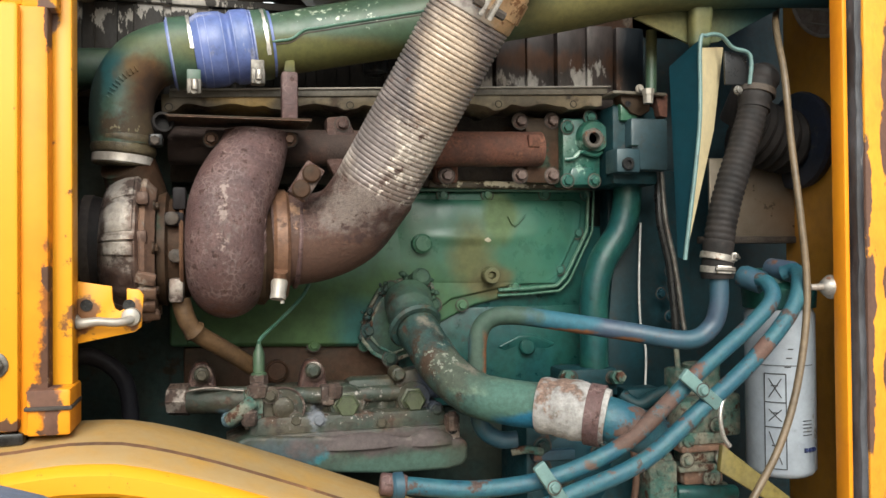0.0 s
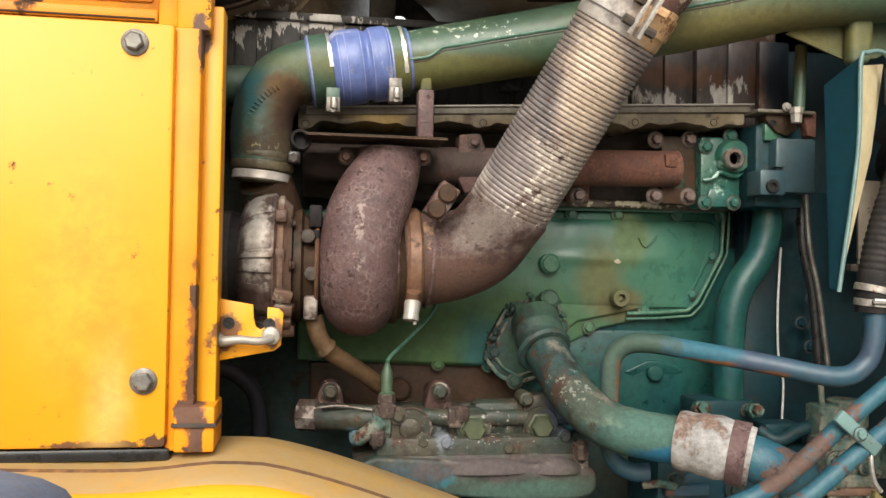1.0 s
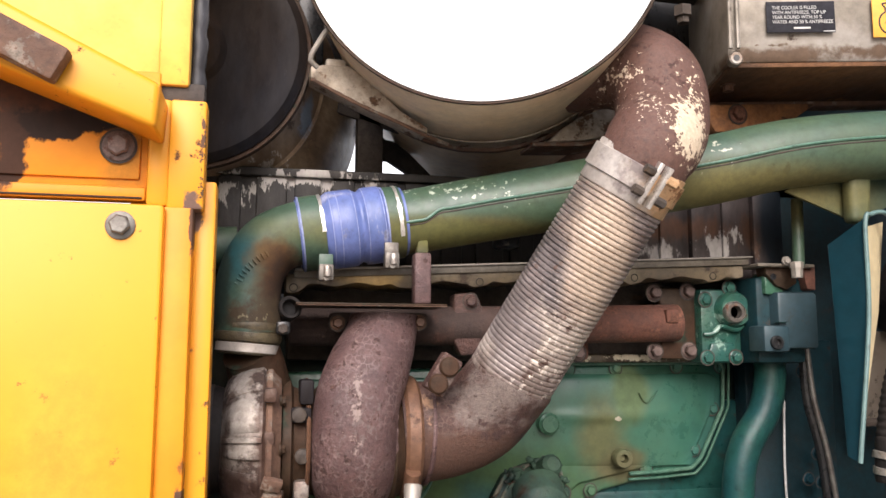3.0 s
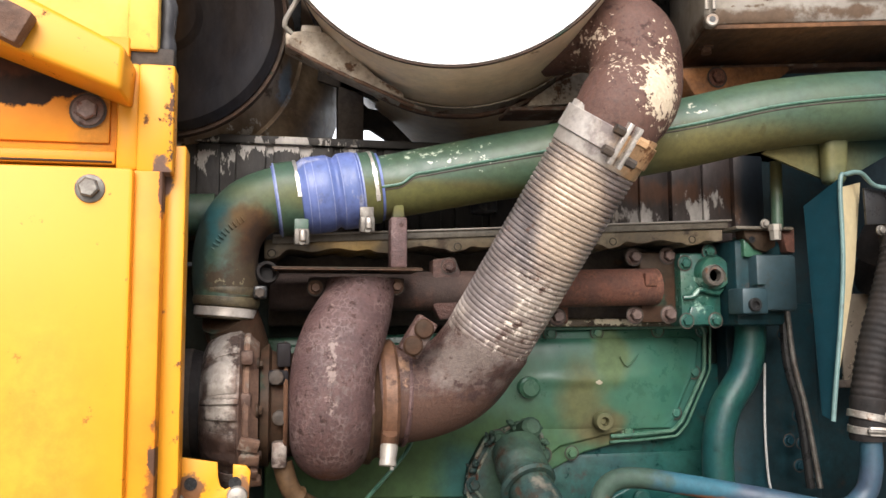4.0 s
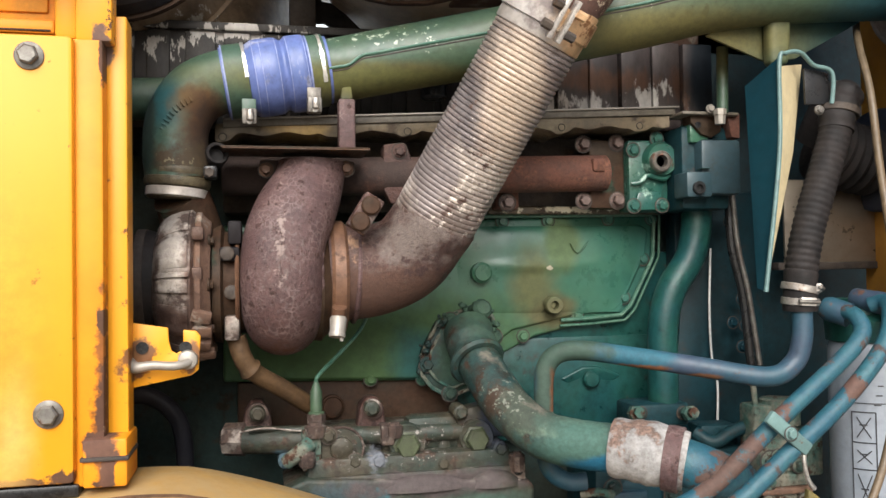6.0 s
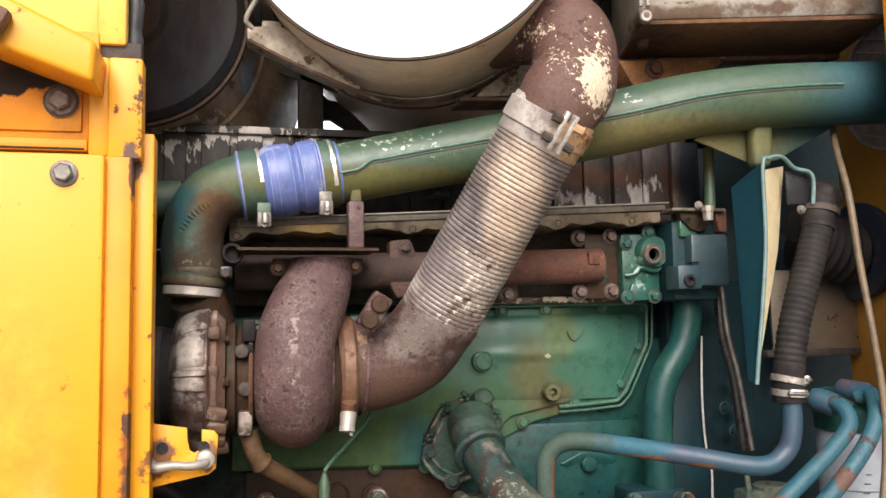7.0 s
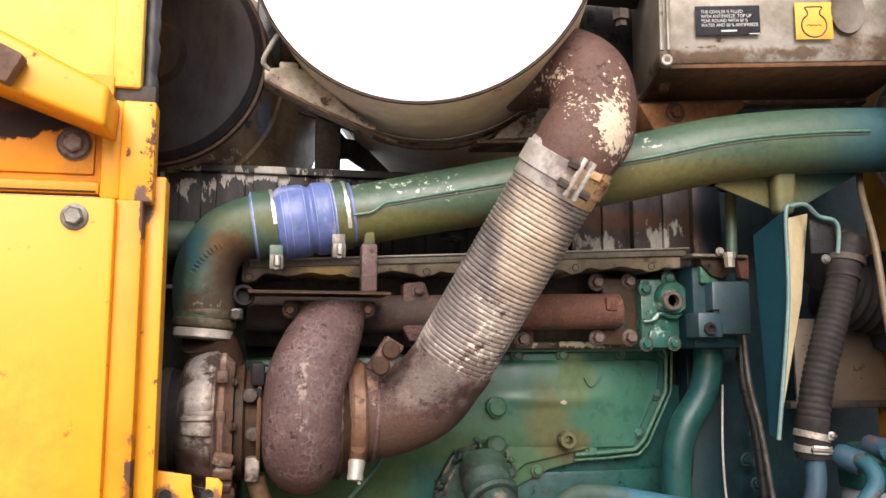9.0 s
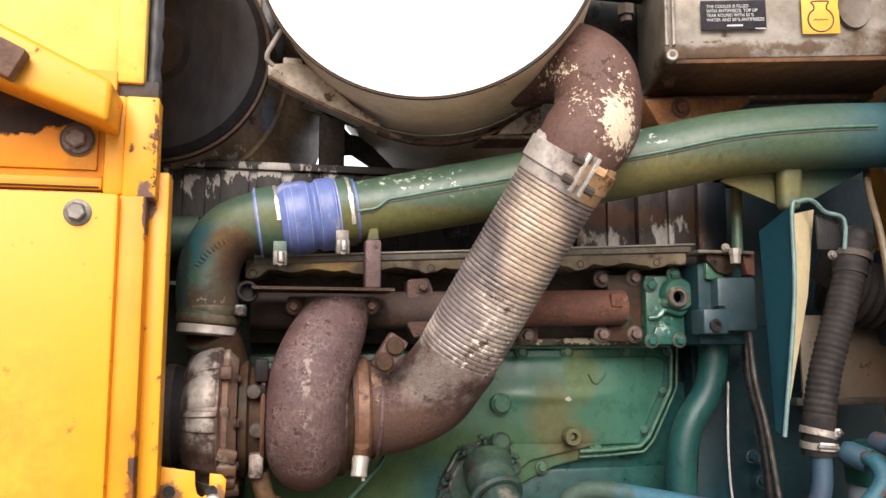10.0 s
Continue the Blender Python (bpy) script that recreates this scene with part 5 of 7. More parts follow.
# ---------------------------------------------------------------- turbocharger and exhaust
def build_turbo():
    t = thing("turbocharger", (0.007, 1.410, 1.712), "rusted turbocharger with dirty alloy compressor and cast turbine snail", "turbocharger")
    def swell(s, n):
        grow = min(1.0, s / 0.11)
        return 0.0525 + 0.009 * grow * grow * (3 - 2 * grow) - 0.016 * max(0.0, (s - 0.26) / (n - 0.26))
    snail = [(0.0565, 1.400, 2.014), (0.055, 1.398, 1.996), (0.045, 1.384, 1.965), (0.027, 1.358, 1.928), (0.012, 1.338, 1.890), (0.007, 1.331, 1.850), (0.006, 1.337, 1.808), (0.008, 1.366, 1.776), (0.011, 1.414, 1.768), (0.013, 1.462, 1.788), (0.013, 1.490, 1.835), (0.013, 1.470, 1.905)]
    part("turbine_housing", tube(snail, swell, 44, 0.006), cast_rust, t, "rust-brown cast turbine snail")
    ridge = [(0.044, 1.328, 1.975), (0.014, 1.290, 1.915), (0.003, 1.272, 1.865), (0.003, 1.2745, 1.815), (0.007, 1.297, 1.765), (0.010, 1.350, 1.722)]
    part("mould_line", tube(ridge, lambda s, n: 0.0022 + 0.0006 * math.sin(s / 0.004), 8, 0.003), cast_rust, t, "thin pale mould line")
    seam = [(0.092, 1.372, 1.985), (0.078, 1.345, 1.935), (0.066, 1.320, 1.890), (0.064, 1.315, 1.845), (0.065, 1.322, 1.805), (0.060, 1.345, 1.765)]
    part("mould_seam", tube(seam, lambda s, n: 0.0032 + 0.001 * math.sin(s / 0.0035), 8, 0.003), cast_rust, t)
    part("inlet_foot", box((0.002, 1.385, 1.994), (0.112, 1.46, 2.012), 0.006), cast_rust, t)
    c = Vector((0.008, 1.410, 1.823))
    def ring(px, prof, name, mat, label=""):
        return part(name, lathe((px, c.y, c.z), (1, 0, 0), prof, 56), mat, t, label)
    xl = -0.181
    # compressor casting with shallow raised pads round its rim
    shape = [(0.0, 0.072), (0.006, 0.091), (0.014, 0.105), (0.028, 0.116), (0.042, 0.122), (0.058, 0.1235), (0.062, 0.119)]
    comp = ring(xl, [(0.0, 0.05)] + shape + [(0.062, 0.04)], "compressor_housing", cast_alloy, "stained cast alloy compressor housing")

    def rim_pad(a0, a1, d0, d1, lift):
        """A raised patch that follows the casting's rim between two angles."""
        bm = bmesh.new()
        prof = [(d0, -0.004)] + [(d0 + (d1 - d0) * k / 6, lift) for k in range(7)] + [(d1, -0.004)]
        rows = []
        for i in range(9):
            w = radians(a0 + (a1 - a0) * i / 8)
            edge = 0.35 if i in (0, 8) else 1.0
            row = []
            for d, h in prof:
                rr = float(np.interp(d, [p[0] for p in shape], [p[1] for p in shape])) + (h * edge if h > 0 else h)
                row.append(bm.verts.new((xl + d, c.y - rr * math.cos(w), c.z + rr * math.sin(w))))
            rows.append(row)
        for ra, rb in zip(rows, rows[1:]):
            for k in range(len(prof) - 1):
                bm.faces.new((ra[k], ra[k + 1], rb[k + 1], rb[k]))
        bm.faces.new(rows[0]), bm.faces.new(rows[-1])
        return bm
    for a0, a1, d0, d1 in ((40, 62, 0.012, 0.054), (12, 36, 0.008, 0.054), (-6, 5, 0.006, 0.055), (-38, -14, 0.01, 0.054), (-72, -46, 0.012, 0.054), (70, 92, 0.014, 0.054), (100, 130, 0.014, 0.054)):
        part("casting_pad", rim_pad(a0, a1, d0, d1, 0.0042), cast_alloy, comp, "pale raised pad on the casting")
    part("rim_rib", rim_pad(5, 9, 0.004, 0.057, 0.007), cast_alloy, comp)
    ring(xl + 0.062, [(0, 0.06), (0, 0.1165), (0.003, 0.119), (0.009, 0.118), (0.012, 0.112), (0.022, 0.1), (0.022, 0.06)], "back_plate", rust_plate, "rusty brown clamp plate")
    rng = random.Random(11)
    for a in range(0, 360, 40):
        p = Vector((xl + 0.083, c.y - 0.1 * math.cos(radians(a)), c.z + 0.1 * math.sin(radians(a))))
        bolt(p, 0.007, t, brown_dark, axis=(1, 0, 0))
    for a in (-22, -34, -47, -60):
        p = Vector((xl + 0.069, c.y - 0.119 * math.cos(radians(a)), c.z + 0.119 * math.sin(radians(a))))
        bm = box((-0.011, -0.006, -0.009), (0.014 + rng.uniform(0, 0.008), 0.006, 0.009), 0.003)
        bm.transform(Matrix.Translation(p) @ Matrix.Rotation(radians(-a + rng.uniform(-12, 12)), 4, "X") @ Matrix.Rotation(rng.uniform(-0.3, 0.3), 4, "Y"))
        part("clamp_jaw", bm, rust_plate, t, "crumbling rusty clamp jaw")
    for q in ((-0.116, 1.296, 1.839), (-0.114, 1.300, 1.897)):
        part("flange_lug", box((q[0] - 0.008, q[1] - 0.004, q[2] - 0.01), (q[0] + 0.01, q[1] + 0.02, q[2] + 0.01), 0.004), cast_alloy, t)
    ring(xl + 0.082, [(0, 0.07), (0.004, 0.09), (0.016, 0.092), (0.02, 0.082), (0.032, 0.078), (0.052, 0.078), (0.06, 0.085), (0.075, 0.088), (0.1, 0.088)], "bearing_housing", brown_dark, "oily dark bearing housing")
    for dz, dx in ((0.045, 0.0), (-0.012, 0.006)):
        part("housing_boss", rod((xl + 0.108 + dx, c.y - 0.05, c.z + dz), (xl + 0.108 + dx, c.y - 0.092, c.z + dz), 0.011, 10, 0.002), grime, t)
    ring(-0.062, [(0, 0.06), (0, 0.093), (0.003, 0.0955), (0.006, 0.093), (0.006, 0.06)], "heat_rim", clamp_rust, "thin pale rusty rim")
    part("oil_inlet", slab((-0.072, 1.330, 1.917), (-0.052, 1.340, 1.882), 0.06, 0.004), cap_black, t)
    part("oil_inlet_block", slab((-0.084, 1.325, 1.878), (-0.055, 1.325, 1.857), 0.06, 0.004), cap_black, t)
    part("drain_block", slab((-0.078, 1.330, 1.777), (-0.056, 1.330, 1.739), 0.06, 0.005), cast_alloy, t)
    part("drain_pipe", tube([(-0.062, 1.360, 1.743), (-0.053, 1.360, 1.712), (-0.037, 1.370, 1.688), (0.007, 1.400, 1.657), (0.053, 1.440, 1.621)], lambda s, n: 0.0145 + (0.004 if 0.05 < s < 0.06 else 0), 18), brown_pipe, t, "ochre-brown oil drain pipe")
    # Dark iron on hub and outlet flange holds the shadow beside the snail.
    ring((-0.052, 1.350, 1.823)[0] + 0.02, [(0, 0.05), (0.0, 0.075), (0.08, 0.08), (0.12, 0.078), (0.125, 0.05)], "turbine_hub", brown_dark)
    xr = (0.068, 1.350, 1.822)[0]
    ring(xr, [(-0.03, 0.05), (-0.02, 0.092), (0.0, 0.094), (0.008, 0.085), (0.02, 0.082)], "outlet_flange", brown_dark)
    # intake hose into the compressor
    hose = thing("intake_hose", (-0.208, 1.410, 1.771), "black rubber intake hose into the compressor", "hose")
    part("hose", lathe((xl + 0.004, c.y, c.z + 0.006), (-1, 0, 0), [(0, 0.06), (0.0, 0.074), (0.012, 0.078), (0.03, 0.078), (0.034, 0.072), (0.1, 0.072), (0.3, 0.07)], 40), black_rubber, hose)
    part("clamp", band((xl - 0.012, c.y, c.z + 0.006), (xl - 0.026, c.y, c.z + 0.006), 0.078), grime, hose)

    # exhaust: clamp, elbow, flexible pipe, upper elbow
    ex = thing("exhaust_pipe", (0.187, 1.360, 1.784), "rusted exhaust elbow with a ribbed flexible steel pipe", "exhaust")
    e0 = Vector((xr + 0.018, c.y - 0.015, c.z + 0.012))
    low = [tuple(e0), (0.153, 1.388, 1.841), (0.204, 1.374, 1.863), (0.237, 1.348, 1.907), (0.258, 1.330, 1.941)]
    part("lower_elbow", tube(low, lambda s, n: 0.077 - 0.0095 * min(1.0, s / (0.75 * n)) - 0.004 * (s > 0.93 * n), 40), elbow_rust, ex, "rust-brown pitted lower elbow")
    part("elbow_bead", tube([tuple(e0 + Vector((0.036 + 0.004 * math.sin(k), -0.076 * math.cos(k), 0.076 * math.sin(k)))) for k in (0.1 * j - 1.6 for j in range(33))], 0.004, 8), cast_rust, ex)
    f0, f1 = Vector((0.237, 1.348, 1.907)), Vector((0.377, 1.215, 2.186))
    ax = (f1 - f0).normalized()
    def flex(s, n):
        ph = (s / 0.0078) % 1.0
        return 0.0668 - (0.0004 + 0.0026 * min(1.0, s / 0.15)) * math.exp(-((ph - 0.5) / 0.15) ** 2) + 0.0005 * noise.noise((s * 40, 2, 0))
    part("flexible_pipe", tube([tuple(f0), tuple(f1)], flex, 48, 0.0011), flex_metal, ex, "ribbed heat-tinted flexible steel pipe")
    s1 = f1 + ax * 0.055
    part("sleeve", rod(f1 - ax * 0.008, s1, 0.068, 48, 0.002), sleeve_steel, ex, "smooth bright slotted sleeve")
    def on_sleeve(along, ang):
        side = Vector((1, 0, 0)) - ax * ax.x
        side.normalize()
        fr = ax.cross(side)
        if fr.y > 0:
            fr = -fr
        return f1 + ax * along + 0.068 * (math.cos(ang) * side + math.sin(ang) * fr), (math.cos(ang) * side + math.sin(ang) * fr).normalized(), fr
    part("sleeve_clamp", band(f1 + ax * 0.012, f1 + ax * 0.046, 0.069, 0.001, 0.0025, 48), sleeve_steel, ex, "ochre rusted clamp band")
    for k, ang in enumerate((1.545, 1.735)):
        p, nrm, _ = on_sleeve(0.03, ang)
        m = Matrix.Translation(p + nrm * 0.006) @ ax.to_track_quat("Z", "Y").to_matrix().to_4x4()
        bm = box((-0.0034, -0.012, -0.031), (0.0034, 0.006, 0.031), 0.0014)
        side = ax.cross(nrm).normalized()
        bm.transform(Matrix.Translation(p + nrm * 0.009) @ Matrix(((side.x, nrm.x, ax.x), (side.y, nrm.y, ax.y), (side.z, nrm.z, ax.z))).to_4x4())
        part("clamp_ear", bm, bright_steel, ex)
    for along in (0.014, 0.045):
        p, nrm, _ = on_sleeve(along, 1.64)
        side = ax.cross(nrm).normalized()
        for sg in (-1, 1):
            part("clamp_bolt", rod(p + nrm * 0.011 + side * 0.011 * sg, p + nrm * 0.011 + side * 0.026 * sg, 0.0068, 6), grime if sg < 0 or along < 0.02 else sleeve_steel, ex)
    up = [tuple(f1 + ax * 0.02), tuple(s1 + ax * 0.012), (0.442, 1.220, 2.290), (0.449, 1.250, 2.366), (0.412, 1.300, 2.408), (0.345, 1.345, 2.412)]
    elbow = part("upper_elbow", tube(up, lambda s, n: 0.0655 + 0.0035 * min(1.0, max(0.0, (s - 0.04) / 0.02)), 40), flaked_rust, ex, "rust-brown upper elbow with flaking cream paint")
    # V-band at the turbine outlet
    vb = part("v_band", lathe((xr + 0.012, c.y - 0.008, c.z + 0.006), (1, 0, 0), [(0, 0.08), (0.0, 0.087), (0.005, 0.0915), (0.021, 0.0915), (0.026, 0.087), (0.026, 0.08)], 56, True), clamp_rust, ex, "copper-brown clamp ring")
    part("band_tail", tube([(0.090, 1.315, 1.786), (0.088, 1.330, 1.755)], 0.011, 12), clamp_rust, vb)
    part("band_tip", lathe((0.087, 1.300, 1.772), (-0.12, -0.25, -1), [(0, 0.0115), (0.003, 0.013), (0.02, 0.0115), (0.026, 0.0125), (0.03, 0.012), (0.029, 0.0085), (0.018, 0.008), (0.018, 0)], 16), tank_alloy, vb, "open grey steel band end")
    part("tip_stud", rod((0.091, 1.302, 1.751), (0.091, 1.302, 1.736), 0.003, 8), bright_steel, vb)
    bm = box((-0.029, -0.014, -0.016), (0.029, 0.014, 0.016), 0.003)
    bm.transform(Matrix.Translation((0.128, 1.300, 1.925)) @ Matrix.Rotation(radians(-58), 4, "Y"))
    part("band_trunnion", bm, elbow_rust, vb, "pale-edged trunnion plate")
    for p in ((0.135, 1.287, 1.936), (0.119, 1.287, 1.912)):
        part("trunnion_nut", lathe(p, (0, -1, 0), [(-0.01, 0.0145), (0.006, 0.0145), (0.009, 0.012), (0.01, 0)], 16), brown_dark, vb)

    # heat shield plate and its stay
    sh = thing("heat_shield", (0.025, 1.340, 2.022), "thin dark rusted heat shield plate with a stay", "shield")
    zs = (0.025, 1.320, 2.026)[2]
    part("plate", box(((-0.081, 1.320, 2.025)[0], 1.322, zs - 0.0015), ((0.140, 1.320, 2.033)[0], 1.42, zs + 0.0015), 0.0008), brown_dark, sh)
    part("front_lip", slab((-0.078, 1.318, 2.023), (0.140, 1.318, 2.024), 0.004, 0.001), rust_plate, sh)
    part("stay", slab((0.095, 1.345, 2.107), (0.121, 1.345, 2.029), 0.03, 0.004), cast_rust, sh)
    part("stay_tab", panel([(0.099, 1.350, 2.106), (0.103, 1.350, 2.150), (0.114, 1.350, 2.151), (0.118, 1.350, 2.107)], 0.02, 0.003), green_pipe, sh)


build_turbo()


# ---------------------------------------------------------------- charge air pipe
def build_charge_pipe():
    ch = thing("charge_air_pipe", (0.009, 1.380, 2.134), "large green charge-air pipe rising across the engine", "pipe")
    elbow = [(-0.146, 1.385, 1.982), (-0.150, 1.385, 2.024), (-0.145, 1.385, 2.073), (-0.121, 1.385, 2.114), (-0.078, 1.385, 2.136), (-0.039, 1.385, 2.141)]
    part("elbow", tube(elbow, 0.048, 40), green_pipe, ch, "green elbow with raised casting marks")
    marks = smooth_line([(-0.168, 1.346, 2.041), (-0.161, 1.339, 2.059), (-0.149, 1.336, 2.077), (-0.135, 1.336, 2.090), (-0.123, 1.338, 2.098)], 0.0068)
    for p, q in zip(marks, marks[1:]):
        turn = math.atan2(q.z - p.z, q.x - p.x)
        bm = box((-0.0013, -0.002, -0.0048), (0.0013, 0.004, 0.0048), 0.0009)
        bm.transform(Matrix.Translation(p) @ Matrix.Rotation(-turn, 4, "Y"))
        part("casting_mark", bm, green_pipe, ch)
    run = [(0.057, 1.390, 2.152), (0.198, 1.375, 2.180), (0.344, 1.350, 2.206), (0.553, 1.315, 2.246), (0.693, 1.285, 2.276), (0.830, 1.265, 2.292), (0.986, 1.250, 2.301), (1.127, 1.240, 2.308)]
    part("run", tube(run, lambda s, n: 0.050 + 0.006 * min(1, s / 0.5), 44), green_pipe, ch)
    line = smooth_line(run, 0.02)
    seams = ([], [])
    for i, p in enumerate(line[1:-10]):
        along = (line[i + 2] - line[i]).normalized()
        toward = (Vector((0, -1, 0)) - along * -along.y).normalized()
        lift = -0.12 if p.x < 0.125 else 0.08 - 0.04 * min(1.0, max(0.0, p.x - 0.3) / 0.5)
        out = (toward + Vector((0, 0, 1)) * lift).normalized()
        r = 0.050 + 0.006 * min(1.0, i * 0.02 / 0.5)
        seams[0].append(tuple(p + out * (r + 0.0008)))
        low = (toward + Vector((0, 0, 1)) * (lift - 0.105)).normalized()
        seams[1].append(tuple(p + low * (r + 0.0002)))
    part("seam", tube(seams[0], 0.0024, 8), green_edge, ch, "raised weld seam with chipped paint")
    part("seam_gap", tube(seams[1], 0.0011, 6), grime, ch)
    part("stub_left", rod((-0.229, 1.440, 2.115), (-0.169, 1.440, 2.118), 0.033, 28), green_pipe, ch)
    part("hanger_plug", lathe((0.262, 1.425, 2.152), (0, 0, -1), [(-0.02, 0.02), (0.0, 0.022), (0.022, 0.022), (0.026, 0.018), (0.026, 0)], 20), dark_paint, ch, "black rubber plug under the pipe")
    # support with gusset
    part("gusset", panel([(0.692, 1.290, 2.216), (0.803, 1.290, 2.176), (0.856, 1.290, 2.185), (0.983, 1.290, 2.253), (0.906, 1.290, 2.282), (0.764, 1.290, 2.266)], 0.006, 0.0015), green_pipe, ch)
    part("gusset_web", panel([(0.789, 1.258, 2.248), (0.832, 1.258, 2.250), (0.824, 1.258, 2.165), (0.789, 1.258, 2.164)], 0.03, 0.011, 4), green_pipe, ch, "rounded cast rib under the pipe")
    # blue hose with its clamps
    bh = thing("blue_hose", (-0.002, 1.390, 2.089), "blue silicone coupling hose with stainless clamps", "hose")
    a, b = Vector((-0.078, 1.388, 2.134)), Vector((0.083, 1.388, 2.160))
    d = (b - a).normalized()
    n = (b - a).length
    def convo(s, m):
        u = s / m
        return 0.0535 + 0.0066 * math.exp(-((u - 0.41) / 0.145) ** 6) + 0.0066 * math.exp(-((u - 0.7) / 0.105) ** 6)
    sleeve = part("hose", tube([tuple(a), tuple(b)], convo, 48, 0.0022), blue_rubber, bh)
    for f in (0.3, 0.37, 0.52, 0.62, 0.78):
        q = a.lerp(b, f)
        part("ply_line", band(q - d * 0.0006, q + d * 0.0006, convo(f * n, n) - 0.0009, 0.0002, 0.0014), pale_blue, sleeve, "pale worn ply edge")
    side = d.cross(Vector((0, 1, 0))).normalized()

    def bare_strip(s0, s1, r, a0, a1):
        """A bare steel strip on the clamp, between two angles from the front, upwards positive."""
        bm = bmesh.new()
        rows = []
        for k in range(13):
            w = radians(a0 + (a1 - a0) * k / 12)
            nrm = Vector((0, -1, 0)) * math.cos(w) - side * math.sin(w) if side.z < 0 else Vector((0, -1, 0)) * math.cos(w) + side * math.sin(w)
            wide = 1.0 + 0.5 * noise.noise((k * 0.9, s0 * 50, 0))
            mid, half = (s0 + s1) / 2, (s1 - s0) / 2 * wide
            rows.append([bm.verts.new(a + d * (mid + e * half) + nrm * h) for e, h in ((-1, r - 0.002), (-1, r), (1, r), (1, r - 0.002))])
        for ra, rb in zip(rows, rows[1:]):
            for k in range(3):
                bm.faces.new((ra[k], ra[k + 1], rb[k + 1], rb[k]))
        return bm
    for s0, s1, bare, a0, screw in ((0.0035, 0.038, 0.0355, (-8, 75), (-0.040, 1.325, 2.076)), (0.132, 0.1585, 0.1515, (-30, 80), (0.056, 1.325, 2.096))):
        c = part("clamp", band(a + d * s0, a + d * s1, 0.0548, 0.001, 0.0022, 48), green_pipe, bh, "green-painted wide clamp band")
        part("bare_edge", bare_strip(bare - 0.0026, bare + 0.0026, 0.0578, *a0), bright_steel, c, "bare shiny clamp edge")
        part("pale_edge", band(a + d * (s0 - 0.0012), a + d * (s0 + 0.0012), 0.0562, 0.0002, 0.0014), pale_blue, c)
        part("tension_strap", slab((screw[0] - 0.010, screw[1] - 0.001, screw[2] + 0.022), (screw[0] + 0.011, screw[1] - 0.001, screw[2] - 0.004), 0.006, 0.0015), dark_steel if bare > 0.1 else green_pipe, c)
        part("screw_housing", slab((screw[0] - 0.010, screw[1] - 0.006, screw[2] + 0.007), (screw[0] + 0.012, screw[1] - 0.006, screw[2] - 0.017), 0.02, 0.003), dark_steel, c)
        part("barrel", rod((screw[0] + 0.002, screw[1] - 0.010, screw[2] - 0.012), (screw[0] + 0.002, screw[1] - 0.010, screw[2] + 0.004), 0.0055, 12, 0.001), steel, c)
        bolt((screw[0] + 0.001, screw[1] - 0.006, screw[2] - 0.013), 0.006, c, dark_steel, washer=False)
    # joint to the compressor
    jt = thing("outlet_joint", (-0.145, 1.390, 1.949), "dirty clamped joint on the compressor outlet", "joint")
    q = Vector((-0.147, 1.385, 1.982))
    lean = Vector((0.08, 0, 1))
    part("collar", lathe(q, lean, [(-0.03, 0.04), (-0.028, 0.0435), (-0.012, 0.0435), (-0.01, 0.0475), (-0.004, 0.0495), (0.002, 0.0485), (0.004, 0.0465), (0.008, 0.0485), (0.014, 0.049), (0.018, 0.0475), (0.02, 0.045)], 40), joint_olive, jt)
    part("clamp", band(q + lean * -0.026, q + lean * -0.013, 0.044), sleeve_steel, jt, "bright steel band")
    part("outlet", tube([tuple(q + Vector((0, 0, -0.02))), (-0.139, 1.395, 1.948), (-0.128, 1.410, 1.905), (-0.120, 1.420, 1.850)], lambda s, n: 0.041 + 0.008 * s / n, 28), brown_dark, jt)
    part("breather_stub", lathe((-0.088, 1.372, 2.022), (0.25, -1, 0.2), [(-0.03, 0.017), (0.0, 0.018), (0.004, 0.0165), (0.003, 0.0125), (-0.012, 0.012), (-0.012, 0)], 20), black_rubber, jt, "open black rubber stub")
    part("screw", slab((-0.108, 1.350, 2.001), (-0.087, 1.350, 1.982), 0.03, 0.004), dark_paint, jt)
    bolt((-0.098, 1.348, 1.990), 0.008, jt, grime, washer=False)


build_charge_pipe()



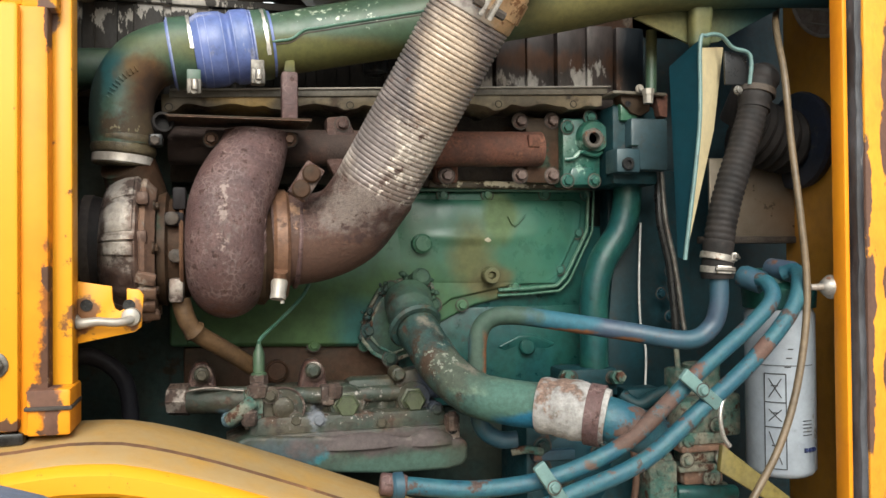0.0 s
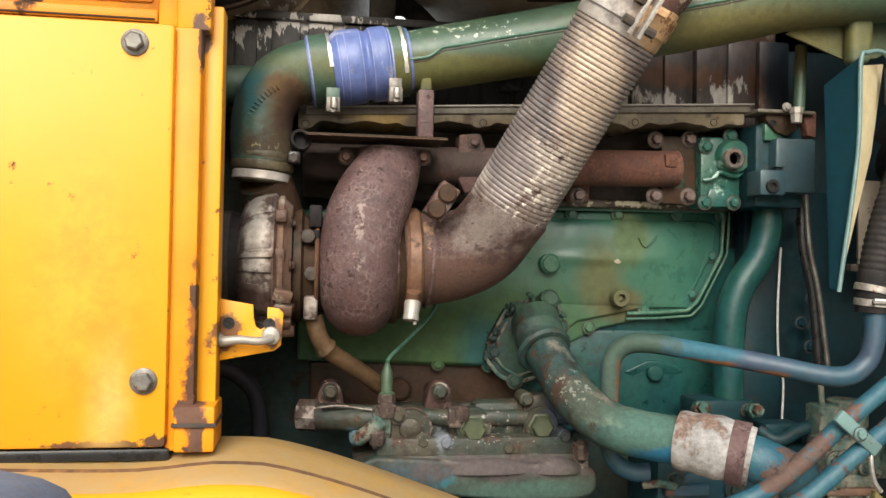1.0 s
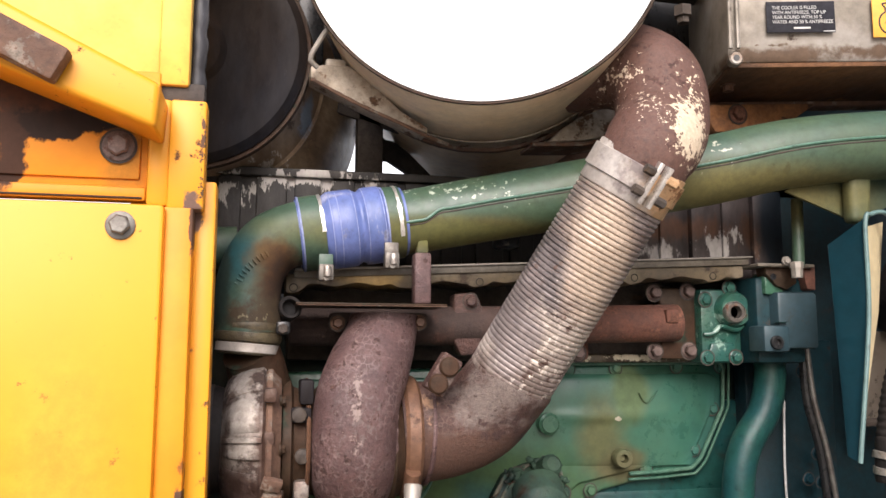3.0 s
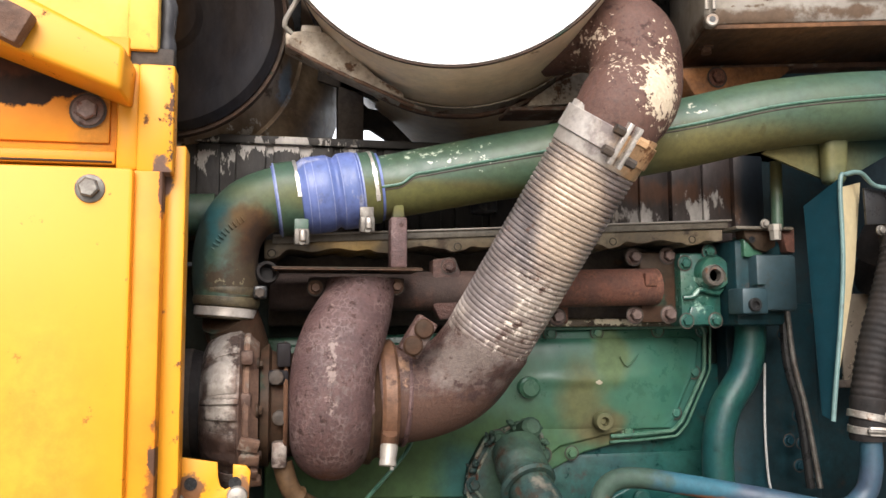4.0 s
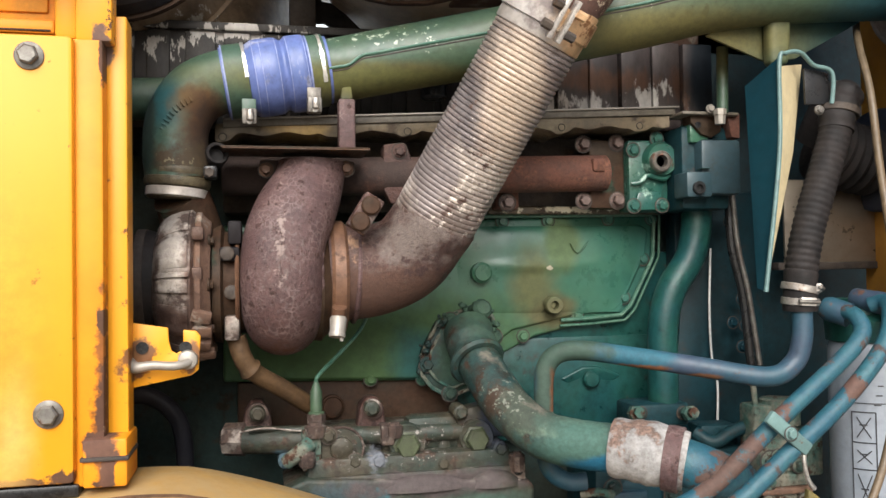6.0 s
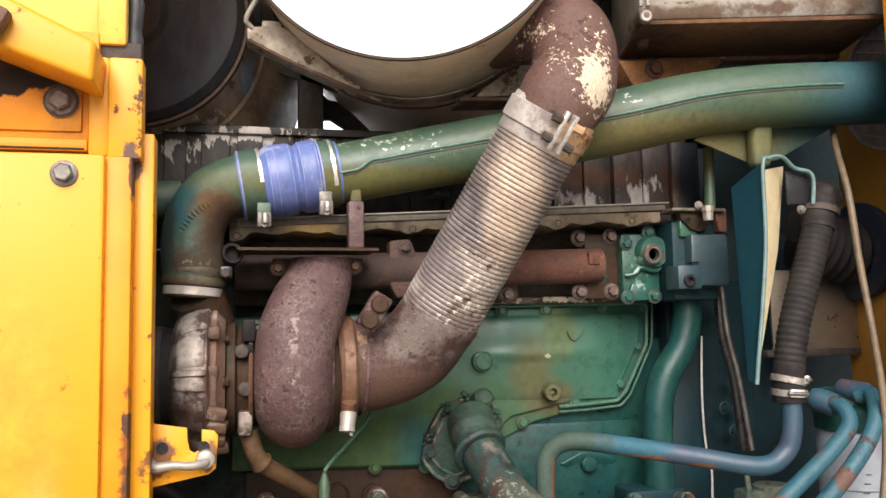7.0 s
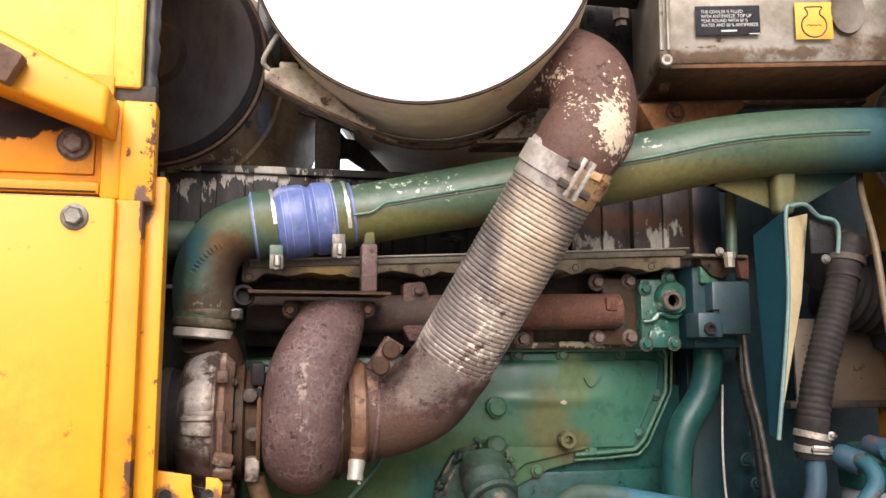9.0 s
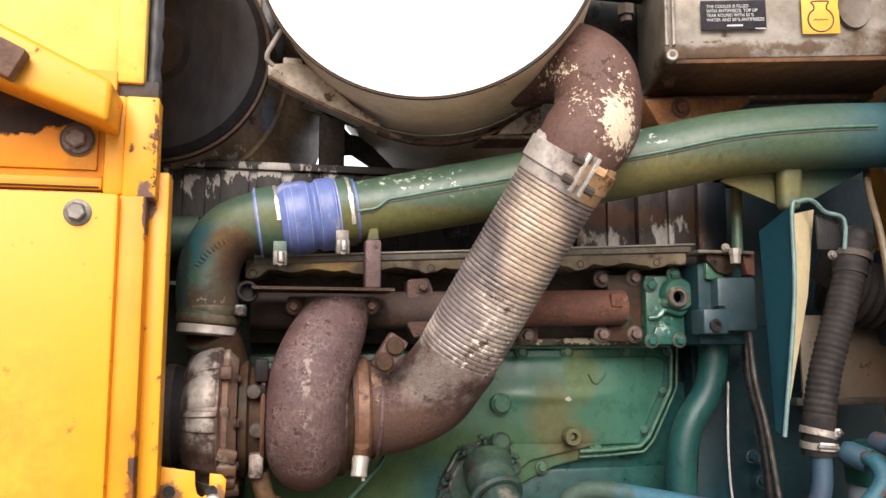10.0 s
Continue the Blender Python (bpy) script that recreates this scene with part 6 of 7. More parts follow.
# ---------------------------------------------------------------- upper bay: silencer, air cleaner, coolant tank
def build_upper():
    sil = thing("silencer", (0.15, 1.35, 2.2), "large round silencer with a bright white end plate", "silencer")
    c = Vector((0.1735, 1.235, 2.587))
    R = 0.2785
    back = Vector((math.sin(radians(15)), math.cos(radians(15)), 0))
    part("end_plate", lathe(c, -back, [(-0.01, R - 0.004), (0.0, R - 0.006), (0.002, R - 0.03), (0.003, 0)], 120), white_face, sil, "plain white end plate")
    part("rim", lathe(c, back, [(-0.003, R - 0.003), (-0.003, R - 0.0008), (0.002, R), (0.006, R - 0.006)], 120, True), brown_dark, sil, "rusty rolled rim")
    part("shell", lathe(c, back, [(0.004, R - 0.012), (0.014, R - 0.003), (0.10, R - 0.002), (0.19, R - 0.004), (0.28, R - 0.004), (0.4, R - 0.002), (0.6, R - 0.002), (0.61, 0.1)], 120), silencer_tin, sil, "cream-grey steel shell")
    cr = thing("silencer_cradle", (0.1, 1.35, 2.2), "rusty cradle strap under the silencer", "bracket")
    rad = R - 0.001
    c = c + back * 0.205

    def ribbon(d0, d1, low, high, w0, w1):
        """A curved strap round the shell between two distances along it and two angles."""
        bm = bmesh.new()
        rows = []
        for i in range(49):
            w = radians(w0 + (w1 - w0) * i / 48)
            nrm = Vector((math.cos(w) * back.y, -math.cos(w) * back.x, math.sin(w)))
            wob = 0.0012 * noise.noise((i * 0.8, d0 * 90, 3.0))
            rows.append([bm.verts.new(c + back * dd + nrm * (rad + h + wob)) for dd, h in ((d0, low), (d1, low), (d1, high), (d0, high))])
        for a, b in zip(rows, rows[1:]):
            for k in range(4):
                bm.faces.new((a[k], a[(k + 1) % 4], b[(k + 1) % 4], b[k]))
        bm.faces.new(rows[0]), bm.faces.new(rows[-1])
        return bm
    part("strap", ribbon(0.0, 0.05, 0.0005, 0.003, 226, 305), strap_tin, cr)
    part("strap_edge", ribbon(0.038, 0.052, 0.0, 0.0085, 222, 312), rust_plate, cr, "rust-eaten strap edge")
    part("left_arm", panel([(-0.066, 1.375, 2.398), (-0.040, 1.375, 2.402), (-0.005, 1.375, 2.402), (0.031, 1.375, 2.376), (0.075, 1.375, 2.336), (0.120, 1.375, 2.311), (0.120, 1.375, 2.301), (0.075, 1.375, 2.317), (0.013, 1.375, 2.342), (-0.051, 1.375, 2.372), (-0.066, 1.375, 2.379)], 0.05, 0.003), strap_tin, cr, "bent sheet arm with a rusty lower edge")
    part("arm_edge", tube([(-0.064, 1.376, 2.377), (-0.051, 1.376, 2.370), (0.013, 1.376, 2.340), (0.075, 1.376, 2.315), (0.120, 1.385, 2.299), (0.160, 1.41, 2.294)], lambda s, n: 0.003 + 0.0012 * noise.noise((s * 120, 0, 1)), 8), rust_plate, cr)
    part("right_arm", panel([(0.330, 1.40, 2.306), (0.395, 1.40, 2.312), (0.452, 1.40, 2.325), (0.466, 1.40, 2.372), (0.435, 1.40, 2.372), (0.385, 1.40, 2.352), (0.345, 1.40, 2.322)], 0.06, 0.003), strap_tin, cr, "bent sheet arm with flaking grey paint")
    part("right_edge", panel([(0.300, 1.396, 2.303), (0.390, 1.396, 2.308), (0.470, 1.396, 2.326), (0.470, 1.396, 2.319), (0.390, 1.396, 2.301), (0.300, 1.396, 2.296)], 0.07, 0.002), rust_plate, cr)
    part("side_loop", tube([(-0.057, 1.350, 2.387), (-0.068, 1.340, 2.396), (-0.059, 1.330, 2.415), (-0.040, 1.320, 2.442), (-0.005, 1.340, 2.472)], 0.004, 8), galvanised, cr)
    part("strap_block", box((-0.042, 1.385, 2.398), (-0.010, 1.42, 2.416), 0.004), strap_tin, cr)
    # Plate added to keep the gap above the arm dark.
    part("dark_backing_plate", panel([(-0.030, 1.60, 2.40), (0.110, 1.60, 2.36), (0.110, 1.60, 2.62), (-0.045, 1.60, 2.62), (-0.045, 1.60, 2.50)], 0.01, 0.002), grime, cr)
    part("post", box((0.032, 1.600, 2.413), (0.080, 1.640, 2.264), 0.004), grime, cr)
    part("brace", panel([(0.076, 1.72, 2.405), (0.101, 1.72, 2.379), (0.128, 1.72, 2.375), (0.200, 1.72, 2.305), (0.158, 1.72, 2.305), (0.105, 1.72, 2.338), (0.076, 1.72, 2.336)], 0.02, 0.002), grime, cr, "oily dark diagonal brace")
    part("post", box((-0.083, 1.500, 2.625), (-0.039, 1.530, 2.447), 0.003), dark_paint, cr)

    air = thing("air_cleaner", (-0.143, 1.500, 2.282), "black round air cleaner canister with a stained tin shell", "air cleaner")
    c = Vector((-0.254, 1.440, 2.432))
    R = 0.186
    part("end_cap", lathe(c, (-0.12, -1, 0), [(-0.02, R), (0.0, R), (0.012, R - 0.012), (0.015, R - 0.04), (0.004, R - 0.06), (0.004, 0.06), (0.014, 0.05), (0.014, 0)], 72), cap_black, air, "matt black end cap")
    part("cap_rim", lathe(c, (0.12, 1, 0), [(0.004, R - 0.004), (0.004, R + 0.006), (0.016, R + 0.007), (0.02, R - 0.004)], 72, True), brown_dark, air, "brown rolled rim")
    part("shell", lathe(c, (0.12, 1, 0), [(0.02, R - 0.01), (0.022, R + 0.004), (0.03, R + 0.004), (0.036, R + 0.002), (0.12, R + 0.016), (0.124, R + 0.022), (0.13, R + 0.022), (0.134, R + 0.018), (0.2, R + 0.05), (0.3, R + 0.066), (0.42, R + 0.074), (0.42, 0)], 72), shell_tin, air)

    # the tank stands askew to the engine: built in its own axes, x along its face, y into it
    tank = thing("coolant_tank", (0.582, 1.260, 2.418), "weathered grey cast coolant tank with warning labels", "tank")
    askew = Matrix.Translation((0.582, 1.260, 2.418)) @ Matrix.Rotation(radians(-14.5), 4, "Z")

    def on_tank(name, bm, material, parent=None, label=""):
        bm.transform(askew)
        return part(name, bm, material, parent or tank, label)
    wide = (0.430, 0.0, 0.010)[0]
    body = box((0, 0, -0.003), (wide, 0.24, 0.22), 0.013)
    for v in body.verts:
        if v.co.z < 0.06:
            v.co.y += 0.012 * (0.06 - v.co.z) / 0.06
    on_tank("body", body, tank_alloy)
    # Brown plate carries the underside's shade as well as its rust.
    on_tank("underside", box((0.008, 0.018, -0.008), (wide, 0.23, 0.01), 0.004), tank_brown, None, "dark brown underside plate, rust and shade in one colour")
    on_tank("rear_flange", box((-0.03, 0.2, -0.016), (wide, 0.235, -0.006), 0.002), rust_plate)
    on_tank("corner_boss", lathe((0.014, 0.012, 0.004), (0, -1, 0), [(-0.01, 0.011), (0.006, 0.011), (0.008, 0.009), (0.008, 0)], 20), tank_alloy)
    on_tank("corner_hole", lathe((0.014, 0.0038, 0.004), (0, -1, 0), [(-0.002, 0.005), (0.0004, 0.005), (0.0004, 0)], 14), dark_paint)
    for u in (0.004, 0.016):
        on_tank("edge_bead", tube([(u, -0.0005, 0.018), (u + 0.001, -0.0005, 0.22)], 0.0035, 8), tank_alloy)
    on_tank("side_bolt", lathe((0.028, 0.1, -0.006), (0, 0, -1), [(0, 0.013), (0.004, 0.013), (0.004, 0.009), (0.014, 0.009), (0.015, 0)], 8), clamp_rust)
    oval = (0.314, 0.0, 0.082)
    bm = lathe((0, 0, 0), (0, -1, 0), [(-0.003, 0.0285), (0.0014, 0.0275), (0.0002, 0.024), (-0.0012, 0.016), (-0.0016, 0)], 40)
    bm.transform(Matrix.Translation(oval) @ Matrix.Diagonal((1, 1, 1.45, 1)))
    on_tank("plug", bm, tank_plug, None, "dull brown oval plug")
    # labels
    p0, p1 = (0.062, 0.0, 0.094), (0.169, 0.0, 0.043)
    lab = on_tank("warning_label", box((p0[0], -0.0008, p1[2]), (p1[0], 0.001, p0[2]), 0.0003), plate_black, None, "black label with white warning lines")
    lines = ("THE COOLER IS FILLED", "WITH ANTIFREEZE. TOP UP", "YEAR ROUND WITH 50 %", "WATER AND 50 % ANTIFREEZE")
    for i, text in enumerate(lines):
        cu = bpy.data.curves.new("writing", "FONT")
        cu.body, cu.size, cu.extrude = text, 0.0079, 0.0002
        ob = new("writing_tmp", cu)
        ob.matrix_basis = askew @ Matrix.Translation((p0[0] + 0.009, -0.0011, p0[2] - 0.013 - 0.0078 * i)) @ Matrix.Rotation(radians(90), 4, "X") @ Matrix.Diagonal((0.86, 1, 1, 1))
        bpy.context.view_layer.update()
        me = bpy.data.meshes.new_from_object(ob.evaluated_get(bpy.context.evaluated_depsgraph_get()))
        me.transform(ob.matrix_basis)
        bpy.data.objects.remove(ob)
        me.materials.clear()
        me.materials.append(pale_ink)
        w = new("writing", me)
        w.parent = lab
    for dx, dz, w_, h_ in ((0.042, -0.0425, 0.026, 0.003), (0.088, -0.049, 0.018, 0.0016)):
        on_tank("print_bar", box((p0[0] + dx, -0.0013, p0[2] + dz - h_), (p0[0] + dx + w_, -0.0003, p0[2] + dz), 0), pale_ink, lab)
    p0, p1 = (0.227, 0.0, 0.097), (0.288, 0.0, 0.033)
    st = on_tank("coolant_sticker", box((p0[0], -0.0008, p1[2]), (p1[0], 0.001, p0[2]), 0.0003), sticker_yellow, None, "yellow sticker with a black radiator symbol")
    cx, cz = (p0[0] + p1[0]) / 2, (p0[2] + p1[2]) / 2 - 0.004
    sym = [(x, -0.0008, z) for x, _, z in arc(cx, cz - 0.004, 0.0205, 0, 60, -240, 24)]
    sym += [(cx - 0.0105, -0.0008, cz + 0.021), (cx - 0.0125, -0.0008, cz + 0.0235), (cx - 0.0125, -0.0008, cz + 0.028), (cx + 0.0125, -0.0008, cz + 0.028), (cx + 0.0125, -0.0008, cz + 0.0235), (cx + 0.0105, -0.0008, cz + 0.021), sym[0]]
    on_tank("symbol", tube(sym, 0.0014, 6, 0.002), ink, st)
    on_tank("symbol_wave", tube([(cx - 0.012 + 0.0015 * i, -0.0008, cz - 0.005 + 0.002 * abs(math.sin(i * 0.6))) for i in range(17)], 0.0008, 6, 0.001), ink, st)

    sh = thing("tank_bracket", (0.637, 1.360, 2.363), "rusty bolted bracket below the coolant tank", "bracket")
    part("plate", panel([(0.609, 1.400, 2.389), (0.843, 1.400, 2.407), (0.765, 1.400, 2.354), (0.638, 1.400, 2.340)], 0.1, 0.004), orange_rust, sh)
    bolt((0.681, 1.399, 2.375), 0.012, sh, manifold_rust)
    dk = thing("control_valve", (0.536, 1.300, 2.485), "black oily control valve above the exhaust", "valve")
    part("body", box((0.508, 1.320, 2.641), (0.655, 1.450, 2.590), 0.008), grime, dk)
    part("nut", lathe((0.561, 1.360, 2.546), (0, 0, -1), [(0, 0.016), (0.018, 0.016), (0.02, 0.011), (0.03, 0.011), (0.03, 0)], 6), grime, dk)
    part("back_plate", box((0.544, 1.500, 2.884), (0.751, 1.550, 2.439), 0.008), dark_paint, dk)
    rs = thing("cover_plate", (0.7, 1.6, 2.3), "rust-stained brown plate behind the charge pipe", "plate")
    part("plate", box((0.5, 1.56, 2.26), (0.95, 1.6, 2.42), 0.004), rust_plate, rs)
    part("frame_plate", box((0.3, 1.74, 2.2), (0.66, 1.77, 2.75), 0.004), rust_plate, rs, "brown frame plate behind the silencer")


build_upper()


# ---------------------------------------------------------------- right side: hoses, filter, pipes
def build_right():
    wd = thing("wedge_bracket", (0.747, 1.200, 1.798), "tall teal sheet bracket with a cream inner face", "bracket")
    face = [(0.734, 1.250, 2.125), (0.761, 1.200, 2.160), (0.757, 1.200, 2.011), (0.729, 1.200, 1.798), (0.740, 1.240, 1.803)]
    bm = bmesh.new()
    out = [Vector(p) for p in face]
    back = [p + Vector((0.004, 0.006, 0)) for p in out]
    va, vb_ = [bm.verts.new(p) for p in out], [bm.verts.new(p) for p in back]
    bm.faces.new(va), bm.faces.new(vb_[::-1])
    for i in range(5):
        bm.faces.new((va[i], va[(i + 1) % 5], vb_[(i + 1) % 5], vb_[i]))
    part("front_sheet", bm, teal, wd)
    inner = [(0.768, 1.205, 2.148), (0.844, 1.260, 2.167), (0.817, 1.250, 2.021), (0.742, 1.215, 1.817), (0.734, 1.205, 1.807), (0.764, 1.205, 2.010)]
    bm = bmesh.new()
    out = [Vector(p) for p in inner]
    va = [bm.verts.new(p) for p in out]
    vb_ = [bm.verts.new(p + Vector((0.004, 0.004, 0))) for p in out]
    bm.faces.new(va), bm.faces.new(vb_[::-1])
    for i in range(6):
        bm.faces.new((va[i], va[(i + 1) % 6], vb_[(i + 1) % 6], vb_[i]))
    part("inner_face", bm, cream, wd, "cream painted inner face")
    part("edge", tube([(0.728, 1.198, 1.798), (0.757, 1.198, 2.009), (0.761, 1.198, 2.150), (0.774, 1.200, 2.167), (0.807, 1.210, 2.172), (0.837, 1.220, 2.156), (0.865, 1.220, 2.150), (0.873, 1.220, 2.134), (0.869, 1.220, 2.095)], 0.0035, 10, 0.004), pale_clip, wd, "pale green rolled edge")
    # Web coloured black: the shaded inside of the loop is in its colour.
    part("top_web", panel([(0.828, 1.230, 2.153), (0.872, 1.230, 2.147), (0.875, 1.230, 2.097), (0.829, 1.230, 2.095)], 0.005, 0.001), dark_paint, wd)
    bolt((0.852, 1.228, 2.086), 0.006, wd, dark_steel)

    ho = thing("black_hose", (0.796, 1.210, 1.788), "black ribbed rubber hose with double steel clamps", "hose")
    core = [(0.892, 1.235, 2.084), (0.876, 1.230, 2.034), (0.846, 1.225, 1.960), (0.821, 1.222, 1.893), (0.805, 1.220, 1.826), (0.802, 1.220, 1.783)]
    def ribs(s, n):
        return 0.0248 + (0.0008 * math.sin(s / 0.0105 * 2 * math.pi) if 0.03 < s < n - 0.045 else 0.0006) + 0.0008 * noise.noise((s * 60, 5, 0))
    part("hose", tube(core, ribs, 32, 0.002), black_rubber, ho)
    part("top_cuff", tube([(0.916, 1.245, 2.117), (0.892, 1.235, 2.084), (0.884, 1.232, 2.054)], lambda s, n: 0.0275 + 0.001 * math.sin(s * 260), 28, 0.003), black_rubber, ho)
    part("clamp", band((0.895, 1.236, 2.090), (0.892, 1.235, 2.079), 0.030), grime, ho)
    for lift, lean, turn in ((0.009, 0.2, 0.8), (-0.0115, 0.05, -0.2)):
        q = Vector((0.802, 1.220, 1.793 + lift))
        up = Vector((lean, -0.05, 1)).normalized()
        cl = part("clamp", band(q + up * 0.0055, q - up * 0.0055, 0.0262, 0.0008, 0.0022), steel, ho, "dull steel hose clamp")
        side = Vector((math.sin(turn), -math.cos(turn), 0))
        along = up.cross(side)
        at = q + side * 0.0285
        plate = box((-0.012, -0.003, -0.0065), (0.012, 0.004, 0.0065), 0.0015)
        fit = Matrix((along, -side, up)).transposed().to_4x4()
        plate.transform(Matrix.Translation(at) @ fit)
        part("screw_housing", plate, sleeve_steel, cl)
        part("screw", rod(at - along * 0.016 + side * 0.003, at + along * 0.017 + side * 0.003, 0.0035, 10, 0.0008), dark_steel, cl)
    part("lower_cuff", lathe((0.802, 1.220, 1.772), (0, 0, 1), [(-0.006, 0.016), (-0.006, 0.0255), (0.0, 0.0268), (0.012, 0.0262)], 32), black_rubber, ho)
    part("neck", tube([(0.935, 1.360, 2.058), (0.937, 1.310, 2.117), (0.927, 1.260, 2.116)], 0.029, 24), black_rubber, ho)

    bl = thing("bellows_hose", (1.036, 1.300, 2.004), "dark blue rubber bellows pressed against the yellow wall", "hose")
    q = Vector((1.109, 1.400, 2.031))
    part("bellows", tube([(0.985, 1.400, 2.055), (1.025, 1.400, 2.040), (1.070, 1.400, 2.030), (1.1, 1.405, q.z)], lambda s, n: 0.06 + 0.005 * math.sin(s / 0.018 * 2 * math.pi), 32, 0.003), black_rubber, bl)
    part("flange", lathe((1.09, 1.40, q.z), (1, 0, 0), [(0, 0.04), (0.0, 0.078), (0.006, 0.094), (0.014, 0.097), (0.03, 0.092), (0.03, 0)], 48), navy_rubber, bl)

    pl = thing("baffle_plate", (0.9, 1.3, 1.7), "grey galvanised baffle plate behind the hoses", "plate")
    part("plate", box((0.925, 1.430, 1.997), (1.119, 1.436, (1.044, 1.430, 1.841)[2]), 0.001), baffle_metal, pl)
    part("frame", box((0.907, 1.425, 1.843), (1.119, 1.45, (1.105, 1.425, 1.829)[2]), 0.002), grime, pl)
    fg = thing("wall_vent", (1.118, 1.3, (1.108, 1.360, 2.216)[2]), "round grey-brown slatted vent on the bay wall", "vent")
    cz, cy, r = (1.120, 1.360, 2.343)[2], 1.3, 0.125
    part("disc", lathe((1.119, cy, cz), (-1, 0, 0), [(0, r), (0.002, r), (0.0025, 0)], 48), vent_grey, fg)
    part("ring", tube([(1.114, cy + r * math.cos(w), cz + r * math.sin(w)) for w in (2 * math.pi * k / 40 for k in range(41))], 0.0035, 8), galvanised, fg, "pale steel rim")
    for k in range(9):
        h = -0.104 + 0.026 * k
        s = math.sqrt(r * r - h * h)
        ca, sa = math.cos(radians(20)), math.sin(radians(20))
        part("slat", rod((1.115, cy + s * ca - h * sa, cz + h * ca + s * sa), (1.115, cy - s * ca - h * sa, cz + h * ca - s * sa), 0.0022, 6), galvanised, fg)

    fl = thing("fuel_filter", (0.944, 1.250, 1.426), "white spin-on filter canister with printed pictograms", "filter")
    c = Vector((0.943, 1.250, 1.426))
    R = 0.058
    zt = (0.948, 1.250, 1.712)[2]
    can = part("canister", lathe(c, (0, 0, 1), [(0, 0.0), (0.0, 0.046), (0.004, 0.053), (0.012, R), (zt - c.z - 0.01, R), (zt - c.z, R - 0.004), (zt - c.z, 0.0)], 56), white_paint, fl)
    part("head", lathe((c.x, c.y, zt), (0, 0, 1), [(0, 0.05), (0.002, 0.06), (0.035, 0.062), (0.045, 0.05), (0.07, 0.045), (0.07, 0)], 40), green_dark, fl)

    def on_can(u, z, lift=0.0008):
        """A place on the canister: u is the angle from the front, to the right."""
        a = radians(u - 22)
        return Vector((c.x + (R + lift) * math.sin(a), c.y - (R + lift) * math.cos(a), z))

    def stroke(points, r=0.0009, material=ink):
        part("print_line", tube([tuple(on_can(u, z)) for u, z in points], r, 5, 0.003), material, can)
    zb = [c.z + h for h in (0.018, 0.088, 0.13, 0.178)]
    stroke([(-70, c.z + 0.192), (-40, c.z + 0.192), (-10, c.z + 0.192), (20, c.z + 0.192), (45, c.z + 0.192)], 0.0007)
    stroke([(-40, zb[0]), (-40, zb[3])])
    stroke([(-6, zb[0]), (-6, zb[3])])
    for z in zb:
        stroke([(-40, z), (-32, z), (-23, z), (-14, z), (-6, z)])
    for z0, z1 in ((zb[0], zb[1]), (zb[1] + 0.002, zb[2] - 0.004), (zb[2], zb[3])):
        stroke([(-33, z0 + 0.008), (-23, (z0 + z1) / 2), (-13, z1 - 0.008)], 0.0009)
        stroke([(-33, z1 - 0.008), (-23, (z0 + z1) / 2), (-13, z0 + 0.008)], 0.0009)
        stroke([(-29, (z0 + z1) / 2 + 0.004), (-18, (z0 + z1) / 2 + 0.004)], 0.0011)
    for i in range(5):
        stroke([(22, c.z + 0.075 + 0.006 * i), (30, c.z + 0.075 + 0.006 * i), (40, c.z + 0.075 + 0.006 * i)], 0.0008)
    # plain maker's mark, dark blue
    for u in (24, 33, 42):
        stroke([(u, c.z + 0.05), (u + 5, c.z + 0.05)], 0.0042, navy_ink)
    for i, z in enumerate((0.19, 0.205, 0.22)):
        stroke([(-8 + 3 * i, c.z + z), (2 + 2 * i, c.z + z)], 0.001)

    cb = thing("tan_cable", (0.908, 1.140, 1.669), "tan plastic cable hanging along the bay wall", "cable")
    part("cable", tube([(1.030, 1.350, 2.394), (1.000, 1.320, 2.271), (0.938, 1.240, 2.199), (0.907, 1.180, 2.107), (0.903, 1.160, 1.991), (0.904, 1.140, 1.860), (0.905, 1.130, 1.760), (0.891, 1.120, 1.671), (0.862, 1.110, 1.576), (0.823, 1.100, 1.502), (0.769, 1.090, 1.432), (0.739, 1.090, 1.375)], 0.0058, 12), cable_tan, cb)
    wb = thing("wall_stud", (0.936, 1.120, 1.753), "grey steel ball stud on the wall edge", "stud")
    part("stud", lathe((0.969, 1.140, 1.752), (-1, 0, 0), [(0, 0.018), (0.012, 0.02), (0.024, 0.012), (0.028, 0.006), (0.05, 0.005), (0.052, 0)], 20), steel, wb)

    # painted hydraulic pipes
    pa = thing("hydraulic_pipe", (0.701, 1.130, 1.625), "light blue hydraulic pipe flaking to rust", "pipe", "blue hydraulic pipes")
    part("pipe", tube([(0.864, 1.200, 1.765), (0.863, 1.170, 1.757), (0.855, 1.150, 1.733), (0.809, 1.140, 1.695), (0.701, 1.130, 1.620), (0.604, 1.130, 1.540), (0.539, 1.130, 1.505), (0.453, 1.140, 1.477), (0.352, 1.150, 1.469), (0.250, 1.160, 1.480)], 0.0128, 22), blue_pipe, pa)
    part("end_nut", lathe((0.865, 1.205, 1.762), (-0.5, 0.8, 0.3), [(-0.012, 0.019), (0.02, 0.02), (0.03, 0.016), (0.03, 0)], 20), grey_pipe, pa)
    part("hose_end", rod((0.254, 1.160, 1.479), (0.216, 1.165, 1.484), 0.016, 16, 0.003), cast_rust, pa)
    part("ferrule", lathe((0.248, 1.160, 1.480), (-1, 0, 0), [(0, 0.016), (0.0, 0.0195), (0.012, 0.0195), (0.016, 0.016)], 24), grey_pipe, pa)
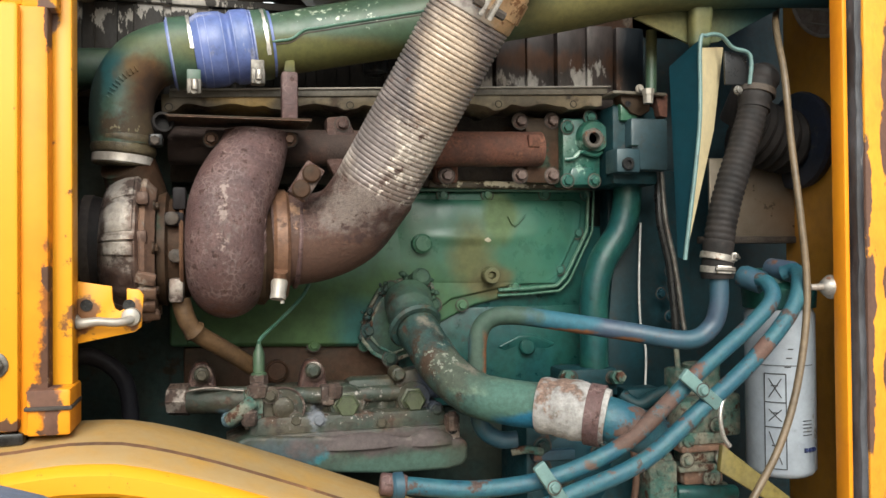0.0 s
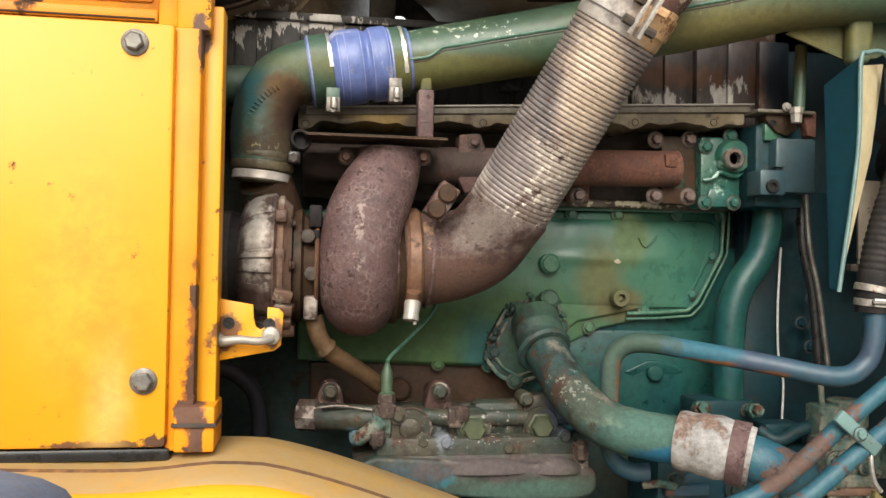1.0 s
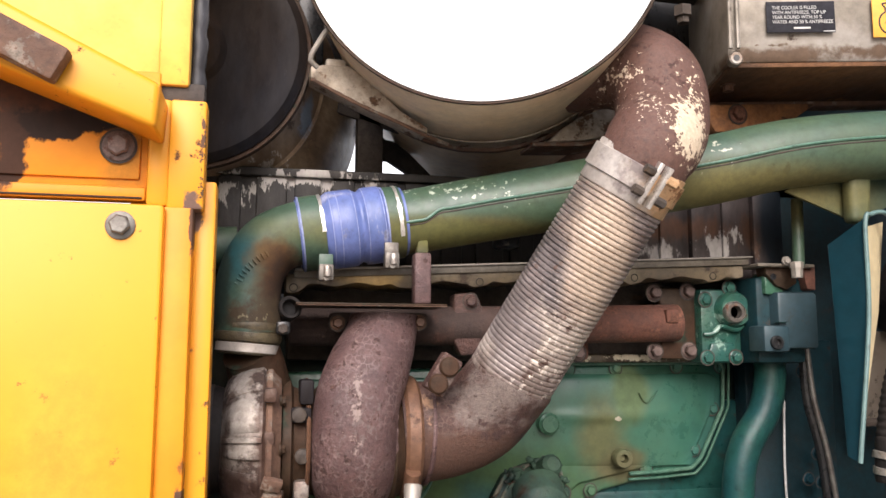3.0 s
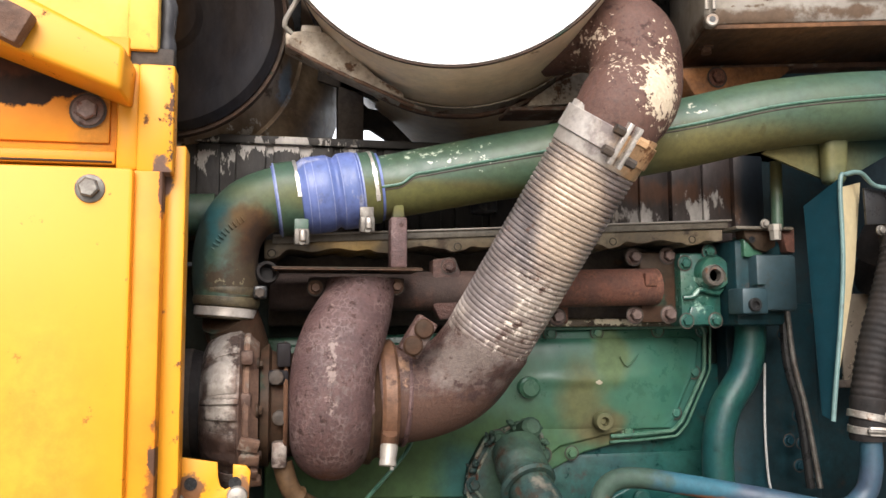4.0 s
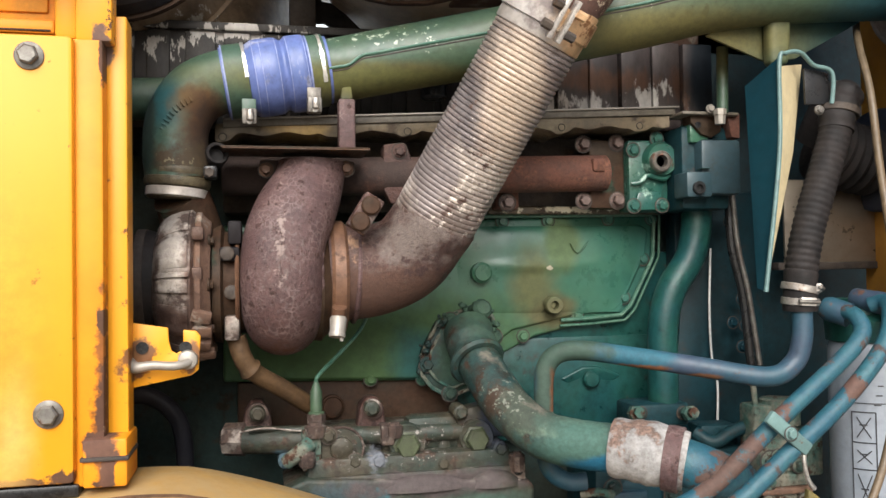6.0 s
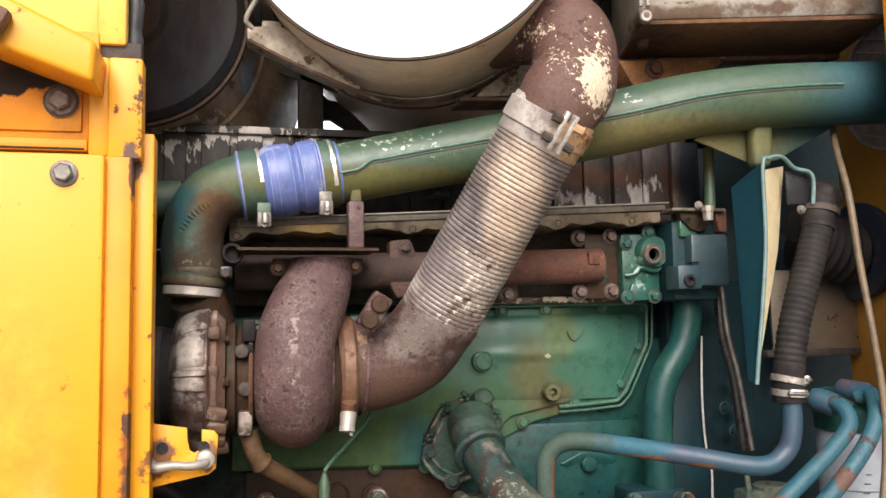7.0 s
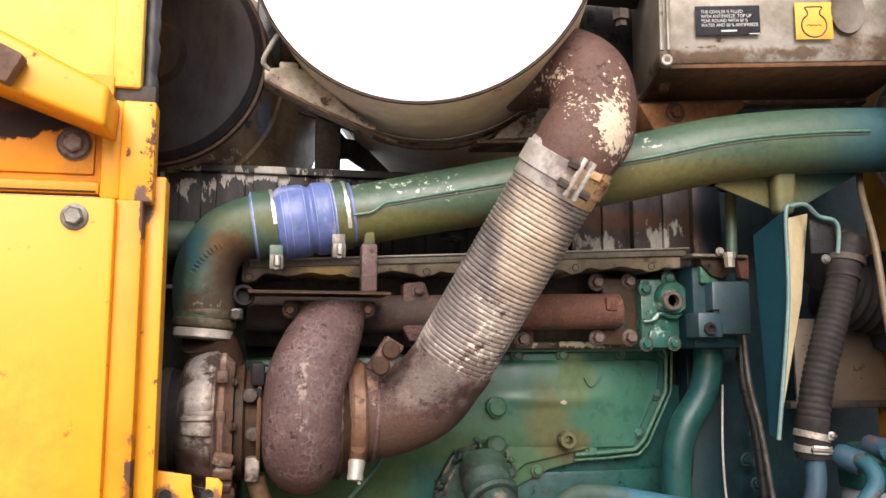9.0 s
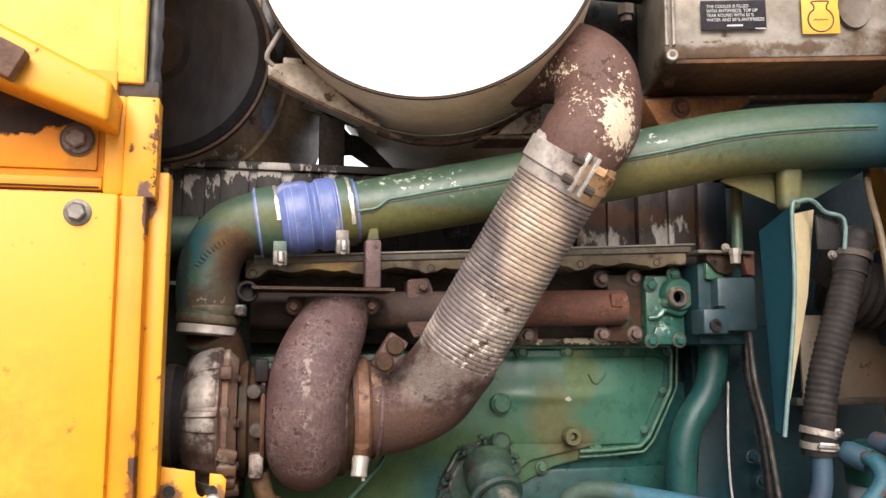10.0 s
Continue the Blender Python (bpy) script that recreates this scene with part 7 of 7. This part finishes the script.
    pb = thing("hydraulic_pipe", (0.704, 1.120, 1.574), "light blue hydraulic pipe flaking to rust", "pipe", "blue hydraulic pipes")
    part("pipe", tube([(0.913, 1.200, 1.773), (0.923, 1.180, 1.778), (0.906, 1.150, 1.751), (0.869, 1.130, 1.707), (0.794, 1.120, 1.639), (0.701, 1.115, 1.571), (0.624, 1.115, 1.512), (0.568, 1.115, 1.485), (0.480, 1.120, 1.456), (0.397, 1.130, 1.419)], 0.0128, 22), blue_pipe, pb)
    part("end_nut", rod((0.916, 1.240, 1.782), (0.928, 1.190, 1.776), 0.018, 20, 0.003), grey_pipe, pb)
    for at, ang in (((0.695, 1.105, 1.603), 40), ((0.457, 1.110, 1.475), 56)):
        cl = thing("pipe_clip", at, "pale green steel clip holding two pipes", "clip", "pipe clips")
        bm = box((-0.040, -0.005, -0.010), (0.040, 0.005, 0.010), 0.003)
        bm.transform(Matrix.Translation(at) @ Matrix.Rotation(radians(ang), 4, "Y"))
        strap = part("strap", bm, pale_clip, cl)
        bolt((at[0], at[1] - 0.006, at[2]), 0.007, strap, pale_clip)

    gp = thing("coolant_return_pipe", (0.495, 1.400, 1.695), "grey-blue bent steel coolant pipe with rust streaks", "pipe")
    part("pipe", tube([(0.801, 1.215, 1.767), (0.800, 1.215, 1.722), (0.788, 1.220, 1.685), (0.745, 1.225, 1.665), (0.645, 1.260, 1.681), (0.540, 1.300, 1.698), (0.472, 1.320, 1.707), (0.435, 1.330, 1.700), (0.418, 1.335, 1.672), (0.417, 1.340, 1.610), (0.418, 1.340, 1.543), (0.429, 1.340, 1.512), (0.455, 1.335, 1.496), (0.483, 1.330, 1.496)], lambda s, n: 0.0158 - 0.0012 * min(1, max(0, s - 0.5) / 0.1), 22), grey_pipe, gp)

    # water neck and lower hose
    nk = thing("water_neck", (0.331, 1.500, 1.656), "crusted green water neck on a bolted flange", "fitting")
    part("flange", panel([(0.250, 1.520, 1.657), (0.257, 1.520, 1.698), (0.285, 1.520, 1.748), (0.320, 1.520, 1.763), (0.353, 1.520, 1.775), (0.385, 1.520, 1.754), (0.388, 1.520, 1.695), (0.346, 1.520, 1.627), (0.303, 1.520, 1.613), (0.271, 1.520, 1.630)], 0.03, 0.004), green_dirty, nk)
    for p in ((0.305, 1.515, 1.749), (0.366, 1.515, 1.762), (0.387, 1.515, 1.717), (0.262, 1.515, 1.672), (0.302, 1.515, 1.619)):
        bolt(p, 0.01, nk, green_dirty)
    part("elbow", tube([(0.329, 1.480, 1.730), (0.327, 1.420, 1.693), (0.337, 1.370, 1.658), (0.358, 1.320, 1.615), (0.394, 1.280, 1.585), (0.441, 1.250, 1.574), (0.498, 1.225, 1.568)], lambda s, n: (0.0365 if s > 0.05 else 0.043) + 0.0012 * noise.noise((s * 70, 1, 0)), 32), green_dirty, nk, "scabby green cast elbow")
    crumbs = []
    rng = random.Random(5)
    edge = [Vector(p) for p in ((0.249, 1.515, 1.657), (0.256, 1.515, 1.699), (0.284, 1.515, 1.748), (0.319, 1.515, 1.763), (0.350, 1.510, 1.775), (0.383, 1.510, 1.754), (0.386, 1.510, 1.696))]
    for e0, e1 in zip(edge, edge[1:]):
        for k in range(7):
            q = e0.lerp(e1, rng.random()) + Vector((rng.uniform(-0.008, 0.008), rng.uniform(-0.012, 0.004), rng.uniform(-0.008, 0.008)))
            lump = bmesh.new()
            bmesh.ops.create_icosphere(lump, subdivisions=1, radius=rng.uniform(0.002, 0.0065))
            lump.transform(Matrix.Translation(q) @ Matrix.Rotation(rng.uniform(0, 3), 4, "Y") @ Matrix.Diagonal((1, 0.7, 1.4, 1)))
            crumbs.append(lump)
    tagged(part("crust", merged(*crumbs), green_dirty, nk, smooth=180), "pale flaking crust", kind="stuff")
    outline = [(0.250, 1.657), (0.257, 1.698), (0.285, 1.748), (0.320, 1.763), (0.353, 1.775), (0.385, 1.754), (0.388, 1.695), (0.346, 1.627), (0.303, 1.613), (0.271, 1.630)]
    for inset, depth, r in ((1.0, 1.518, 0.0036), (0.8, 1.514, 0.0028)):
        mid = Vector((0.320, 1.692))
        loop = [mid + (Vector(p) - mid) * inset for p in outline]
        dense = [a.lerp(b, f) for a, b in zip(loop, loop[1:] + loop[:1]) for f in (0.06, 0.35, 0.65, 0.94)]
        part("flange_lip", tube([(p.x, depth, p.y) for p in dense + dense[:1]], lambda s, n, r=r: r + 0.0012 * noise.noise((s * 80, inset * 9, 0)), 8, 0.006), crusty, nk, "pale crusted flange lip")
    part("inner_step", panel([(mid.x + (p[0] - mid.x) * 0.78, 1.511, mid.y + (p[1] - mid.y) * 0.78) for p in outline], 0.03, 0.003), green_dirty, nk)
    part("stub", lathe((0.351, 1.500, 1.760), (0.1, -1, 0.4), [(0, 0.02), (0.03, 0.018), (0.036, 0.012), (0.036, 0)], 10), green_dirty, nk)
    part("lip", lathe((0.325, 1.405, 1.686), Vector((0.337, 1.370, 1.658)) - Vector((0.327, 1.420, 1.693)), [(-0.006, 0.036), (-0.006, 0.046), (0.0, 0.048), (0.005, 0.044), (0.005, 0.036)], 32, True), green_dirty, nk)
    gh = thing("grey_hose", (0.525, 1.200, 1.518), "faded grey fabric hose with a rusty clamp", "hose")
    a, b = Vector((0.486, 1.230, 1.571)), Vector((0.573, 1.170, 1.557))
    d = (b - a).normalized()
    part("hose", tube([tuple(a), tuple(a.lerp(b, 0.5) + Vector((0, -0.002, 0.002))), tuple(b)], lambda s, n: 0.0425 + 0.004 * math.sin(3.1 * s / n) + 0.0025 * noise.noise((s * 60, 0, 0)), 32, 0.004), grey_cloth, gh)
    part("clamp", band(b - d * 0.03, b - d * 0.006, 0.046), cast_rust, gh)
    part("pipe", tube([tuple(b - d * 0.01), (0.592, 1.160, 1.548), (0.672, 1.200, 1.513)], 0.034, 24), blue_pipe, gh)

    # lower casting behind the blue pipes
    ws = thing("valve_stack", (0.815, 1.300, 1.379), "rusty green stacked valve castings below the pipes", "valve")
    q = Vector((0.856, 1.360, 1.609))
    prof = []
    for i, (top, bot, r) in enumerate(((0.0, 0.05, 0.034), (0.05, 0.058, 0.028), (0.058, 0.075, 0.042), (0.075, 0.118, 0.036), (0.118, 0.135, 0.046), (0.135, 0.15, 0.034), (0.15, 0.18, 0.044), (0.18, 0.22, 0.036), (0.22, 0.26, 0.046), (0.26, 0.42, 0.04))):
        prof += [(top + 0.002, r - 0.003), (top + 0.004, r), (bot - 0.004, r), (bot - 0.002, r - 0.003)]
    part("casting", lathe(q, (0, 0, -1), prof, 22), crusty, ws)
    part("side_lug", box((0.795, 1.340, 1.599), (0.855, 1.390, 1.500), 0.006), crusty, ws)
    part("side_lug", box((0.857, 1.335, 1.551), (0.924, 1.390, 1.474), 0.006), crusty, ws)
    for p in ((0.788, 1.290, 1.517), (0.831, 1.290, 1.415), (0.727, 1.290, 1.438), (0.782, 1.290, 1.483)):
        bolt(p, 0.012, ws, crusty)
    part("side_casting", box((0.510, 1.360, 1.520), (0.887, 1.500, 1.228), 0.012), teal_dark, ws)
    for p, q, soft, mat in (((0.772, 1.29, 1.552), (0.852, 1.345, 1.492), 0.010, crusty), ((0.784, 1.285, 1.496), (0.858, 1.34, 1.474), 0.005, crusty), ((0.768, 1.282, 1.474), (0.864, 1.345, 1.462), 0.004, rust_plate),
                             ((0.784, 1.292, 1.462), (0.850, 1.34, 1.440), 0.006, crusty), ((0.765, 1.284, 1.440), (0.868, 1.345, 1.428), 0.004, crusty), ((0.780, 1.295, 1.428), (0.858, 1.34, 1.402), 0.006, rust_plate)):
        part("stacked_section", box(p, q, soft), mat, ws, "crusted rusty valve section")
    part("cross_spool", rod((0.760, 1.292, 1.394), (0.878, 1.288, 1.386), 0.013, 14, 0.003), green_low, ws)
    for x, z0, z1, r, mat in ((0.690, 1.482, 1.36, 0.006, rust_plate), (0.712, 1.478, 1.36, 0.008, crusty), (0.735, 1.505, 1.36, 0.006, orange_rust), (0.752, 1.47, 1.36, 0.007, green_dirty)):
        part("link", tube([(x, 1.312, z0), (x + 0.003, 1.306, (z0 + z1) / 2), (x - 0.002, 1.312, z1)], r, 10), mat, ws)
    for p in ((0.800, 1.286, 1.524), (0.838, 1.284, 1.508), (0.778, 1.282, 1.451), (0.846, 1.282, 1.451), (0.716, 1.300, 1.43), (0.747, 1.300, 1.45)):
        bolt(p, 0.009, ws, crusty)
    part("rust_lever", box((0.705, 1.280, 1.451), (0.759, 1.330, 1.295), 0.006), crusty, ws)
    pm = thing("lower_pump", (0.527, 1.300, 1.478), "teal lower pump casting with crusted bolts", "pump")
    part("body", lathe((0.603, 1.380, 1.425), (0, -1, 0), [(-0.1, 0.08), (0.0, 0.08), (0.02, 0.07), (0.03, 0.05), (0.03, 0)], 32), teal, pm)
    for p in ((0.535, 1.345, 1.477), (0.577, 1.345, 1.416), (0.642, 1.345, 1.460), (0.535, 1.345, 1.438)):
        bolt(p, 0.011, pm, green_dirty)
    for pts, r, mat in (([(0.804, 1.360, 1.653), (0.803, 1.350, 1.592), (0.794, 1.340, 1.533), (0.795, 1.330, 1.453)], 0.005, crusty), ([(0.849, 1.270, 1.571), (0.830, 1.260, 1.534), (0.835, 1.260, 1.495), (0.848, 1.260, 1.475)], 0.004, bright_steel),
                        ([(0.715, 1.400, 1.548), (0.739, 1.380, 1.533), (0.774, 1.380, 1.548), (0.803, 1.380, 1.557)], 0.012, teal_dark), ([(0.477, 1.340, 1.473), (0.504, 1.330, 1.477), (0.529, 1.330, 1.471)], 0.007, crusty)):
        part("pipe_stub", tube(pts, r, 12), mat, pm)
    part("crusted_nut", lathe((0.611, 1.420, 1.583), (0, -1, 0.2), [(0, 0.014), (0.012, 0.014), (0.014, 0.01), (0.024, 0.01), (0.024, 0)], 6), crusty, pm)
    part("crusted_nut", lathe((0.714, 1.420, 1.578), (0, -1, 0.2), [(0, 0.014), (0.012, 0.014), (0.014, 0.01), (0.024, 0.01), (0.024, 0)], 6), crusty, pm)
    part("teal_block", box((0.734, 1.410, 1.556), (0.806, 1.460, 1.512), 0.005), teal_dark, pm)
    part("rib", box((0.518, 1.340, 1.470), (0.595, 1.360, 1.452), 0.003), grey_pipe, pm)
    op = thing("olive_stay", (0.858, 1.200, 1.431), "olive yellow slanting flat stay below the filter", "stay")
    part("stay", panel([(0.795, 1.200, 1.493), (0.811, 1.200, 1.481), (0.957, 1.200, 1.371), (0.912, 1.200, 1.375), (0.789, 1.200, 1.450)], 0.012, 0.002), olive, op)


build_right()


# ---------------------------------------------------------------- injection pump
def build_pump():
    ip = thing("injection_pump", (0.193, 1.420, 1.441), "grimy green fuel injection pump with plugs and unions", "pump")
    part("base", panel([(0.004, 1.358, 1.508), (0.041, 1.358, 1.522), (0.398, 1.358, 1.497), (0.406, 1.358, 1.486), (0.405, 1.358, 1.462), (0.395, 1.358, 1.451), (0.372, 1.358, 1.446), (0.260, 1.358, 1.447), (0.148, 1.358, 1.457), (0.055, 1.358, 1.480)], 0.13, 0.010, 3), pump_grime, ip)
    part("ledge", slab((0.041, 1.372, 1.548), (0.371, 1.372, 1.494), 0.12, 0.008), pump_grime, ip)
    part("upper_body", slab((0.052, 1.425, 1.585), (0.364, 1.425, 1.517), 0.09, 0.012), pump_grime, ip)
    part("return_rail", tube([(0.070, 1.405, 1.581), (0.154, 1.405, 1.575), (0.250, 1.405, 1.573), (0.382, 1.410, 1.573)], 0.014, 16), pump_grime, ip, "grimy return rail")
    for px in ((0.139, 1.400, 1.539), (0.181, 1.400, 1.537), (0.229, 1.400, 1.536), (0.268, 1.400, 1.535)):
        part("element_boss", rod((px[0], px[1] + 0.02, px[2] - 0.02), (px[0], px[1] + 0.02, px[2] + 0.045), 0.017, 16, 0.004), pump_grime, ip)
    for x0, x1, zt, zb in ((0.145, 0.300, 1.517, 1.492), (0.297, 0.385, 1.517, 1.490)):
        bm = bmesh.new()
        rows = []
        for k in range(25):
            u = 2 * k / 24 - 1
            x, h = x0 + (x1 - x0) * k / 24, math.sqrt(max(0.0, 1 - u * u))
            rows.append([bm.verts.new((x, 1.372 - 0.024 * h * math.sin(f * math.pi * 0.5), zb + (zt - zb) * h * math.cos(f * math.pi * 0.5))) for f in (0, 0.2, 0.4, 0.6, 0.8, 1.0)])
        for ra, rb in zip(rows, rows[1:]):
            for k in range(5):
                bm.faces.new((ra[k], ra[k + 1], rb[k + 1], rb[k]))
        part("arched_bulge", bm, pump_grime, ip, "arched cast bulge on the pump body", smooth=180)
    part("shoulder", box((0.035, 1.366, 1.522), (0.395, 1.45, 1.500), 0.008), pump_grime, ip)
    part("union_column", box((0.034, 1.376, 1.597), (0.066, 1.41, 1.528), 0.007), crusty, ip, "pale crusted union column")
    part("column_elbow", tube([(0.048, 1.372, 1.575), (0.030, 1.366, 1.562), (0.012, 1.378, 1.546)], 0.012, 14), crusty, ip)
    part("rear_housing", box((0.205, 1.405, 1.600), (0.300, 1.45, 1.545), 0.012), pump_grime, ip)
    part("rail_clip", box((0.160, 1.384, 1.592), (0.182, 1.42, 1.560), 0.004), cast_alloy, ip)
    part("barrel", rod((-0.057, 1.430, 1.574), (0.051, 1.400, 1.574), 0.022, 24), pump_grime, ip)
    part("barrel_nut", lathe((-0.085, 1.440, 1.575), Vector((0.051, 1.400, 1.574)) - Vector((-0.057, 1.430, 1.574)), [(0, 0.02), (0.003, 0.026), (0.034, 0.027), (0.037, 0.023)], 8), cast_alloy, ip)
    part("drive_flange", lathe((0.097, 1.395, 1.559), (0, -1, 0), [(-0.02, 0.036), (0.006, 0.036), (0.009, 0.032), (0.009, 0.018), (0.016, 0.016), (0.018, 0.012), (0.018, 0)], 32), pump_grime, ip)
    part("lobed_plate", panel([(0.064, 1.385, 1.590), (0.078, 1.385, 1.597), (0.118, 1.385, 1.566), (0.130, 1.385, 1.541), (0.118, 1.385, 1.529), (0.082, 1.385, 1.550)], 0.012, 0.004), pump_grime, ip, "two-bolt lobed cover plate")
    part("cover_hub", lathe((0.097, 1.385, 1.561), (0, -1, 0), [(-0.002, 0.018), (0.006, 0.0175), (0.009, 0.013), (0.009, 0)], 20), pump_grime, ip)
    part("flange_rim", tube([(0.097 + 0.0345 * math.cos(w), 1.386, 1.559 + 0.0345 * math.sin(w)) for w in (2 * math.pi * k / 32 for k in range(33))], 0.0022, 6), cast_alloy, ip, "bare bright flange rim")
    for p in ((0.076, 1.378, 1.583), (0.117, 1.378, 1.541)):
        bolt(p, 0.009, ip, pump_grime)
    for p, r in (((0.202, 1.395, 1.559), 0.0195), ((0.317, 1.395, 1.562), 0.0185)):
        part("hex_plug", lathe(p, (0, -1, 0), [(-0.02, r * 1.2), (0.006, r * 1.2), (0.007, r), (0.02, r), (0.023, r * 0.85), (0.023, 0)], 6), plug_olive, ip)
        part("plug_collar", lathe((p[0] + 0.002, p[1] + 0.002, p[2] + 0.002), (0, -1, 0), [(-0.02, r * 1.62), (0.002, r * 1.6), (0.005, r * 1.48), (0.004, r * 1.25)], 28), pump_grime, ip)
    part("lobe_flange", panel([(0.289, 1.400, 1.608), (0.334, 1.400, 1.616), (0.357, 1.400, 1.576), (0.343, 1.400, 1.522), (0.288, 1.400, 1.526)], 0.04, 0.006), pump_grime, ip)
    for p in ((0.011, 1.400, 1.545), (0.042, 1.380, 1.551), (0.154, 1.385, 1.540), (0.258, 1.385, 1.530), (0.354, 1.385, 1.547), (0.292, 1.400, 1.606), (0.149, 1.420, 1.616), (-0.032, 1.420, 1.617)):
        part("union", rod((p[0], p[1] + 0.03, p[2]), (p[0], p[1] - 0.012, p[2]), 0.0125, 14, 0.003), pump_grime, ip)
        bolt((p[0], p[1] - 0.012, p[2]), 0.0095, ip, pump_grime, washer=False)
    for p in ((0.152, 1.430, 1.610), (-0.032, 1.430, 1.613)):
        part("lug", panel([(p[0] - 0.026, p[1], p[2] - 0.03), (p[0] - 0.02, p[1], p[2] + 0.004), (p[0] - 0.01, p[1], p[2] + 0.021), (p[0] + 0.008, p[1], p[2] + 0.022), (p[0] + 0.019, p[1], p[2] + 0.006), (p[0] + 0.024, p[1], p[2] - 0.03)], 0.04, 0.006, 3), elbow_rust, ip, "rusty rounded mounting lug")
        part("lug_ring", socket_ring((p[0], p[1] - 0.004, p[2] + 0.003), 0.0165, 0.0115, 0.004), cast_alloy, ip)
    part("side_bracket", slab((0.367, 1.365, 1.537), (0.393, 1.365, 1.494), 0.03, 0.003), cast_alloy, ip)
    part("side_bracket_hole", socket_ring((0.380, 1.364, 1.512), 0.008, 0.005, 0.002, 12), dark_paint, ip)
    part("bracket_rod", rod((0.381, 1.365, 1.498), (0.380, 1.365, 1.474), 0.004, 8), steel, ip)
    part("link_rod", tube([(-0.047, 1.400, 1.595), (0.006, 1.400, 1.593), (0.060, 1.390, 1.593)], 0.003, 8), pump_grime, ip)
    for p, r, h in (((0.056, 1.380, 1.593), 0.017, 0.012), ((0.042, 1.366, 1.553), 0.013, 0.014), ((0.182, 1.390, 1.584), 0.014, 0.012), ((0.378, 1.360, 1.528), 0.011, 0.016)):
        part("pale_nut", lathe(p, (0, 0, 1), [(-h, r * 0.8), (-h * 0.6, r), (h * 0.5, r), (h * 0.7, r * 0.7), (h, r * 0.6), (h, 0)], 8), cast_alloy, ip, "pale scraped alloy nut")
    part("tie_rod", tube([(-0.059, 1.390, 1.594), (-0.020, 1.385, 1.599), (0.015, 1.385, 1.594), (0.042, 1.385, 1.591)], 0.0016, 8), cast_alloy, ip)
    part("web", panel([(0.215, 1.420, 1.576), (0.283, 1.420, 1.602), (0.369, 1.420, 1.610), (0.369, 1.420, 1.568)], 0.02, 0.003), pump_grime, ip)
    fu = thing("fuel_line", (0.060, 1.420, 1.596), "green pointed fuel union with a thin steel line", "pipe")
    part("union", lathe((0.059, 1.400, 1.599), (0, 0, 1), [(0, 0.0), (0.0, 0.013), (0.018, 0.013), (0.02, 0.0095), (0.05, 0.0095), (0.06, 0.006), (0.068, 0.003), (0.068, 0)], 14), green_pipe, fu)
    part("union_nut", lathe((0.059, 1.399, 1.600), (0, 0, 1), [(0.0, 0.0), (0.0, 0.0145), (0.014, 0.0145), (0.016, 0.012), (0.016, 0)], 6), cast_alloy, fu, "scraped bright union nut")
    part("line", tube([(0.059, 1.400, 1.663), (0.063, 1.400, 1.675), (0.100, 1.430, 1.706), (0.135, 1.450, 1.740), (0.153, 1.460, 1.772)], 0.0032, 8), green_edge, fu)
    bh = thing("lower_hose", (-0.178, 1.500, 1.577), "black rubber hose curving down in the dark", "hose")
    part("hose", tube([(-0.250, 1.460, 1.642), (-0.208, 1.460, 1.648), (-0.169, 1.460, 1.625), (-0.149, 1.460, 1.582), (-0.146, 1.460, 1.489), (-0.152, 1.460, 1.304), (-0.161, 1.460, 1.212)], 0.014, 16), cap_black, bh)


build_pump()
